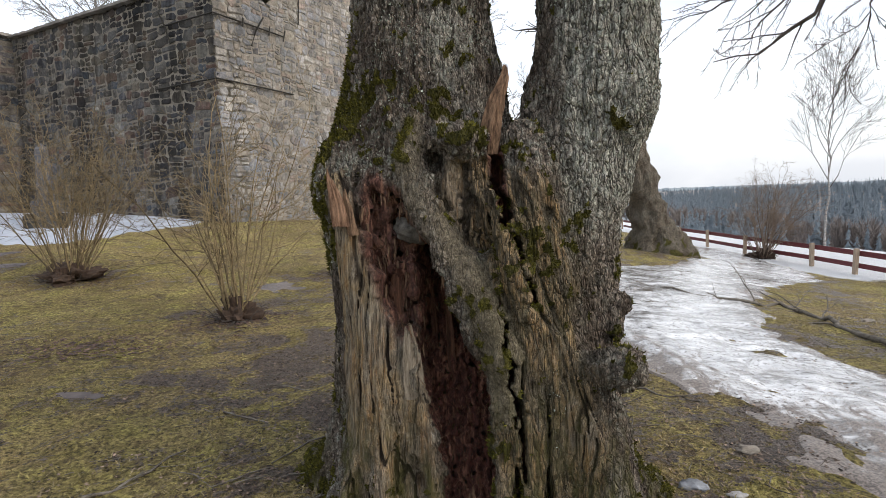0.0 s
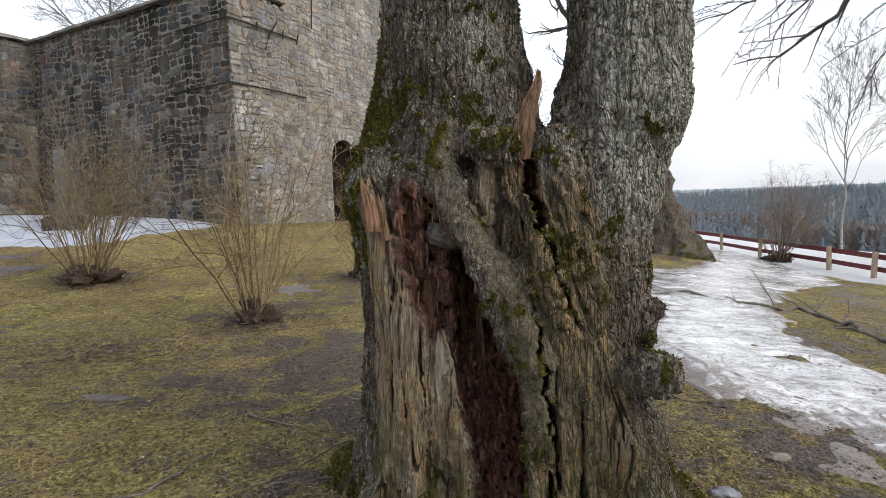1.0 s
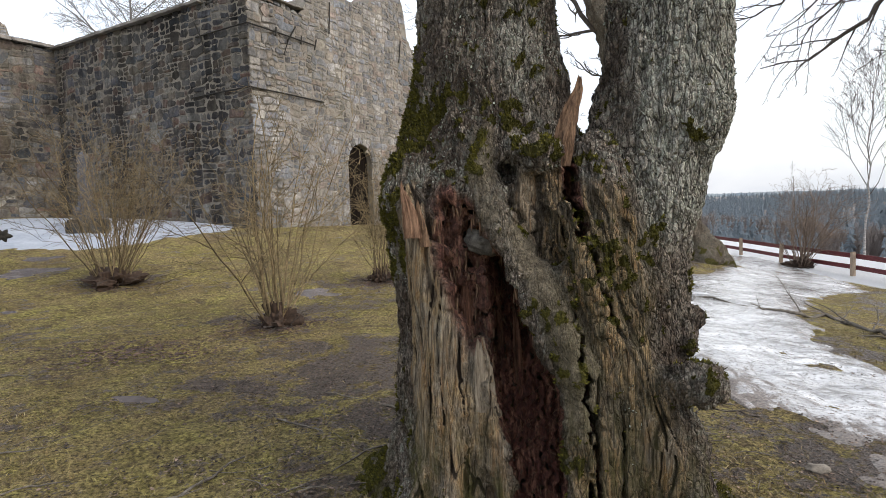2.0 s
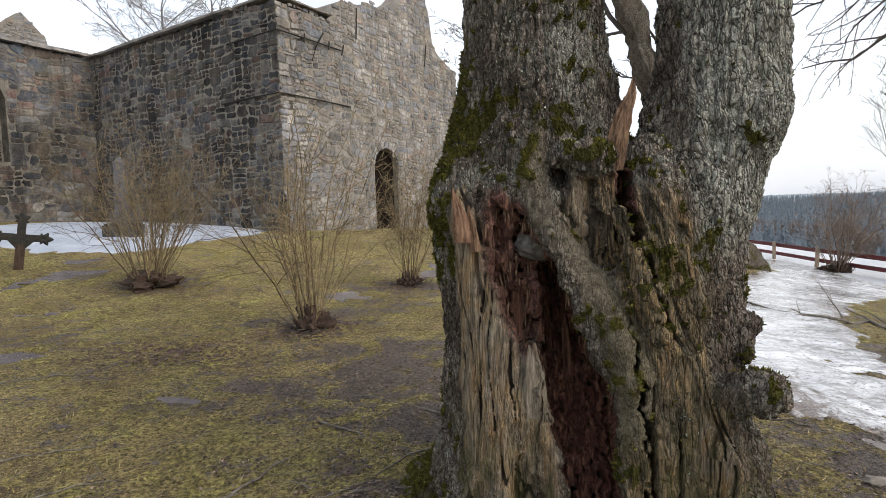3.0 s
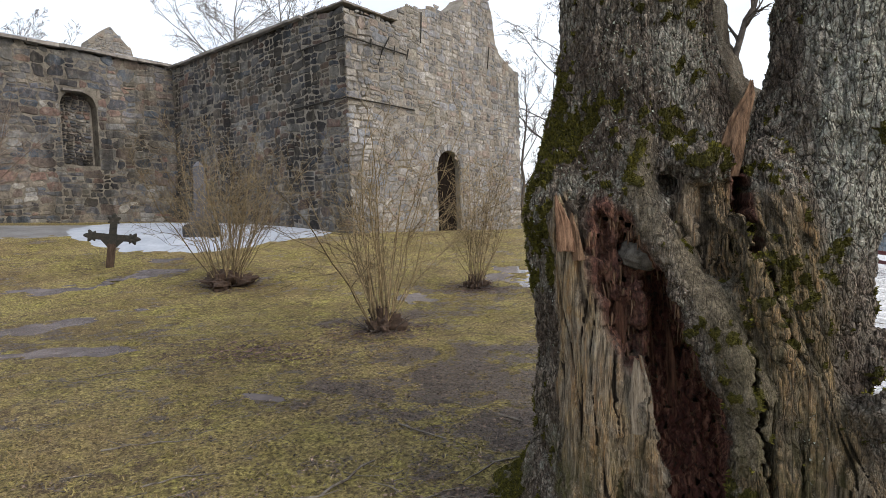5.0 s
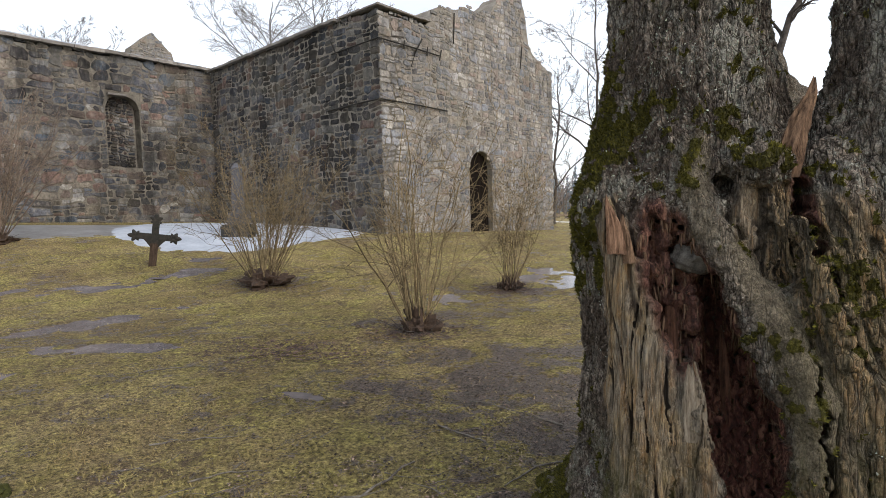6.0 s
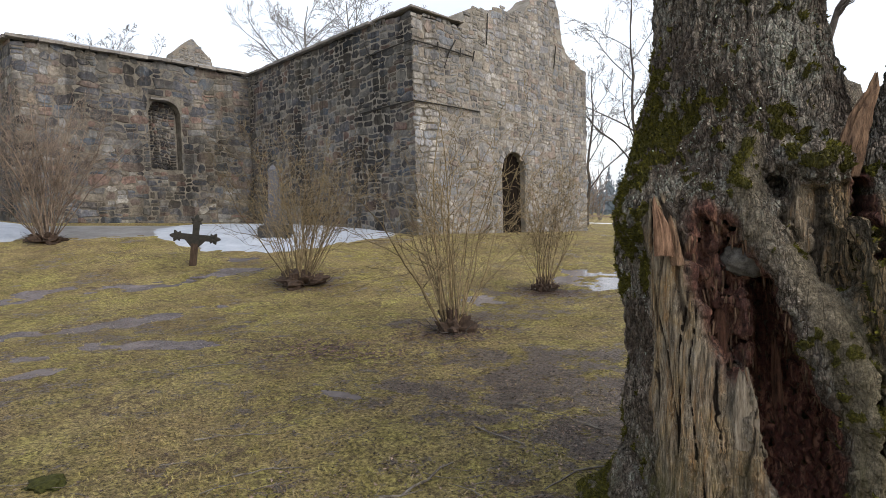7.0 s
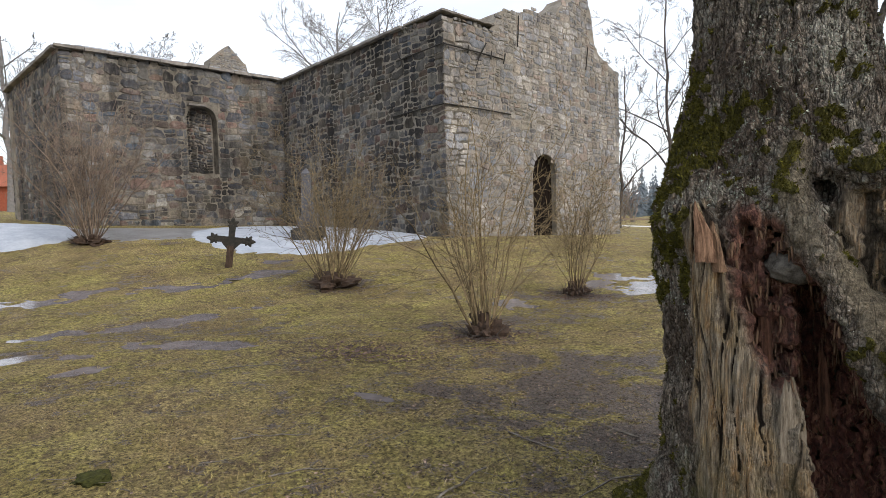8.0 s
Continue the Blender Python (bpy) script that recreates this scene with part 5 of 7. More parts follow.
# the stems go on above, out of view
for nm, base, tip, r0, sd in (("limb", (-0.12, 3.0, 2.80), (-0.7, 3.5, 8.0), 0.335, 1), ("limb", (0.86, 2.90, 2.80), (1.6, 3.4, 7.5), 0.27, 2), ("limb", (1.0, 3.10, 2.80), (2.6, 4.2, 6.5), 0.19, 3)):
    rg = random.Random(sd)
    b_, t_ = np.array(base), np.array(tip)
    line = np.array([b_ + (t_ - b_) * k + np.array([rg.uniform(-0.08, 0.08), rg.uniform(-0.08, 0.08), 0]) * (k > 0.1) for k in np.linspace(0, 1, 9)])
    geo = [tube(line, np.linspace(r0, r0 * 0.35, 9), 14)]
    geo_part(nm, geo, M_branch, old_tree)
    geo = []
    for c in range(7):
        p = line[3 + c % 6]
        if p[2] < 4.6:
            continue
        spray(rg, wander(rg, p, (rg.gauss(0, 1), rg.gauss(0, 1), 0.7), rg.uniform(1.6, 2.8), 6, 0.12, 0.02), 0.06, 2, geo, count=4)
    geo_part("branches", geo, M_branch, old_tree, kind="stuff")


# ---- things on the church ----
def slab_bm(length, depth, thick, seed, wave=0.01):
    rng = random.Random(seed)
    bm = bmesh.new()
    bmesh.ops.create_cube(bm, size=1)
    bmesh.ops.subdivide_edges(bm, edges=[e for e in bm.edges if abs(e.verts[0].co.x - e.verts[1].co.x) > 0.5], cuts=3)
    for v in bm.verts:
        v.co = Vector((v.co.x * length + length / 2, v.co.y * depth + rng.uniform(-wave, wave), v.co.z * thick + rng.uniform(-wave, wave)))
    return bm


def coping(wall, s0, s1, z0, z1, thick=0.09, over=0.22, seed=0, depth=1.7, lift=0.0, cap=None):
    """A row of flat cover stones along a wall top."""
    rng = random.Random(seed)
    s = s0
    while s < s1 - 0.05:
        e = min(s + rng.uniform(0.8, 1.5), s1)
        bm = slab_bm(e - s - 0.02, depth, thick * rng.uniform(0.85, 1.15), seed + int(s * 10), 0.012)
        ob = part("cover_stone", bm, cap or M_coping, wall)
        ob.location = (s + 0.01, depth / 2 - over, z0 + (z1 - z0) * (s - s0) / (s1 - s0) + lift + rng.uniform(-0.015, 0.015))
        s = e


coping(side, 0.0, 10.0, 8.66, 8.66, seed=3)
coping(side, 10.05, 12.25, 8.70, 8.64, seed=5, thick=0.05, over=0.12)
coping(transept, -0.15, 9.35, 8.72, 8.74, seed=7, thick=0.12)
coping(end_wall, 0.0, 10.0, 8.68, 8.68, seed=9, thick=0.12)
coping(gable, -0.15, 2.55, 8.66, 8.70, seed=11, depth=1.4, thick=0.05, over=0.15)
for s, w in ((0.6, 3.6), (4.4, 2.2), (6.9, 2.1)):
    bm = slab_bm(w, 0.7, 0.05, int(s * 10) + 50, 0.02)
    ob = part("snow_cap", bm, M_snow, transept, "thin crust of old snow")
    ob.location = (s, 0.35, 8.86)


def rod(wall, pts, r, label="", name="iron_tie"):
    geo = [tube(pts, [r] * len(pts), 6)]
    return geo_part(name, geo, M_iron, wall, label)


rod(gable, [(-0.06, -0.09, 7.56), (1.6, -0.10, 7.55), (3.0, -0.09, 7.53)], 0.028, "iron tie band with brackets")
rod(gable, [(-0.06, -0.09, 5.52), (1.8, -0.10, 5.52), (3.4, -0.09, 5.50)], 0.028, "iron tie band with brackets")
rod(side, [(9.6, -0.09, 7.52), (11.0, -0.10, 7.54), (12.16, -0.09, 7.56)], 0.028, "iron tie band with brackets")
rod(side, [(9.2, -0.09, 5.50), (11.0, -0.10, 5.52), (12.16, -0.09, 5.52)], 0.028, "iron tie band with brackets")
for w, s, z0, z1, lean in ((gable, 1.45, 6.85, 7.95, 0.62), (gable, 3.85, 8.15, 9.35, 0.1), (gable, 8.55, 8.0, 9.0, 0.18), (side, 10.1, 6.9, 8.0, -0.5), (gable, 3.0, 7.35, 7.75, 0.12), (gable, 2.3, 7.4, 7.7, 0.05), (gable, 1.1, 7.42, 7.70, 0.05)):
    rod(w, [(s, -0.11, z0), (s + lean * 0.35, -0.13, (z0 + z1) / 2), (s + lean, -0.11, z1)], 0.028, "iron wall anchor", "wall_anchor")

# doorway: dressed ring of arch stones, near-black plank door painting its deep shade
d0, d1, dzs, dzt, dzb = DOOR
half = (d1 - d0) / 2
for i in range(11):
    a0, a1 = math.pi * i / 11, math.pi * (i + 1) / 11
    bm = bmesh.new()
    ring = []
    for a, k in ((a0 + 0.015, 0), (a1 - 0.015, 0), (a1 - 0.015, 1), (a0 + 0.015, 1)):
        rx_, rz_ = half + 0.005 + k * 0.26, (dzt - dzs) + 0.005 + k * 0.28
        ring.append((d0 + half - math.cos(a) * rx_, dzs + math.sin(a) * rz_))
    vs = [bm.verts.new((p, yy, q)) for yy in (-0.055, 0.30) for p, q in ring]
    for fidx in ((3, 2, 1, 0), (4, 5, 6, 7), (0, 1, 5, 4), (1, 2, 6, 5), (2, 3, 7, 6), (3, 0, 4, 7)):
        bm.faces.new([vs[k] for k in fidx])
    bmesh.ops.recalc_face_normals(bm, faces=bm.faces)
    bmesh.ops.bevel(bm, geom=bm.edges[:], offset=0.018, segments=1, affect="EDGES")
    part("arch_stone", bm, M_stone, gable)
door = thing("plank_door", wall_matrix(C0, AX) @ pose(d0, 0.26, dzb), "plank door set in the arched doorway, near black for its shade", "door")
bw = (d1 - d0) / 7
for i in range(7):
    bm = slab_bm(bw - 0.012, 0.05, 1.0, 70 + i, 0.003)
    k = abs((i + 0.5) * bw - half) / half
    hgt = (dzs - dzb) + (dzt - dzs) * math.sqrt(max(0, 1 - k * k))
    for v in bm.verts:
        v.co.z = (v.co.z + 0.5) * hgt
    ob = part("plank", bm, M_plank, door)
    ob.location = (i * bw, 0, 0)

# bricked-up window in the transept: recess with an arched head
n0, n1, nz0, nz1 = NICHE
bm = bmesh.new()
bmesh.ops.create_cube(bm, size=1.0, matrix=Matrix.Translation(((n0 + n1) / 2, 0.55, (nz0 + nz1) / 2)) @ Matrix.Diagonal((n1 - n0 - 0.01, 1.0, nz1 - nz0 - 0.01, 1)))
infill = part("window_infill", bm, M_mortar, church, "rough masonry filling the arched window")
infill.matrix_basis = wall_matrix(W0, AX) @ pose(0, 0.55, 0)
infill["dark"], infill["length"] = 1, 6.1
bm = slab_bm(0.75, 0.35, 0.09, 91, 0.01)
ob = part("ledge", bm, M_coping, transept, "projecting stone ledge with a crust of snow")
ob.location = (n0 + 0.05, -0.12, nz1 - 0.02)
STONES.append((infill, [(r[0] + n0 + 0.1, r[1] + nz0, r[2] + n0 + 0.1, r[3] + nz0) for r in stone_layout(n1 - n0 - 0.2, [(0, nz1 - nz0 - 0.05), (n1 - n0, nz1 - nz0 - 0.05)], 71, 0.12, 0.22, 0.15, 0.4)], 71, None))


M_plank2 = simple("damp brown wood", (0.022, 0.015, 0.011), (0.085, 0.056, 0.040), 8, 0.8, 0.2, stretch=(3, 3, 0.5), bstr=0.4)


# ---- shrubs ----
def shrub(px_, py_, height, spread, stems, seed, mat_, label, thick=0.011, depth=2, clump=0.18, twigs=5):
    rng = random.Random(seed)
    base = np.array([px_, py_, float(gz(px_, py_))])
    th_ = thing("shrub", pose(*base), label, "shrub", "bare shrubs")
    bm = lump("stump", clump, seed, (1.0, 0.95, min(1.25, 0.24 / clump)), 0.85, 4)
    part("stump", bm, M_plank2, th_, "dark knotted rootstock with cut stubs")
    for s in range(stems):
        a = rng.uniform(0, 2 * math.pi)
        out = 1.7 * rng.random() ** 1.5 * spread / height
        r0 = rng.uniform(0, clump * 0.6)
        L = height * rng.uniform(0.55, 1.05)
        line = wander(rng, (math.cos(a) * r0, math.sin(a) * r0, 0.0), (math.cos(a) * out, math.sin(a) * out, 1), L, 12, 0.085, 0.015)
        geo = []
        spray(rng, line, thick * rng.uniform(0.65, 1.4), depth, geo, 0.42, twigs, 0.95, 0.03, 5, 0.30, 0.26, 0.0026, 0.30)
        geo_part("stem", geo, mat_, th_)
    geo = []
    for s in range(26):
        a = rng.uniform(0, 2 * math.pi)
        geo.append(tube(wander(rng, (math.cos(a) * clump, math.sin(a) * clump, 0.02), (math.cos(a), math.sin(a), rng.uniform(0, 1.2)), rng.uniform(0.1, 0.4), 4, 0.3, -0.05), np.linspace(0.007, 0.003, 5), 4))
    geo_part("stub", geo, M_branch, th_, "short dead stubs", kind="stuff")
    return th_


shrub(-3.01, 6.88, 2.95, 1.25, 26, 101, M_twig, "bare ochre shrub with fanned thin stems on muddy lawn", 0.0125, 2, 0.22, 6)
shrub(-7.33, 9.54, 3.1, 1.75, 50, 102, M_twig, "dense bare shrub with ochre stems on the lawn", 0.0105, 2, 0.42, 7)
shrub(-2.39, 10.38, 2.6, 1.0, 26, 103, M_twig, "small bare shrub with thin ochre stems", 0.009, 2, 0.2, 7)
shrub(-16.6, 10.55, 4.6, 2.3, 46, 104, M_twig_grey, "large spreading grey-brown bare shrub near the church wall", 0.017, 2, 0.4, 8)
shrub(9.0, 17.7, 2.7, 1.5, 40, 105, M_twig_grey, "rounded bare brown shrub in front of the fence", 0.012, 2, 0.35, 7)


# ---- iron grave cross ----
cross = thing("grave_cross", pose(-10.84, 10.13, float(gz(-10.84, 10.13)) - 0.05, 0, 8, 38), "leaning black cast-iron grave cross with trefoil ends on a wooden foot", "grave cross")


def box_bm(cx_, cy_, cz_, sx, sy, sz, bev=0.01):
    bm = bmesh.new()
    bmesh.ops.create_cube(bm, size=1)
    for v in bm.verts:
        v.co = Vector((v.co.x * sx + cx_, v.co.y * sy + cy_, v.co.z * sz + cz_))
    if bev:
        bmesh.ops.bevel(bm, geom=bm.edges[:], offset=bev, segments=2, affect="EDGES")
    return bm


part("foot", box_bm(0, 0, 0.28, 0.16, 0.10, 0.62, 0.012), M_plank2, cross, "dark brown wooden foot")
part("upright", box_bm(0, 0, 0.80, 0.15, 0.06, 0.62, 0.012), M_iron, cross)
part("crossbar", box_bm(0, 0, 0.74, 0.74, 0.055, 0.15, 0.012), M_iron, cross)
for cxx, czz, turn in ((-0.40, 0.74, 90), (0.40, 0.74, -90), (0, 1.13, 0)):
    for lean, reach, wide, long in ((0, 0.080, 0.056, 0.095), (62, 0.065, 0.048, 0.090), (-62, 0.065, 0.048, 0.090), (118, 0.060, 0.036, 0.075), (-118, 0.060, 0.036, 0.075)):
        bm = bmesh.new()
        bmesh.ops.create_uvsphere(bm, u_segments=10, v_segments=8, radius=1.0)
        for v in bm.verts:
            v.co = Vector((v.co.x * wide * (1.1 - 0.35 * v.co.z), v.co.y * 0.024, v.co.z * long + reach))
            v.co.rotate(Euler((0, radians(lean - turn), 0)))
            v.co += Vector((cxx, 0, czz))
        part("trefoil", bm, M_iron, cross, smooth=True)
for sgn in (-1, 1):
    bm = bmesh.new()
    vs = [bm.verts.new((sgn * p, yy, q)) for yy in (-0.02, 0.02) for p, q in ((0.06, 0.68), (0.24, 0.68), (0.06, 0.48))]
    for fi in ((0, 1, 2), (5, 4, 3), (0, 3, 4, 1), (1, 4, 5, 2), (2, 5, 3, 0)):
        bm.faces.new([vs[k] for k in fi])
    bmesh.ops.recalc_face_normals(bm, faces=bm.faces)
    part("bracket", bm, M_iron, cross)

# ---- stone grave monument ----
mz = float(gz(-11.33, 13.99))
mon = thing("grave_monument", pose(-11.33, 13.99, mz - 0.05, 0, 0, 30), "slender dark granite obelisk on a rough stepped plinth", "grave monument")
part("plinth", box_bm(0, 0, 0.24, 0.95, 0.95, 0.50, 0.05), M_stone_dark, mon, "rough brown stone plinth")
part("base_block", box_bm(0, 0, 0.66, 0.62, 0.62, 0.36, 0.03), M_granite, mon)
bm = bmesh.new()
bmesh.ops.create_cone(bm, cap_ends=True, segments=4, radius1=0.25, radius2=0.19, depth=1.35)
bmesh.ops.rotate(bm, verts=bm.verts, cent=(0, 0, 0), matrix=Matrix.Rotation(radians(45), 3, "Z"))
bmesh.ops.translate(bm, verts=bm.verts, vec=(0, 0, 1.51))
part("shaft", bm, M_granite, mon)
bm = bmesh.new()
bmesh.ops.create_cone(bm, cap_ends=True, segments=4, radius1=0.195, radius2=0.02, depth=0.16)
bmesh.ops.rotate(bm, verts=bm.verts, cent=(0, 0, 0), matrix=Matrix.Rotation(radians(45), 3, "Z"))
bmesh.ops.translate(bm, verts=bm.verts, vec=(0, 0, 2.26))
part("point", bm, M_granite, mon)

# ---- fence ----
FENCE_Y = [12.4, 14.23, 15.89, 19.03, 22.04, 24.86, 27.4, 30.0, 33.0, 36.5]
FENCE_X = [9.6, 9.54, 9.46, 9.1, 9.09, 9.05, 9.2, 9.3, 9.4, 9.5]
fence = thing("fence", None, "low dark red two-rail fence on grey wooden posts", "fence")
rng = random.Random(5)
for fx, fy in zip(FENCE_X, FENCE_Y):
    g = float(gz(fx, fy))
    ob = part("post", box_bm(0, 0, 0.25, 0.10, 0.10, 0.80, 0.01), M_post, fence)
    ob.matrix_basis = pose(fx, fy, g, rng.uniform(-1.5, 1.5), rng.uniform(-2, 2), rng.uniform(-5, 5))
for (xa, ya), (xb, yb) in zip(list(zip(FENCE_X, FENCE_Y))[:-1], list(zip(FENCE_X, FENCE_Y))[1:]):
    for hh, tt in ((0.53, 0.13), (0.22, 0.12)):
        a, b_ = Vector((xa + 0.09, ya, float(gz(xa, ya)) + hh)), Vector((xb + 0.09, yb, float(gz(xb, yb)) + hh))
        ln = (b_ - a).length
        ob = part("rail", box_bm(ln / 2, 0, 0, ln - 0.01, 0.045, tt, 0.008), M_rail, fence)
        ob.matrix_basis = Matrix.Translation(a) @ (b_ - a).to_track_quat("X", "Z").to_matrix().to_4x4()


# ---- leafless trees ----
def bare_tree(name, base, height, r0, seed, mat_, label, lean=(0, 0), fork=0.35, limbs=9, depth=3, count=4, spread=0.9, twig=0.006, lift=0.03, group="", limb_mat=None):
    rng = random.Random(seed)
    th_ = thing(name, pose(base[0], base[1], base[2]), label, "tree", group)
    top = np.array([lean[0], lean[1], height])
    line = np.array([top * k + np.array([rng.uniform(-1, 1), rng.uniform(-1, 1), 0]) * 0.012 * height * min(1, k * 3) for k in np.linspace(0, 1, 12)])
    line[0, 2] = -0.3
    radii = r0 * (1 - 0.88 * np.linspace(0, 1, 12))
    radii[0] *= 1.35
    geo_part("trunk", [tube(line, radii, 10)], mat_, th_)
    for i in range(limbs):
        t = fork + (0.97 - fork) * (i + rng.random() * 0.6) / limbs
        k = min(int(t * 11), 10)
        p = line[k] + (line[k + 1] - line[k]) * (t * 11 - k)
        a = i * 2.4 + rng.uniform(-0.4, 0.4)
        L = height * rng.uniform(0.32, 0.45) * (1.25 - 0.8 * (t - fork) / (1 - fork))
        geo = []
        spray(rng, wander(rng, p, (math.cos(a) * spread, math.sin(a) * spread, rng.uniform(0.5, 1.1)), L, 6, 0.12, lift), max(radii[k] * 0.5, twig * 2), depth, geo, 0.5, count, 0.75, lift, 5, 0.25, 0.14, twig)
        geo_part("limb", geo, limb_mat or mat_, th_)
    return th_


GT = "bare trees behind the church"
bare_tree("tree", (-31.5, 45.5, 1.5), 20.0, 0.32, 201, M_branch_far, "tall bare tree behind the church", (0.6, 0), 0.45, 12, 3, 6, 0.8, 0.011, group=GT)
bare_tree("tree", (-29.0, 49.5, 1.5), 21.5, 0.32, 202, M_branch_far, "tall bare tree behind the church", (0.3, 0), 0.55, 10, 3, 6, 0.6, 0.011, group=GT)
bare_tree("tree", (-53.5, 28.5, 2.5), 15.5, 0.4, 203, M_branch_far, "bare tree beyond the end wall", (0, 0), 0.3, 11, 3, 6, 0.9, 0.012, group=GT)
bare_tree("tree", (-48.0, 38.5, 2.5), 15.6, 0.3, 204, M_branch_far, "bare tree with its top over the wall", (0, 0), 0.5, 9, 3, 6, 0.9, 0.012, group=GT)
bare_tree("tree", (-4.9, 41.6, 0.4), 11.6, 0.14, 205, M_branch, "slender bare tree beside the church", (0.6, 0), 0.2, 13, 3, 6, 0.8, 0.007, group=GT)
bare_tree("tree", (-1.0, 31.9, 0.3), 13.5, 0.13, 206, M_branch, "bare tree beside the church", (-0.6, 0), 0.15, 13, 3, 6, 0.75, 0.006, group=GT)
bare_tree("tree", (2.5, 44.0, 0.0), 10.0, 0.2, 207, M_branch, "slender bare tree beyond the lawn", (0, 0), 0.2, 10, 3, 4, 0.9, 0.012, group=GT)
bare_tree("birch", (13.6, 22.2, float(gz(13.6, 22.2))), 7.4, 0.042, 208, M_birch, "slender white birch behind the fence", (0.15, 0), 0.3, 18, 2, 9, 0.45, 0.0045, 0.06, limb_mat=M_branch)


# ---- second old tree, leaning, by the ice ----
def leaning_tree():
    bx_, by_ = 4.95, 15.4
    base = np.array([bx_, by_, float(gz(bx_, by_))])
    th_ = thing("leaning_tree", pose(*base), "thick old leaning tree with gnarled bark and a mossy foot", "tree")
    rng = random.Random(31)
    line = np.array([(0.15, 0, -0.4), (0.12, 0, 0.1), (0.0, 0, 0.7), (-0.25, 0, 1.5), (-0.62, 0, 2.6), (-1.1, -0.1, 3.7), (-1.75, -0.15, 4.8), (-2.4, -0.2, 6.9), (-2.8, -0.2, 9.0)])
    fine = np.array([[np.interp(t, np.linspace(0, 1, 9), line[:, a]) for a in range(3)] for t in np.linspace(0, 1, 84)])
    rad = np.interp(np.linspace(0, 1, 84), np.linspace(0, 1, 9), [1.0, 0.82, 0.52, 0.46, 0.42, 0.39, 0.36, 0.32, 0.15])
    v, f = tube(fine, rad, 64)
    w = v + base
    nrm = v - np.repeat(fine, 64, 0)
    nrm /= np.linalg.norm(nrm, axis=1)[:, None]
    c1_, c2_ = cells(w[:, 0] * 9, w[:, 1] * 9, w[:, 2] * 5, 3)
    v = v + nrm * (0.26 * fbm(w[:, 0] * 2.6, w[:, 1] * 2.6, w[:, 2] * 1.8, 4, 5) * ss((9 - v[:, 2]) / 3) + 0.045 * np.clip((c2_ - c1_) * 2, 0, 1) + 0.12 * fbm(w[:, 0] * 9, w[:, 1] * 9, w[:, 2] * 5, 3, 6) - 0.03)[:, None]
    me = mesh_np("trunk", v, f)
    foot = ss((0.6 - v[:, 2]) / 0.5) * ss((0.05 + fbm(w[:, 0] * 9, w[:, 1] * 9, w[:, 2] * 9, 4, 8)) / 0.35)
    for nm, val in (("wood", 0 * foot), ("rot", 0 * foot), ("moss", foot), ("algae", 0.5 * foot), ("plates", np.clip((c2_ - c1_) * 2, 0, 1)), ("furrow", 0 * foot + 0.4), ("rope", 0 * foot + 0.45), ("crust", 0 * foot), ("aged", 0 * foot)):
        layer(me, nm, val)
    mesh_part("trunk", me, M_tree, th_)
    for start, tip, r_ in (((-1.75, -0.15, 4.7), (-1.2, -0.5, 6.8), 0.10), ((-2.0, -0.2, 5.6), (-3.4, 0.3, 7.6), 0.08), ((-2.3, -0.2, 6.6), (-1.3, -0.6, 8.6), 0.09), ((-2.4, -0.2, 6.9), (-3.2, -0.8, 9.2), 0.09), ((-1.5, -0.1, 4.4), (-2.6, 0.2, 5.2), 0.035)):
        s_, t_ = np.array(start), np.array(tip)
        stem = np.array([s_ + (t_ - s_) * k + np.array([rng.uniform(-0.08, 0.08), 0, rng.uniform(-0.05, 0.05)]) * (k > 0) for k in np.linspace(0, 1.3, 9)])
        geo = []
        spray(rng, stem, r_, 2, geo, 0.42, 6, 0.85, 0.02, 7, 0.2, 0.16, 0.007, 0.35)
        geo_part("limb", geo, M_branch, th_)
    return th_


leaning_tree()

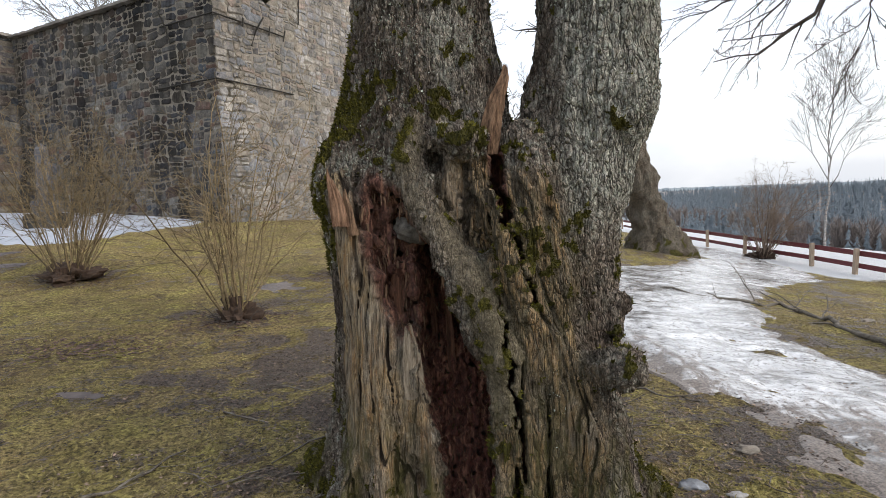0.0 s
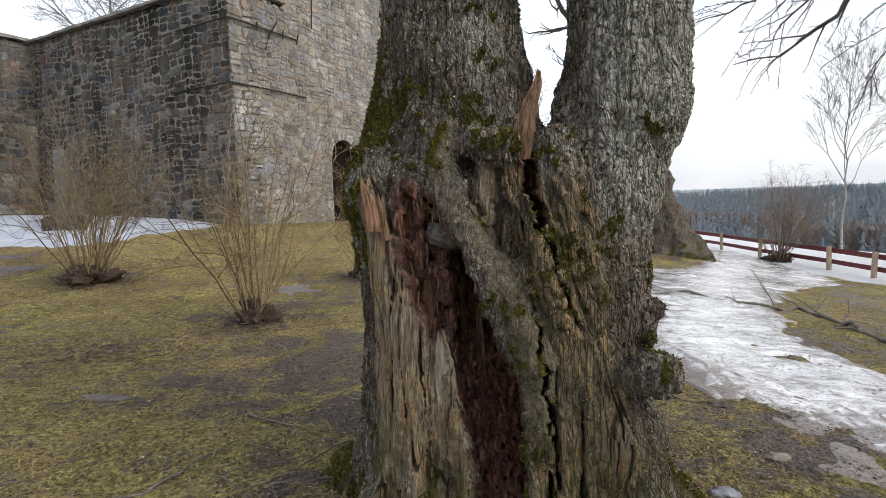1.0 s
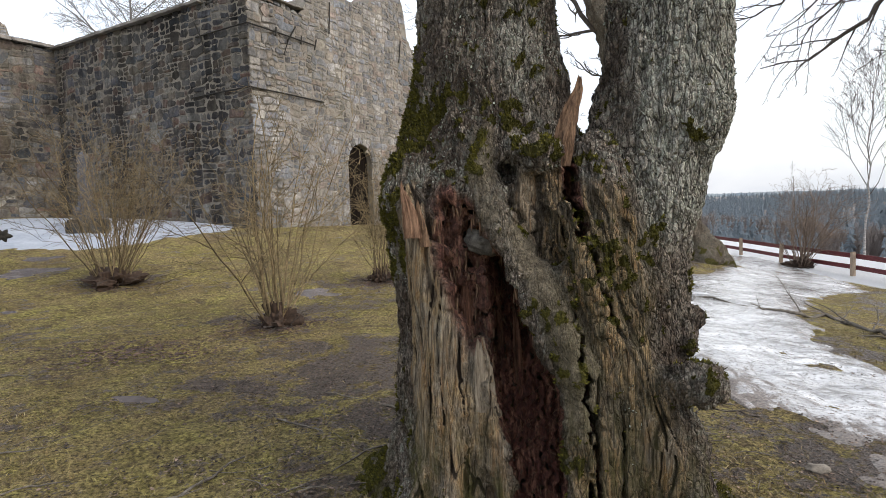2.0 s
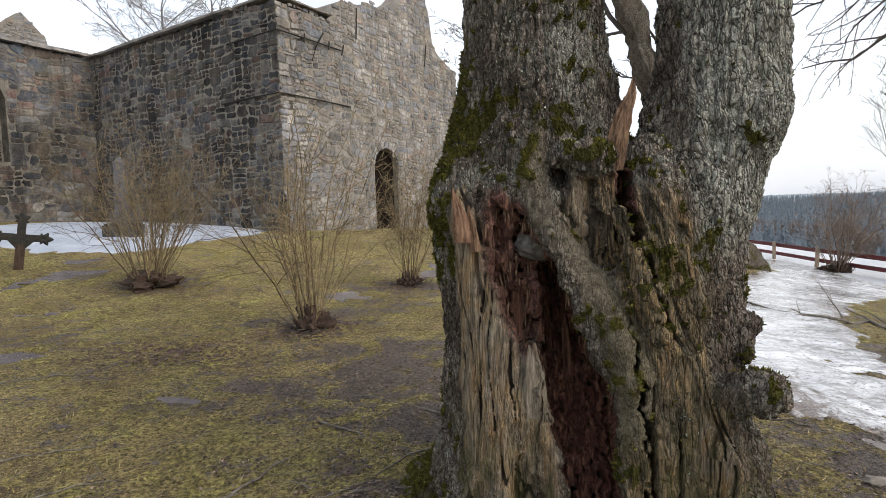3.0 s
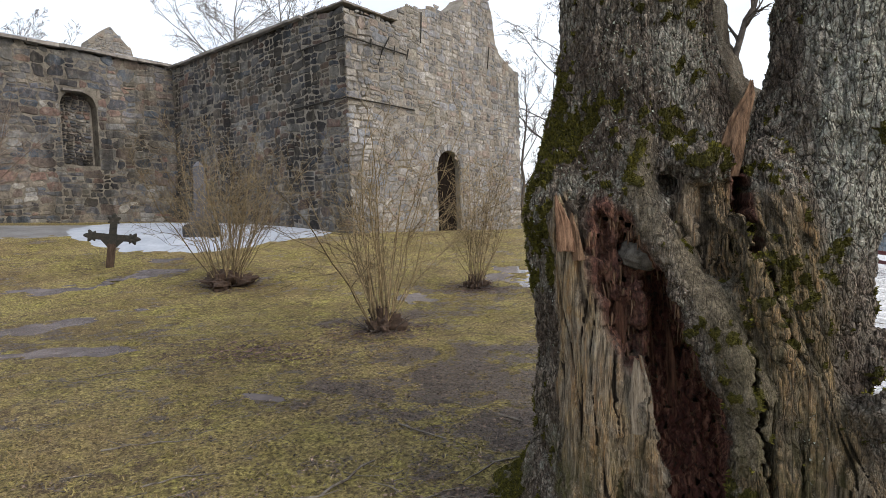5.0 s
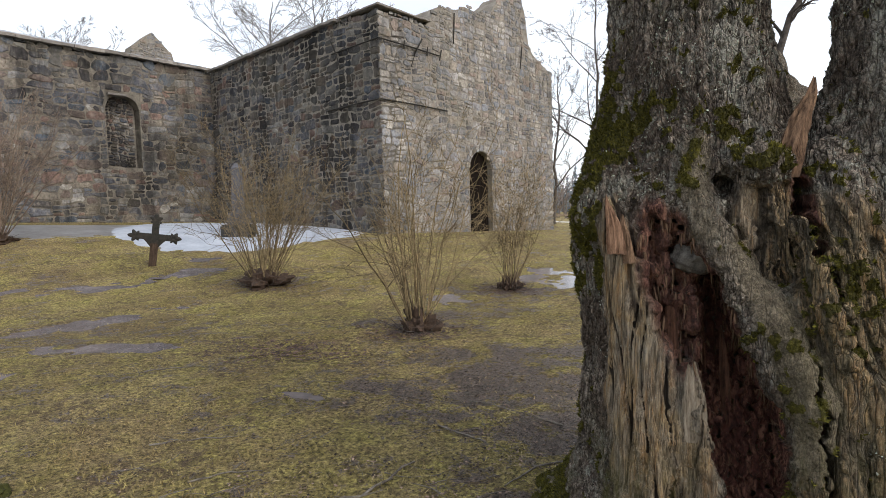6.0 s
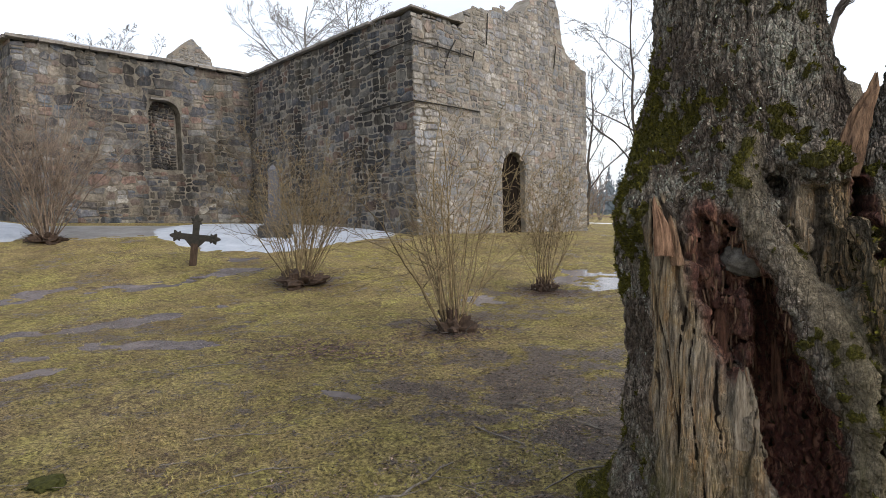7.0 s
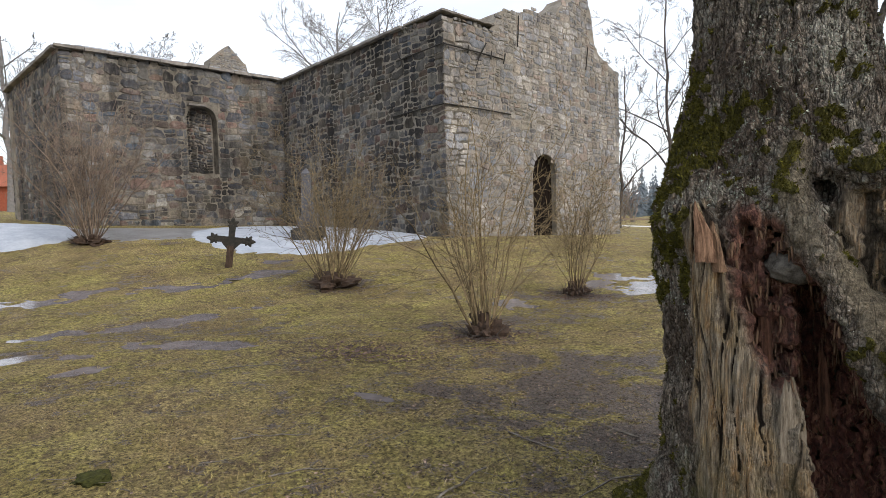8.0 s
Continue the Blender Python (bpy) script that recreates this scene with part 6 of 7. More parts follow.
# ---- neighbouring tree whose boughs hang into view ----
def neighbour():
    th_ = thing("neighbour_tree", pose(8.2, 3.6, float(gz(8.2, 3.6))), "bare tree with long drooping boughs over the icy path", "tree")
    o = np.array([8.2, 3.6, float(gz(8.2, 3.6))])
    trunk = np.array([(0, 0, -0.3), (0.05, 0, 1.5), (-0.1, 0.1, 3.2), (-0.2, 0.2, 5.0), (-0.3, 0.3, 7.5)])
    geo_part("trunk", [tube(trunk, [0.38, 0.3, 0.26, 0.2, 0.1], 12)], M_branch, th_)
    for i, (pts, r) in enumerate((
            ([(8.1, 3.8, 4.8), (6.2, 5.2, 4.7), (4.6, 6.15, 4.05), (4.04, 6.39, 3.58), (3.83, 6.51, 3.30), (3.5, 6.7, 3.08), (3.02, 6.89, 3.01)], 0.055),
            ([(8.1, 3.8, 5.2), (6.0, 5.4, 5.2), (4.4, 6.3, 4.3), (3.68, 6.59, 3.62), (3.45, 6.7, 3.32), (3.28, 6.78, 3.14)], 0.035),
            ([(8.1, 3.9, 5.6), (6.0, 6.0, 5.6), (4.5, 6.9, 4.6), (3.7, 7.14, 3.80), (3.32, 7.32, 3.38)], 0.035),
            ([(8.1, 3.7, 4.4), (5.6, 4.6, 4.6), (4.0, 4.85, 3.9), (3.53, 4.94, 3.06), (3.48, 4.97, 2.74), (3.34, 5.06, 2.45)], 0.022),
            ([(8.0, 3.9, 6.0), (5.6, 7.0, 6.2), (4.4, 8.1, 4.9), (3.9, 8.25, 4.2), (3.5, 8.35, 4.05), (3.1, 8.5, 3.95)], 0.04))):
        rng = random.Random(300 + i)
        p = np.array(pts) - o
        t = np.linspace(0, 1, len(p))
        tt = np.linspace(0, 1, 14)
        line = np.stack([np.interp(tt, t, p[:, a]) for a in range(3)], -1)
        line[1:-1] += np.array([[rng.uniform(-0.03, 0.03) for _ in range(3)] for _ in range(12)])
        geo = []
        spray(rng, line, r * 0.75, 2, geo, 0.14, 9, 0.75, -0.05, 5, 0.45, 0.14, 0.0035, 0.16)
        geo_part("bough", geo, M_branch, th_)


neighbour()

# ---- snow, ice and puddles ----
def blob(name, cx_, cy_, rx_, ry_, ang, seed, mat_, label, category, dome=0.0, lift=0.006, rag=0.35, kind="", rings=14, seg=72, group="", level=False):
    """A flat or domed patch with a ragged outline that follows the ground."""
    a = np.linspace(0, 2 * np.pi, seg, endpoint=False)
    rag_ = 1 + rag * (fbm(np.cos(a) * 1.6 + seed * 3.1, np.sin(a) * 1.6, seed * 0.7, 4, seed) * 1.6)
    vs = [(0.0, 0.0)]
    k = np.linspace(0, 1, rings + 1)[1:]
    r = k[:, None] * rag_[None, :]
    ca, sa_ = math.cos(ang), math.sin(ang)
    ux, uy = np.cos(a)[None, :] * r * rx_, np.sin(a)[None, :] * r * ry_
    X = np.concatenate([[0], ux.ravel()])
    Y = np.concatenate([[0], uy.ravel()])
    K = np.concatenate([[0], np.repeat(k, seg)])
    wx, wy = cx_ + ca * X - sa_ * Y, cy_ + sa_ * X + ca * Y
    edge = 1 - K ** 3
    wz = gz_rough(wx, wy) * 1.0 + lift * (1 - 1.6 * K ** 6) + dome * edge * (0.8 + 0.5 * fbm(wx * 0.9, wy * 0.9, 1.0, 3, seed))
    if level:
        wz = gz(wx, wy) + lift
    v = np.stack([wx, wy, wz], -1)
    f = []
    for j in range(seg):
        j2 = (j + 1) % seg
        for i in range(rings - 1):
            f.append((1 + i * seg + j, 1 + (i + 1) * seg + j, 1 + (i + 1) * seg + j2, 1 + i * seg + j2))
    for j in range(0, seg, 2):
        f.append((0, 1 + j, 1 + (j + 1) % seg, 1 + (j + 2) % seg))
    ob = mesh_part(name, mesh_np(name, v, f), mat_)
    return tagged(ob, label, category, group, kind)


def flat_blob(name, cx_, cy_, rx_, ry_, ang, seed, mat_, label, category, group="", rag=0.45):
    """A level sheet of water."""
    ob = blob(name, cx_, cy_, rx_ * 1.55, ry_ * 1.7, ang, seed, mat_, label, category, 0.0, -0.009, 0.15, group=group, level=True)
    return ob


blob("snow_bank", -13.6, 16.9, 5.9, 4.1, radians(-43), 3, M_snow, "bank of old white snow along the church wall", "snow", 0.16, 0.02, 0.12)
blob("snow_bank", -20.6, 10.3, 3.0, 2.1, radians(160), 5, M_snow, "patch of old snow beside the church corner", "snow", 0.22, 0.02, 0.25)
blob("wet_path", -16.9, 14.3, 6.0, 2.5, radians(58), 6, M_wetpath, "wet icy grey path along the church", "path", 0, 0.012, 0.2, kind="structure")
PG = "puddles on the lawn"
for i, (cx_, cy_, rx_, ry_, an) in enumerate(PUDDLES):
    flat_blob("puddle", cx_, cy_, rx_, ry_, radians(an), 20 + i, M_puddle, "larger bright puddle beyond the shrubs" if rx_ > 1.2 else "shallow puddle of meltwater on the lawn", "puddle", PG)


def ice_sheet():
    """Trodden ice along the path, lumpy, thinning out at its ragged edge."""
    nx_, ny_ = 150, 300
    u = np.linspace(0, 1, nx_)[None, :]
    w = np.linspace(0, 1, ny_)[:, None]
    yy = 1.4 + w * 20.5 + 0 * u
    left = np.interp(yy, [1.4, 3.0, 5.5, 8.0, 11.5, 13.2, 16.0, 22.0], [2.6, 1.75, 1.45, 1.7, 2.3, 4.6, 6.6, 8.0])
    right = np.interp(yy, [1.4, 3.0, 4.5, 6.0, 8.0, 11.0, 13.0, 22.0], [4.2, 3.9, 3.8, 3.7, 4.3, 6.0, 8.4, 9.4])
    xx = left + (right - left) * u
    wave = fbm(xx * 0.7, yy * 0.7, 0.0, 4, 88)
    xx = xx + 0.45 * wave * (np.abs(u - 0.5) * 2)
    edge = np.minimum(np.minimum(u, 1 - u) * 5, np.minimum(w, 1 - w) * 12)
    calm = 1 - 0.93 * ss((yy - 5.0) / 4)
    thick = ss(edge) * 0.035 + 0.05 * calm * fbm(xx * 1.6, yy * 1.6, 0.5, 4, 89) - 0.008
    lump_ = 0.016 * calm * vnoise(xx * 7, yy * 5, 0.2, 90)
    zz = gz_rough(xx, yy) + np.where(ss(edge) > 0.02, thick + lump_, -0.02)
    idx_ = np.arange(nx_ * ny_).reshape(ny_, nx_)
    q = np.stack([idx_[:-1, :-1], idx_[:-1, 1:], idx_[1:, 1:], idx_[1:, :-1]], -1).reshape(-1, 4)
    me = mesh_np("ice_sheet", np.stack([xx, yy, zz], -1).reshape(-1, 3), q)
    layer(me, "dirt", np.clip(0.48 * ss((6.0 - yy) / 3.0) + 0.42 * (1 - ss(edge * 0.6)) + 0.5 * fbm(xx * 1.1, yy * 0.8, 0.0, 3, 91), 0, 1).ravel())
    ob = mesh_part("ice_sheet", me, M_ice)
    tagged(ob, "trodden wet ice with lumps and grit along the path", "ice", kind="structure")


ice_sheet()


# ---- fallen branches and sticks ----
def fallen(name, pts, r0, seed, mat_, label, twigs=6, depth=1, group=""):
    rng = random.Random(seed)
    pts = np.array([(p[0], p[1], float(gz_rough(p[0], p[1])) + r0 * 0.8 + (p[2] if len(p) > 2 else 0)) for p in pts])
    o = pts[0].copy()
    t = np.linspace(0, 1, len(pts))
    n = max(6, len(pts) * 3)
    tt = np.linspace(0, 1, n)
    line = np.stack([np.interp(tt, t, pts[:, a] - o[a]) for a in range(3)], -1)
    line[1:-1] += np.array([[rng.uniform(-1, 1) * r0 * 1.2 for _ in range(3)] for _ in range(n - 2)])
    th_ = thing(name, pose(*o), label, "branch", group)
    geo_part("main_stem", [tube(line, np.linspace(r0, r0 * 0.45, n), 8)], mat_, th_)
    geo = []
    length = np.linalg.norm(pts[-1] - pts[0])
    for c in range(twigs):
        i = rng.randrange(1, n - 1)
        d = line[i] - line[i - 1]
        d = d / np.linalg.norm(d) + np.array([rng.gauss(0, 0.8), rng.gauss(0, 0.8), abs(rng.gauss(0, 0.15))])
        spray(rng, wander(rng, line[i], d, length * rng.uniform(0.06, 0.2), 4, 0.15, -0.02), r0 * 0.4, depth, geo, 0.4, 2, 0.7, 0, 4, 0.3, 0.15, 0.0015)
    if geo:
        geo_part("twig", geo, mat_, th_, kind="stuff")
    return th_


FB = "fallen branches"
fallen("fallen_branch", [(4.72, 6.0), (4.73, 7.0), (4.74, 7.5), (4.85, 8.7), (4.15, 8.2), (3.6, 8.7), (2.92, 9.7)], 0.036, 1, M_stick, "long lichened fallen branch lying across the ice", 14, 2, FB)
fallen("fallen_branch", [(2.85, 7.92), (2.5, 7.75), (2.14, 7.62)], 0.018, 2, M_stick, "thin fallen branch on the ice", 3, 1, FB)
fallen("fallen_branch", [(3.31, 5.92), (2.97, 6.09)], 0.010, 3, M_stick, "thin dark twig on the ice", 4, 1, FB)
fallen("fallen_branch", [(1.2, 4.35), (1.5, 4.05), (1.75, 3.9)], 0.011, 4, M_stick, "thin stick at the edge of the ice", 2, 1, FB)
fallen("fallen_branch", [(-2.05, 2.35), (-1.83, 2.65), (-1.69, 3.17)], 0.013, 5, M_stick, "straight lichened stick on the wet grass", 3, 1, FB)
fallen("fallen_branch", [(-1.71, 3.73), (-1.45, 3.62), (-1.3, 3.51)], 0.008, 6, M_stick, "short pale stick on leaf litter", 2, 1, FB)
fallen("fallen_branch", [(-0.80, 3.89), (-1.2, 4.15), (-1.6, 4.3)], 0.009, 7, M_stick, "thin stick on leaf litter", 3, 1, FB)
fallen("fallen_branch", [(-0.61, 3.47), (-0.9, 3.2), (-1.05, 2.95)], 0.008, 8, M_stick, "thin stick beside the old tree", 2, 1, FB)
fallen("fallen_branch", [(-1.0, 2.45), (-0.75, 2.55), (-0.62, 2.6)], 0.012, 9, M_stick, "lichened stick beside the old tree", 3, 1, FB)
fallen("fallen_branch", [(-3.6, 2.9), (-3.3, 3.1), (-3.05, 3.15)], 0.008, 10, M_stick, "thin stick on the lawn", 2, 1, FB)
fallen("fallen_branch", [(-5.2, 4.4), (-4.9, 4.65), (-4.55, 4.7)], 0.008, 11, M_stick, "thin stick on the lawn", 2, 1, FB)
fallen("fallen_branch", [(-2.9, 2.5), (-2.75, 2.7), (-2.55, 2.75)], 0.007, 12, M_stick, "thin stick on the lawn", 2, 1, FB)

for i, (sx_, sy_, sr) in enumerate(((1.72, 3.13, 0.05), (1.26, 2.74, 0.055), (1.45, 2.66, 0.035), (5.6, 7.9, 0.07))):
    bm = lump("stone", sr, i + 2.0, (1.3, 0.9, 0.42), 0.45, 3)
    ob = part("field_stone", bm, M_stone, None, smooth=True)
    ob.location = (sx_, sy_, float(gz_rough(sx_, sy_)) + sr * 0.1)
    tagged(ob, "small grey stone half sunk in the mud", "stone", "field stones")
bm = lump("moss_clump", 0.09, 9.0, (1.4, 1.0, 0.45), 0.4, 3)
ob = part("moss_clump", bm, simple("dark wet moss", (0.010, 0.012, 0.004), (0.060, 0.060, 0.016), 40, 0.9, 0.1, bstr=0.8, obj=False), None)
ob.location = (-3.97, 2.09, float(gz_rough(-3.97, 2.09)))
tagged(ob, "dark green moss clump on the lawn", "moss")

# ---- grass, leaves and litter: stuff ----
def scatter(n, seed, fn):
    r = np.random.RandomState(seed)
    X, Y = fn(r, n)
    return r, X, Y, gz_rough(X, Y)


def fan_xy(r, n, near=0.9, far=12.0):
    """Points on the lawn, thinning out with distance from the path."""
    d = near + (far - near) * r.rand(n) ** 1.7
    a = np.radians(r.uniform(-95, 75, n))
    return d * np.sin(a) - 0.2, d * np.cos(a)


def lawn_mask(X, Y):
    lo = np.interp(Y, [1.4, 3.0, 5.5, 8.0, 11.5, 13.2, 16.0], [2.6, 1.75, 1.45, 1.7, 2.3, 4.6, 6.6])
    hi = np.interp(Y, [1.4, 3.0, 4.5, 6.0, 8.0, 11.0, 13.0], [4.2, 3.9, 3.8, 3.7, 4.3, 6.0, 8.4])
    return ~((X > lo + 0.1) & (X < hi - 0.1)) & (np.hypot((X - 0.12) / 0.8, (Y - TREE_CY) / 0.7) > 1)


def blades(n, seed, size, mat_, name, label, lo, hi, flat, width=0.05):
    r, X, Y, Z = scatter(n, seed, fan_xy)
    mm = mudness(X, Y) + r.normal(0, 0.12, n)
    k = lawn_mask(X, Y) & (mm > lo) & (mm < hi) & ~in_puddle(X, Y, 0.55) & (0.7 * fbm(X * 6, Y * 6, 0.0, 3, seed + 30) + 0.7 * fbm(X * 1.7, Y * 1.7, 0.0, 3, seed + 40) + r.normal(0, 0.10, n) > 0.05)
    X, Y, Z = X[k], Y[k], Z[k]
    m = len(X)
    L = size * r.uniform(0.5, 1.5, m)
    a = r.uniform(0, 2 * np.pi, m)
    el = np.abs(r.normal(flat, 0.3, m))
    d = np.stack([np.cos(a) * np.cos(el), np.sin(a) * np.cos(el), np.sin(el)], -1)
    s = np.stack([-np.sin(a), np.cos(a), 0 * a], -1)
    p = np.stack([X, Y, Z - 0.002], -1)
    Lc = L[:, None]
    wv = Lc * width + 0.0008
    v = np.stack([p - s * wv, p + s * wv, p + d * Lc * 0.6 + s * wv * 0.8, p + d * Lc * 0.6 - s * wv * 0.8, p + d * Lc * np.array([1, 1, 0.75]) + s * wv * 0.2, p + d * Lc * np.array([1, 1, 0.75]) - s * wv * 0.2], 1).reshape(-1, 3)
    b_ = np.arange(m)[:, None] * 6
    f = np.concatenate([b_ + np.array([[0, 1, 2, 3]]), b_ + np.array([[3, 2, 4, 5]])])
    ob = mesh_part(name, mesh_np(name, v, f), mat_)
    tagged(ob, label, "grass", kind="stuff")


blades(200000, 1, 0.032, M_blade, "grass", "short mossy yellow-green winter grass", -2, 0.30, 0.75)
blades(110000, 2, 0.045, M_straw, "straw", "matted dead straw-coloured grass", -0.2, 1.2, 0.18, 0.03)


def leaves(n, seed, fn, size, name, label, lo, mat_=M_leaf):
    r, X, Y, Z = scatter(n, seed, fn)
    k = (mudness(X, Y) + r.normal(0, 0.15, n) > lo) & (np.hypot((X - 0.12) / 0.8, (Y - TREE_CY) / 0.7) > 1)
    X, Y, Z = X[k], Y[k], Z[k]
    m = len(X)
    a = r.uniform(0, 2 * np.pi, m)
    L = size * r.uniform(0.5, 1.4, m)
    ca, sa_ = np.cos(a), np.sin(a)
    tl = r.normal(0, 0.25, (m, 4))
    out = []
    for i, (u, w) in enumerate(((-0.5, 0.0), (0.0, -0.33), (0.55, 0.0), (0.0, 0.33))):
        out.append(np.stack([X + L * (u * ca - w * sa_), Y + L * (u * sa_ + w * ca), Z + 0.006 + np.abs(tl[:, i]) * L * 0.5], -1))
    v = np.stack(out, 1).reshape(-1, 3)
    ob = mesh_part(name, mesh_np(name, v, np.arange(len(v)).reshape(-1, 4), False), mat_)
    tagged(ob, label, "leaves", kind="stuff")


leaves(110000, 5, lambda r, n: fan_xy(r, n, 1.0, 11), 0.022, "leaf_litter", "dark rotting leaf litter on mud", 0.27, M_litter)
leaves(1000, 6, lambda r, n: (-4.1 + r.normal(0, 0.6, n), 5.5 + r.normal(0, 0.28, n)), 0.042, "fallen_leaves", "drift of wet reddish-brown leaves", -2)
for i, (bx_, by_, br_) in enumerate(BUSHES):
    leaves(900, 7 + i, lambda r, n: (bx_ + r.normal(0, br_ * 0.45, n), by_ + r.normal(0, br_ * 0.4, n)), 0.045, "leaf_litter", "dark leaf litter under a shrub", -2)
geo = []
rg = random.Random(77)
r = np.random.RandomState(78)
X, Y = fan_xy(r, 4600, 1.2, 10)
mm = mudness(X, Y)
for X_, Y_, Z_, m_ in zip(X, Y, gz_rough(X, Y), mm):
    if m_ < 0.1 or not lawn_mask(np.array(X_), np.array(Y_)):
        continue
    a = rg.uniform(0, 6.28)
    geo.append(tube(wander(rg, (X_, Y_, Z_ + 0.006), (math.cos(a), math.sin(a), 0.02), rg.uniform(0.05, 0.28), 3, 0.15), np.array([1, 0.9, 0.8, 0.5]) * rg.uniform(0.0015, 0.0042), 4))
tagged(geo_part("twigs", geo, M_stick, None, kind="stuff"), "small grey twigs scattered over the lawn", "twigs")

# ---- river, far shore, woods ----
wv = [(40, -400, -15.35), (91, -400, -15.35), (91, 1500, -15.35), (40, 1500, -15.35)]
tagged(mesh_part("river", mesh_np("river", wv, [(0, 1, 2, 3)], False), M_river), "slate grey river with icy margins in the valley", "river", kind="structure")


def far_stand(r):
    """A place in the far wood, which stands in clumps with clearings between."""
    while True:
        y_ = 60 + 840 * r.rand()
        x_ = 104 + 400 * r.rand() ** 1.7 + 0.03 * y_
        if vnoise(math.atan2(x_, y_) * 26, x_ * 0.012, 0.0, 33) > -0.95 + 0.4 * r.rand():
            return x_, y_


def wood_far(name, n, seed, fn, hmin, hmax, mat_, label, sprays=60):
    """Far spruces, each a cone of many small drooping sprays."""
    r = np.random.RandomState(seed)
    at = np.array([fn(r) for _ in range(n)])
    h_ = r.uniform(hmin, hmax, n)
    z_ = gz(at[:, 0], at[:, 1])
    t = 1 - np.sqrt(r.rand(n, sprays)) * 0.96
    R = (0.16 * h_[:, None] * (1 - t) + 0.12) * r.uniform(0.7, 1.15, (n, sprays))
    a = r.uniform(0, 2 * np.pi, (n, sprays))
    zz = z_[:, None] + h_[:, None] * (0.06 + 0.90 * t)
    d = np.stack([np.cos(a), np.sin(a)], -1)
    s = np.stack([-np.sin(a), np.cos(a)], -1)
    w = (0.30 * R + 0.18)[..., None]
    c = at[:, None, :]
    tip = np.concatenate([c + d * R[..., None], (zz - 0.22 * R)[..., None]], -1)
    top = np.concatenate([c + d * 0.02, (zz + 0.55 * R + 0.35)[..., None]], -1)
    p1 = np.concatenate([c + d * R[..., None] * 0.55 + s * w, (zz - 0.18 * R)[..., None]], -1)
    p2 = np.concatenate([c + d * R[..., None] * 0.55 - s * w, (zz - 0.18 * R)[..., None]], -1)
    v = np.stack([top, p1, tip, p2], 2).reshape(-1, 3)
    tagged(mesh_part(name, mesh_np(name, v, np.arange(len(v)).reshape(-1, 4), False), mat_), label, "woods", kind="stuff")


wood_far("far_spruce_wood", 3200, 3, far_stand, 9, 17, M_conifer_hazed, "spruce wood on the far river bank, coloured with haze")
wood_far("far_spruce_wood", 420, 4, lambda r: (r.uniform(-90, 95), r.uniform(125, 240)), 8, 15, M_conifer_hazed, "spruce wood beyond the fields, coloured with haze")
wood_far("far_spruce_wood", 500, 14, lambda r: (r.uniform(300, 700), r.uniform(200, 1500)), 9, 14, M_conifer_hazed, "wooded ridge on the horizon")


def ridge():
    """The next ridge, two kilometres off in the damp air: a glowing strip, haze in its colour."""
    a = np.radians(np.linspace(8, 75, 700))
    el = np.radians(0.10 + 0.42 * fbm(np.degrees(a) * 0.11, 0.0, 0.0, 3, 17) + 0.10 * np.abs(vnoise(np.degrees(a) * 5.0, 0.3, 0.0, 18)))
    far = 1900.0
    lo = np.stack([far * np.sin(a), far * np.cos(a), 0 * a - 120], -1)
    hi = np.stack([far * np.sin(a), far * np.cos(a), 1.6 + far * np.tan(el)], -1)
    n = len(a)
    i = np.arange(n - 1)
    m = bpy.data.materials.new("self-lit hazy distance")
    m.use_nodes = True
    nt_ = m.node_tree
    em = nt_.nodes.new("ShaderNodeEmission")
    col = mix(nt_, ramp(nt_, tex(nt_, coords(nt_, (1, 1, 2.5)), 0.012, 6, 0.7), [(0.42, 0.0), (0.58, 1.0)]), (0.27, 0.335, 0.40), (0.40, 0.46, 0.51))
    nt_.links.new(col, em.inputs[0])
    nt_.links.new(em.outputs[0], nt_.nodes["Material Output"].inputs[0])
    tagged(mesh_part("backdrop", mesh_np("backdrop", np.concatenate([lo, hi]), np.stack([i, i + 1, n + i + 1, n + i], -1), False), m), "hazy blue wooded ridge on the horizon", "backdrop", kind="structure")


ridge()


def leafless_far(name, n, seed, fn, hmin, hmax, mat_, label, twigs=130):
    """Far bare trees: each a trunk and an open crown of upswept twigs."""
    r = np.random.RandomState(seed)
    at = np.array([fn(r) for _ in range(n)])
    h_ = r.uniform(hmin, hmax, (n, 1))
    z_ = gz(at[:, 0], at[:, 1])[:, None]
    t = r.rand(n, twigs) ** 0.8
    R = 0.30 * h_ * np.sqrt(np.clip(t * (1.08 - t), 0, 1)) * r.uniform(0.2, 1.2, (n, twigs))
    a = r.uniform(0, 2 * np.pi, (n, twigs))
    c = np.stack([at[:, :1] + np.cos(a) * R, at[:, 1:] + np.sin(a) * R, z_ + h_ * (0.12 + 0.8 * t)], -1)
    L = (h_ * r.uniform(0.08, 0.2, (n, twigs)))[..., None]
    d = np.stack([np.cos(a) * 0.6, np.sin(a) * 0.6, r.uniform(0.5, 1.2, (n, twigs))], -1) * L
    s = np.stack([-np.sin(a), np.cos(a), 0 * a], -1) * 0.07
    v = np.stack([c - d - s, c - d + s, c + d + s * 0.3, c + d - s * 0.3], 2).reshape(-1, 3)
    tagged(mesh_part(name, mesh_np(name, v, np.arange(len(v)).reshape(-1, 4), False), mat_), label, "woods", kind="stuff")


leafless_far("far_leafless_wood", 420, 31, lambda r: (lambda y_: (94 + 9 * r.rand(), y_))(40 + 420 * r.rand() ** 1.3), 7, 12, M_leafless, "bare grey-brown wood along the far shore")


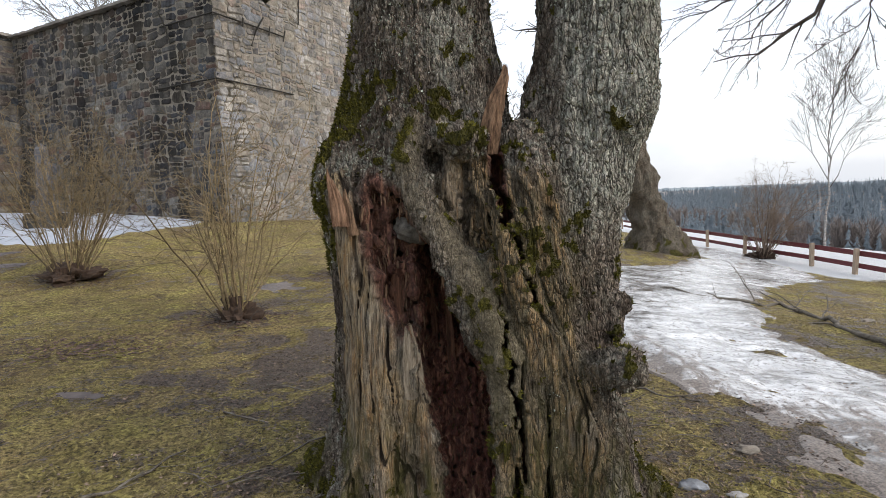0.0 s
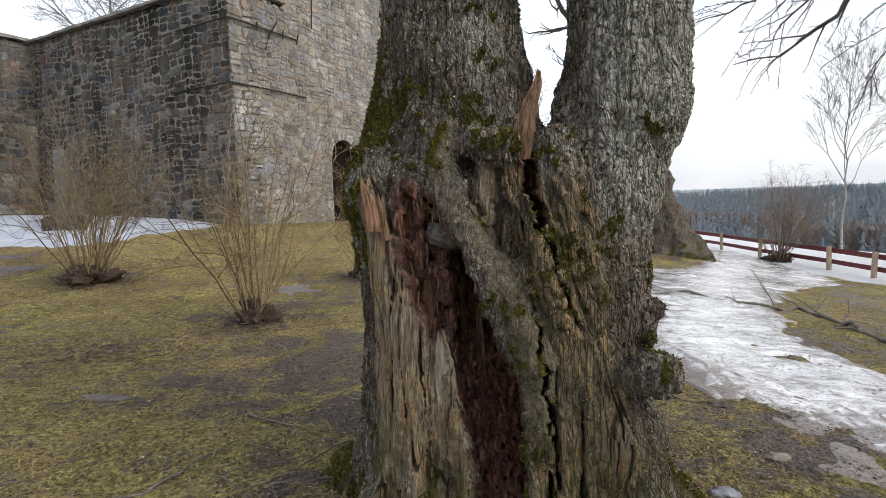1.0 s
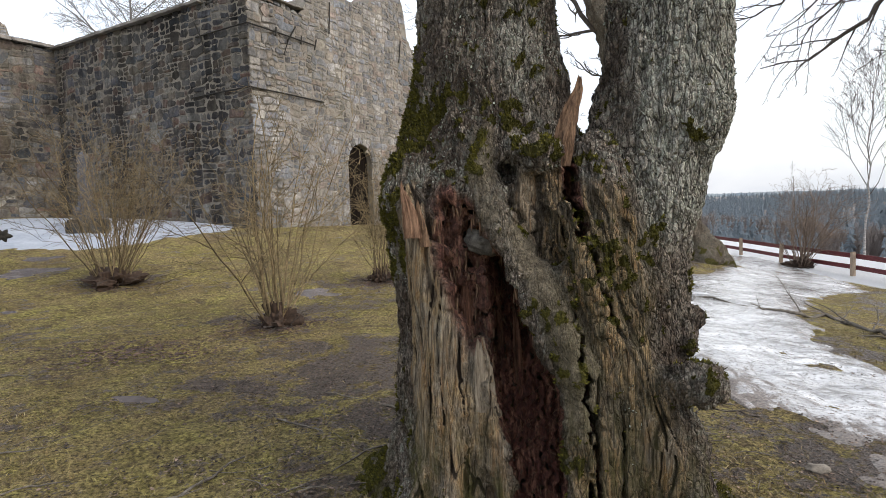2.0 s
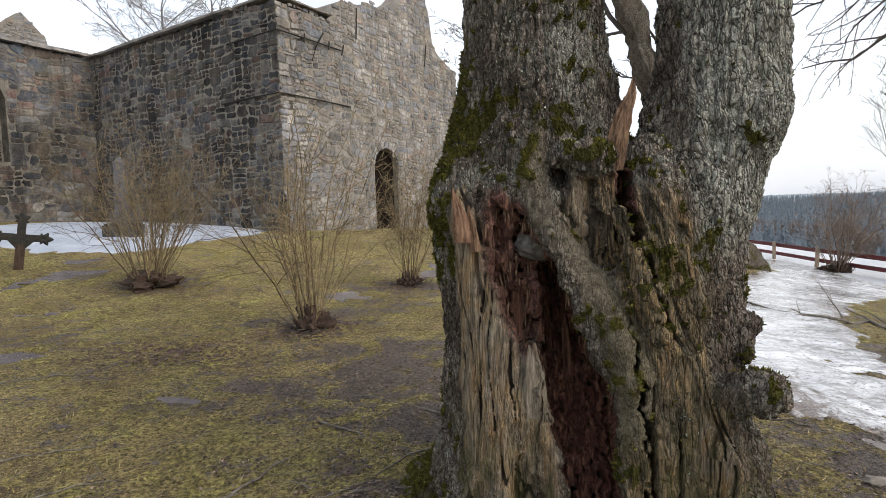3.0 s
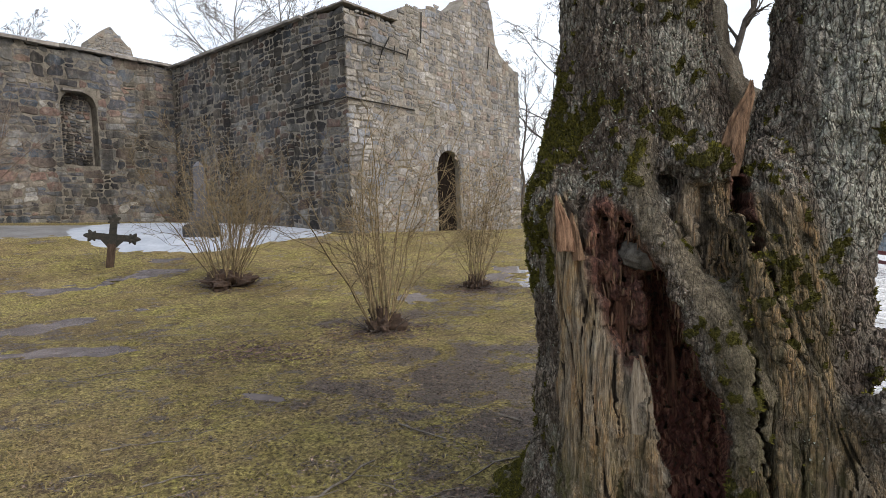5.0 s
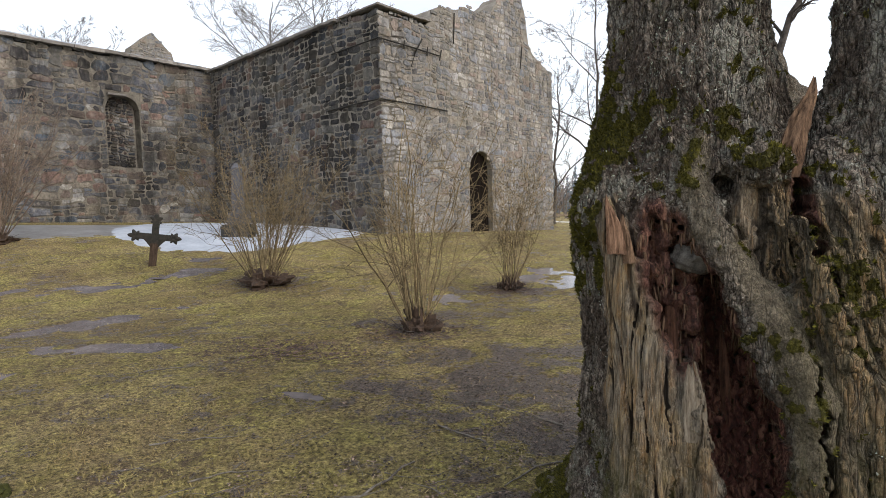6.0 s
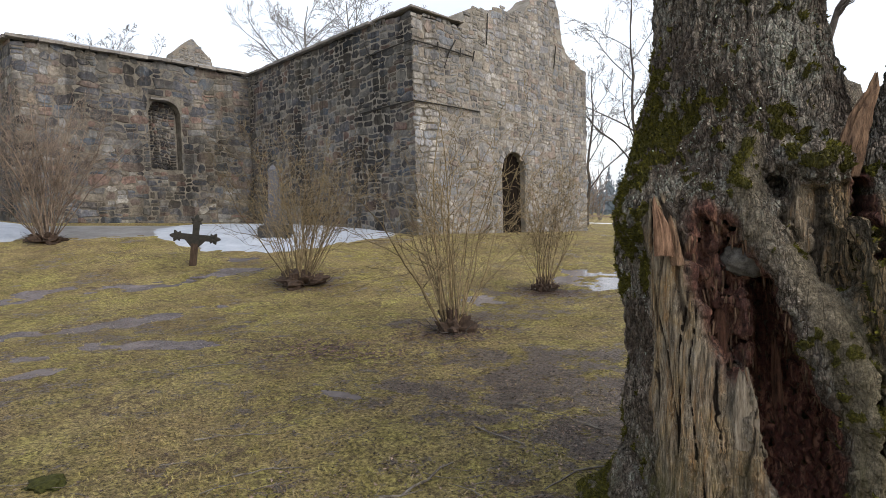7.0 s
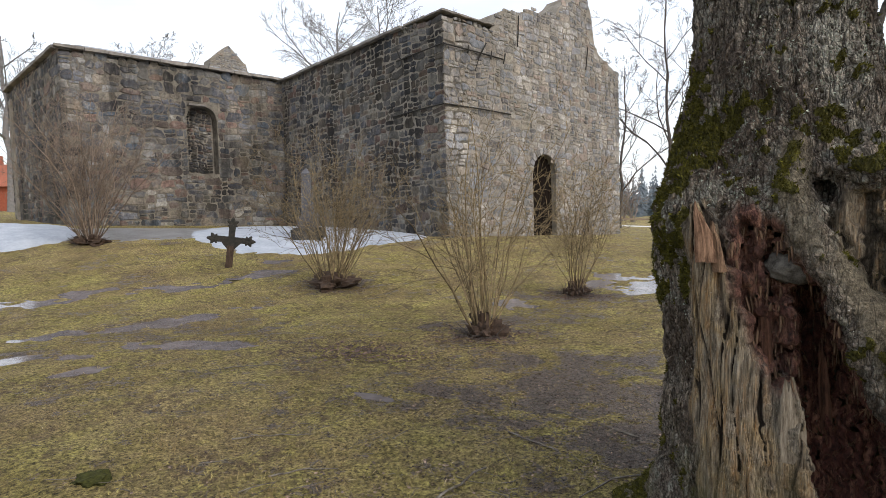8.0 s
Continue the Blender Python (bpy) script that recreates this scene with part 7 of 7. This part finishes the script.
def thicket(name, n, seed, fn, hmin, hmax, mat_, label, twig=0.03):
    rng = random.Random(seed)
    geo = []
    for _ in range(n):
        x_, y_ = fn(rng)
        z_ = float(gz(x_, y_))
        h_ = rng.uniform(hmin, hmax)
        for s in range(4):
            a = rng.uniform(0, 6.28)
            spray(rng, wander(rng, (x_ + rng.uniform(-0.6, 0.6), y_ + rng.uniform(-0.6, 0.6), z_), (math.cos(a) * 0.35, math.sin(a) * 0.35, 1), h_, 4, 0.1, 0.02), twig * 1.6, 2, geo, 0.5, 4, 0.7, 0.04, 3, 0.2, 0.12, twig * 0.5)
    v, f = join_geo(geo)
    tagged(mesh_part(name, mesh_np(name, v, f, False), mat_), label, "thicket", kind="stuff")


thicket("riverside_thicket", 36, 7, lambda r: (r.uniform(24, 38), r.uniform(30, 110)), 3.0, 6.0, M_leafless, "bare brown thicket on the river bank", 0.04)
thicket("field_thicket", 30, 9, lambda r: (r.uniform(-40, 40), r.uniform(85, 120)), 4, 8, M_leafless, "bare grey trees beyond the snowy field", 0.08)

# far field fence and the red house beyond the church
ffence = thing("field_fence", None, "pale low wooden fence along the snowy field", "fence")
for i in range(11):
    x_ = -22 + i * 2.4
    ob = part("post", box_bm(0, 0, 0.4, 0.12, 0.12, 1.0, 0.0), M_post, ffence)
    ob.location = (x_, 44.5, float(gz(x_, 44.5)))
ob = part("rail", box_bm(0, 0, 0, 24.4, 0.05, 0.14, 0.0), M_post, ffence)
ob.matrix_basis = pose(-10.0, 44.42, (float(gz(-22, 44.5)) + float(gz(2, 44.5))) / 2 + 0.7, 0, math.degrees(math.atan2(float(gz(-22, 44.5) - gz(2, 44.5)), 24.0)), 0)

house = thing("red_house", pose(-63.5, 31.5, float(gz(-63.5, 31.5)), 0, 0, 25), "low red house with a red tiled roof and a chimney", "house")
part("wall", box_bm(0, 0, 1.1, 9, 6, 2.4, 0.0), M_redwall, house)
bm = bmesh.new()
vs = [bm.verts.new(p) for p in ((-4.9, -3.5, 2.2), (4.9, -3.5, 2.2), (4.9, 3.5, 2.2), (-4.9, 3.5, 2.2), (-4.9, 0, 4.6), (4.9, 0, 4.6))]
for fi in ((0, 1, 5, 4), (2, 3, 4, 5), (1, 2, 5), (3, 0, 4), (3, 2, 1, 0)):
    bm.faces.new([vs[k] for k in fi])
roof = part("roof", bm, M_brick, house, "red tiled gable roof")
part("chimney", box_bm(1.2, 0.3, 4.9, 0.7, 0.7, 1.2, 0.02), M_brick, roof)

# ---- stones of the walls, last ----
for ob, rects, seed, single in STONES:
    kept, rest = [], []
    for i, r in enumerate(rects):
        a, b = (r[0] + r[2]) / 2, (r[1] + r[3]) / 2
        if single and single[0] < a < single[1] and single[2] < b < single[3] and len(kept) < 300:
            kept.append((i, r))
        else:
            rest.append((i, r))
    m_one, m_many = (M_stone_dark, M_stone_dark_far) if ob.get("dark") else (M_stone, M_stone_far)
    geo = {i: stone_geo(r, seed * 7919 + i) for i, r in kept + rest}
    order = list(geo)
    flat = np.array([geo[i][0] for i in order], float)
    bent = bend_courses(flat.reshape(-1, 3), ob["length"], ob.get("gap_left", -9.0), ob.get("gap_right", -9.0), seed).reshape(flat.shape)
    bent = dict(zip(order, bent))
    for i, r in kept:
        mesh_part("stone", mesh_np("stone", bent[i], geo[i][1], False), m_one, ob)
    if rest:
        v, f = join_geo([(bent[i], geo[i][1]) for i, r in rest])
        tagged(mesh_part("rubble_infill", mesh_np("rubble_infill", v, f, False), m_many, ob), kind="stuff")
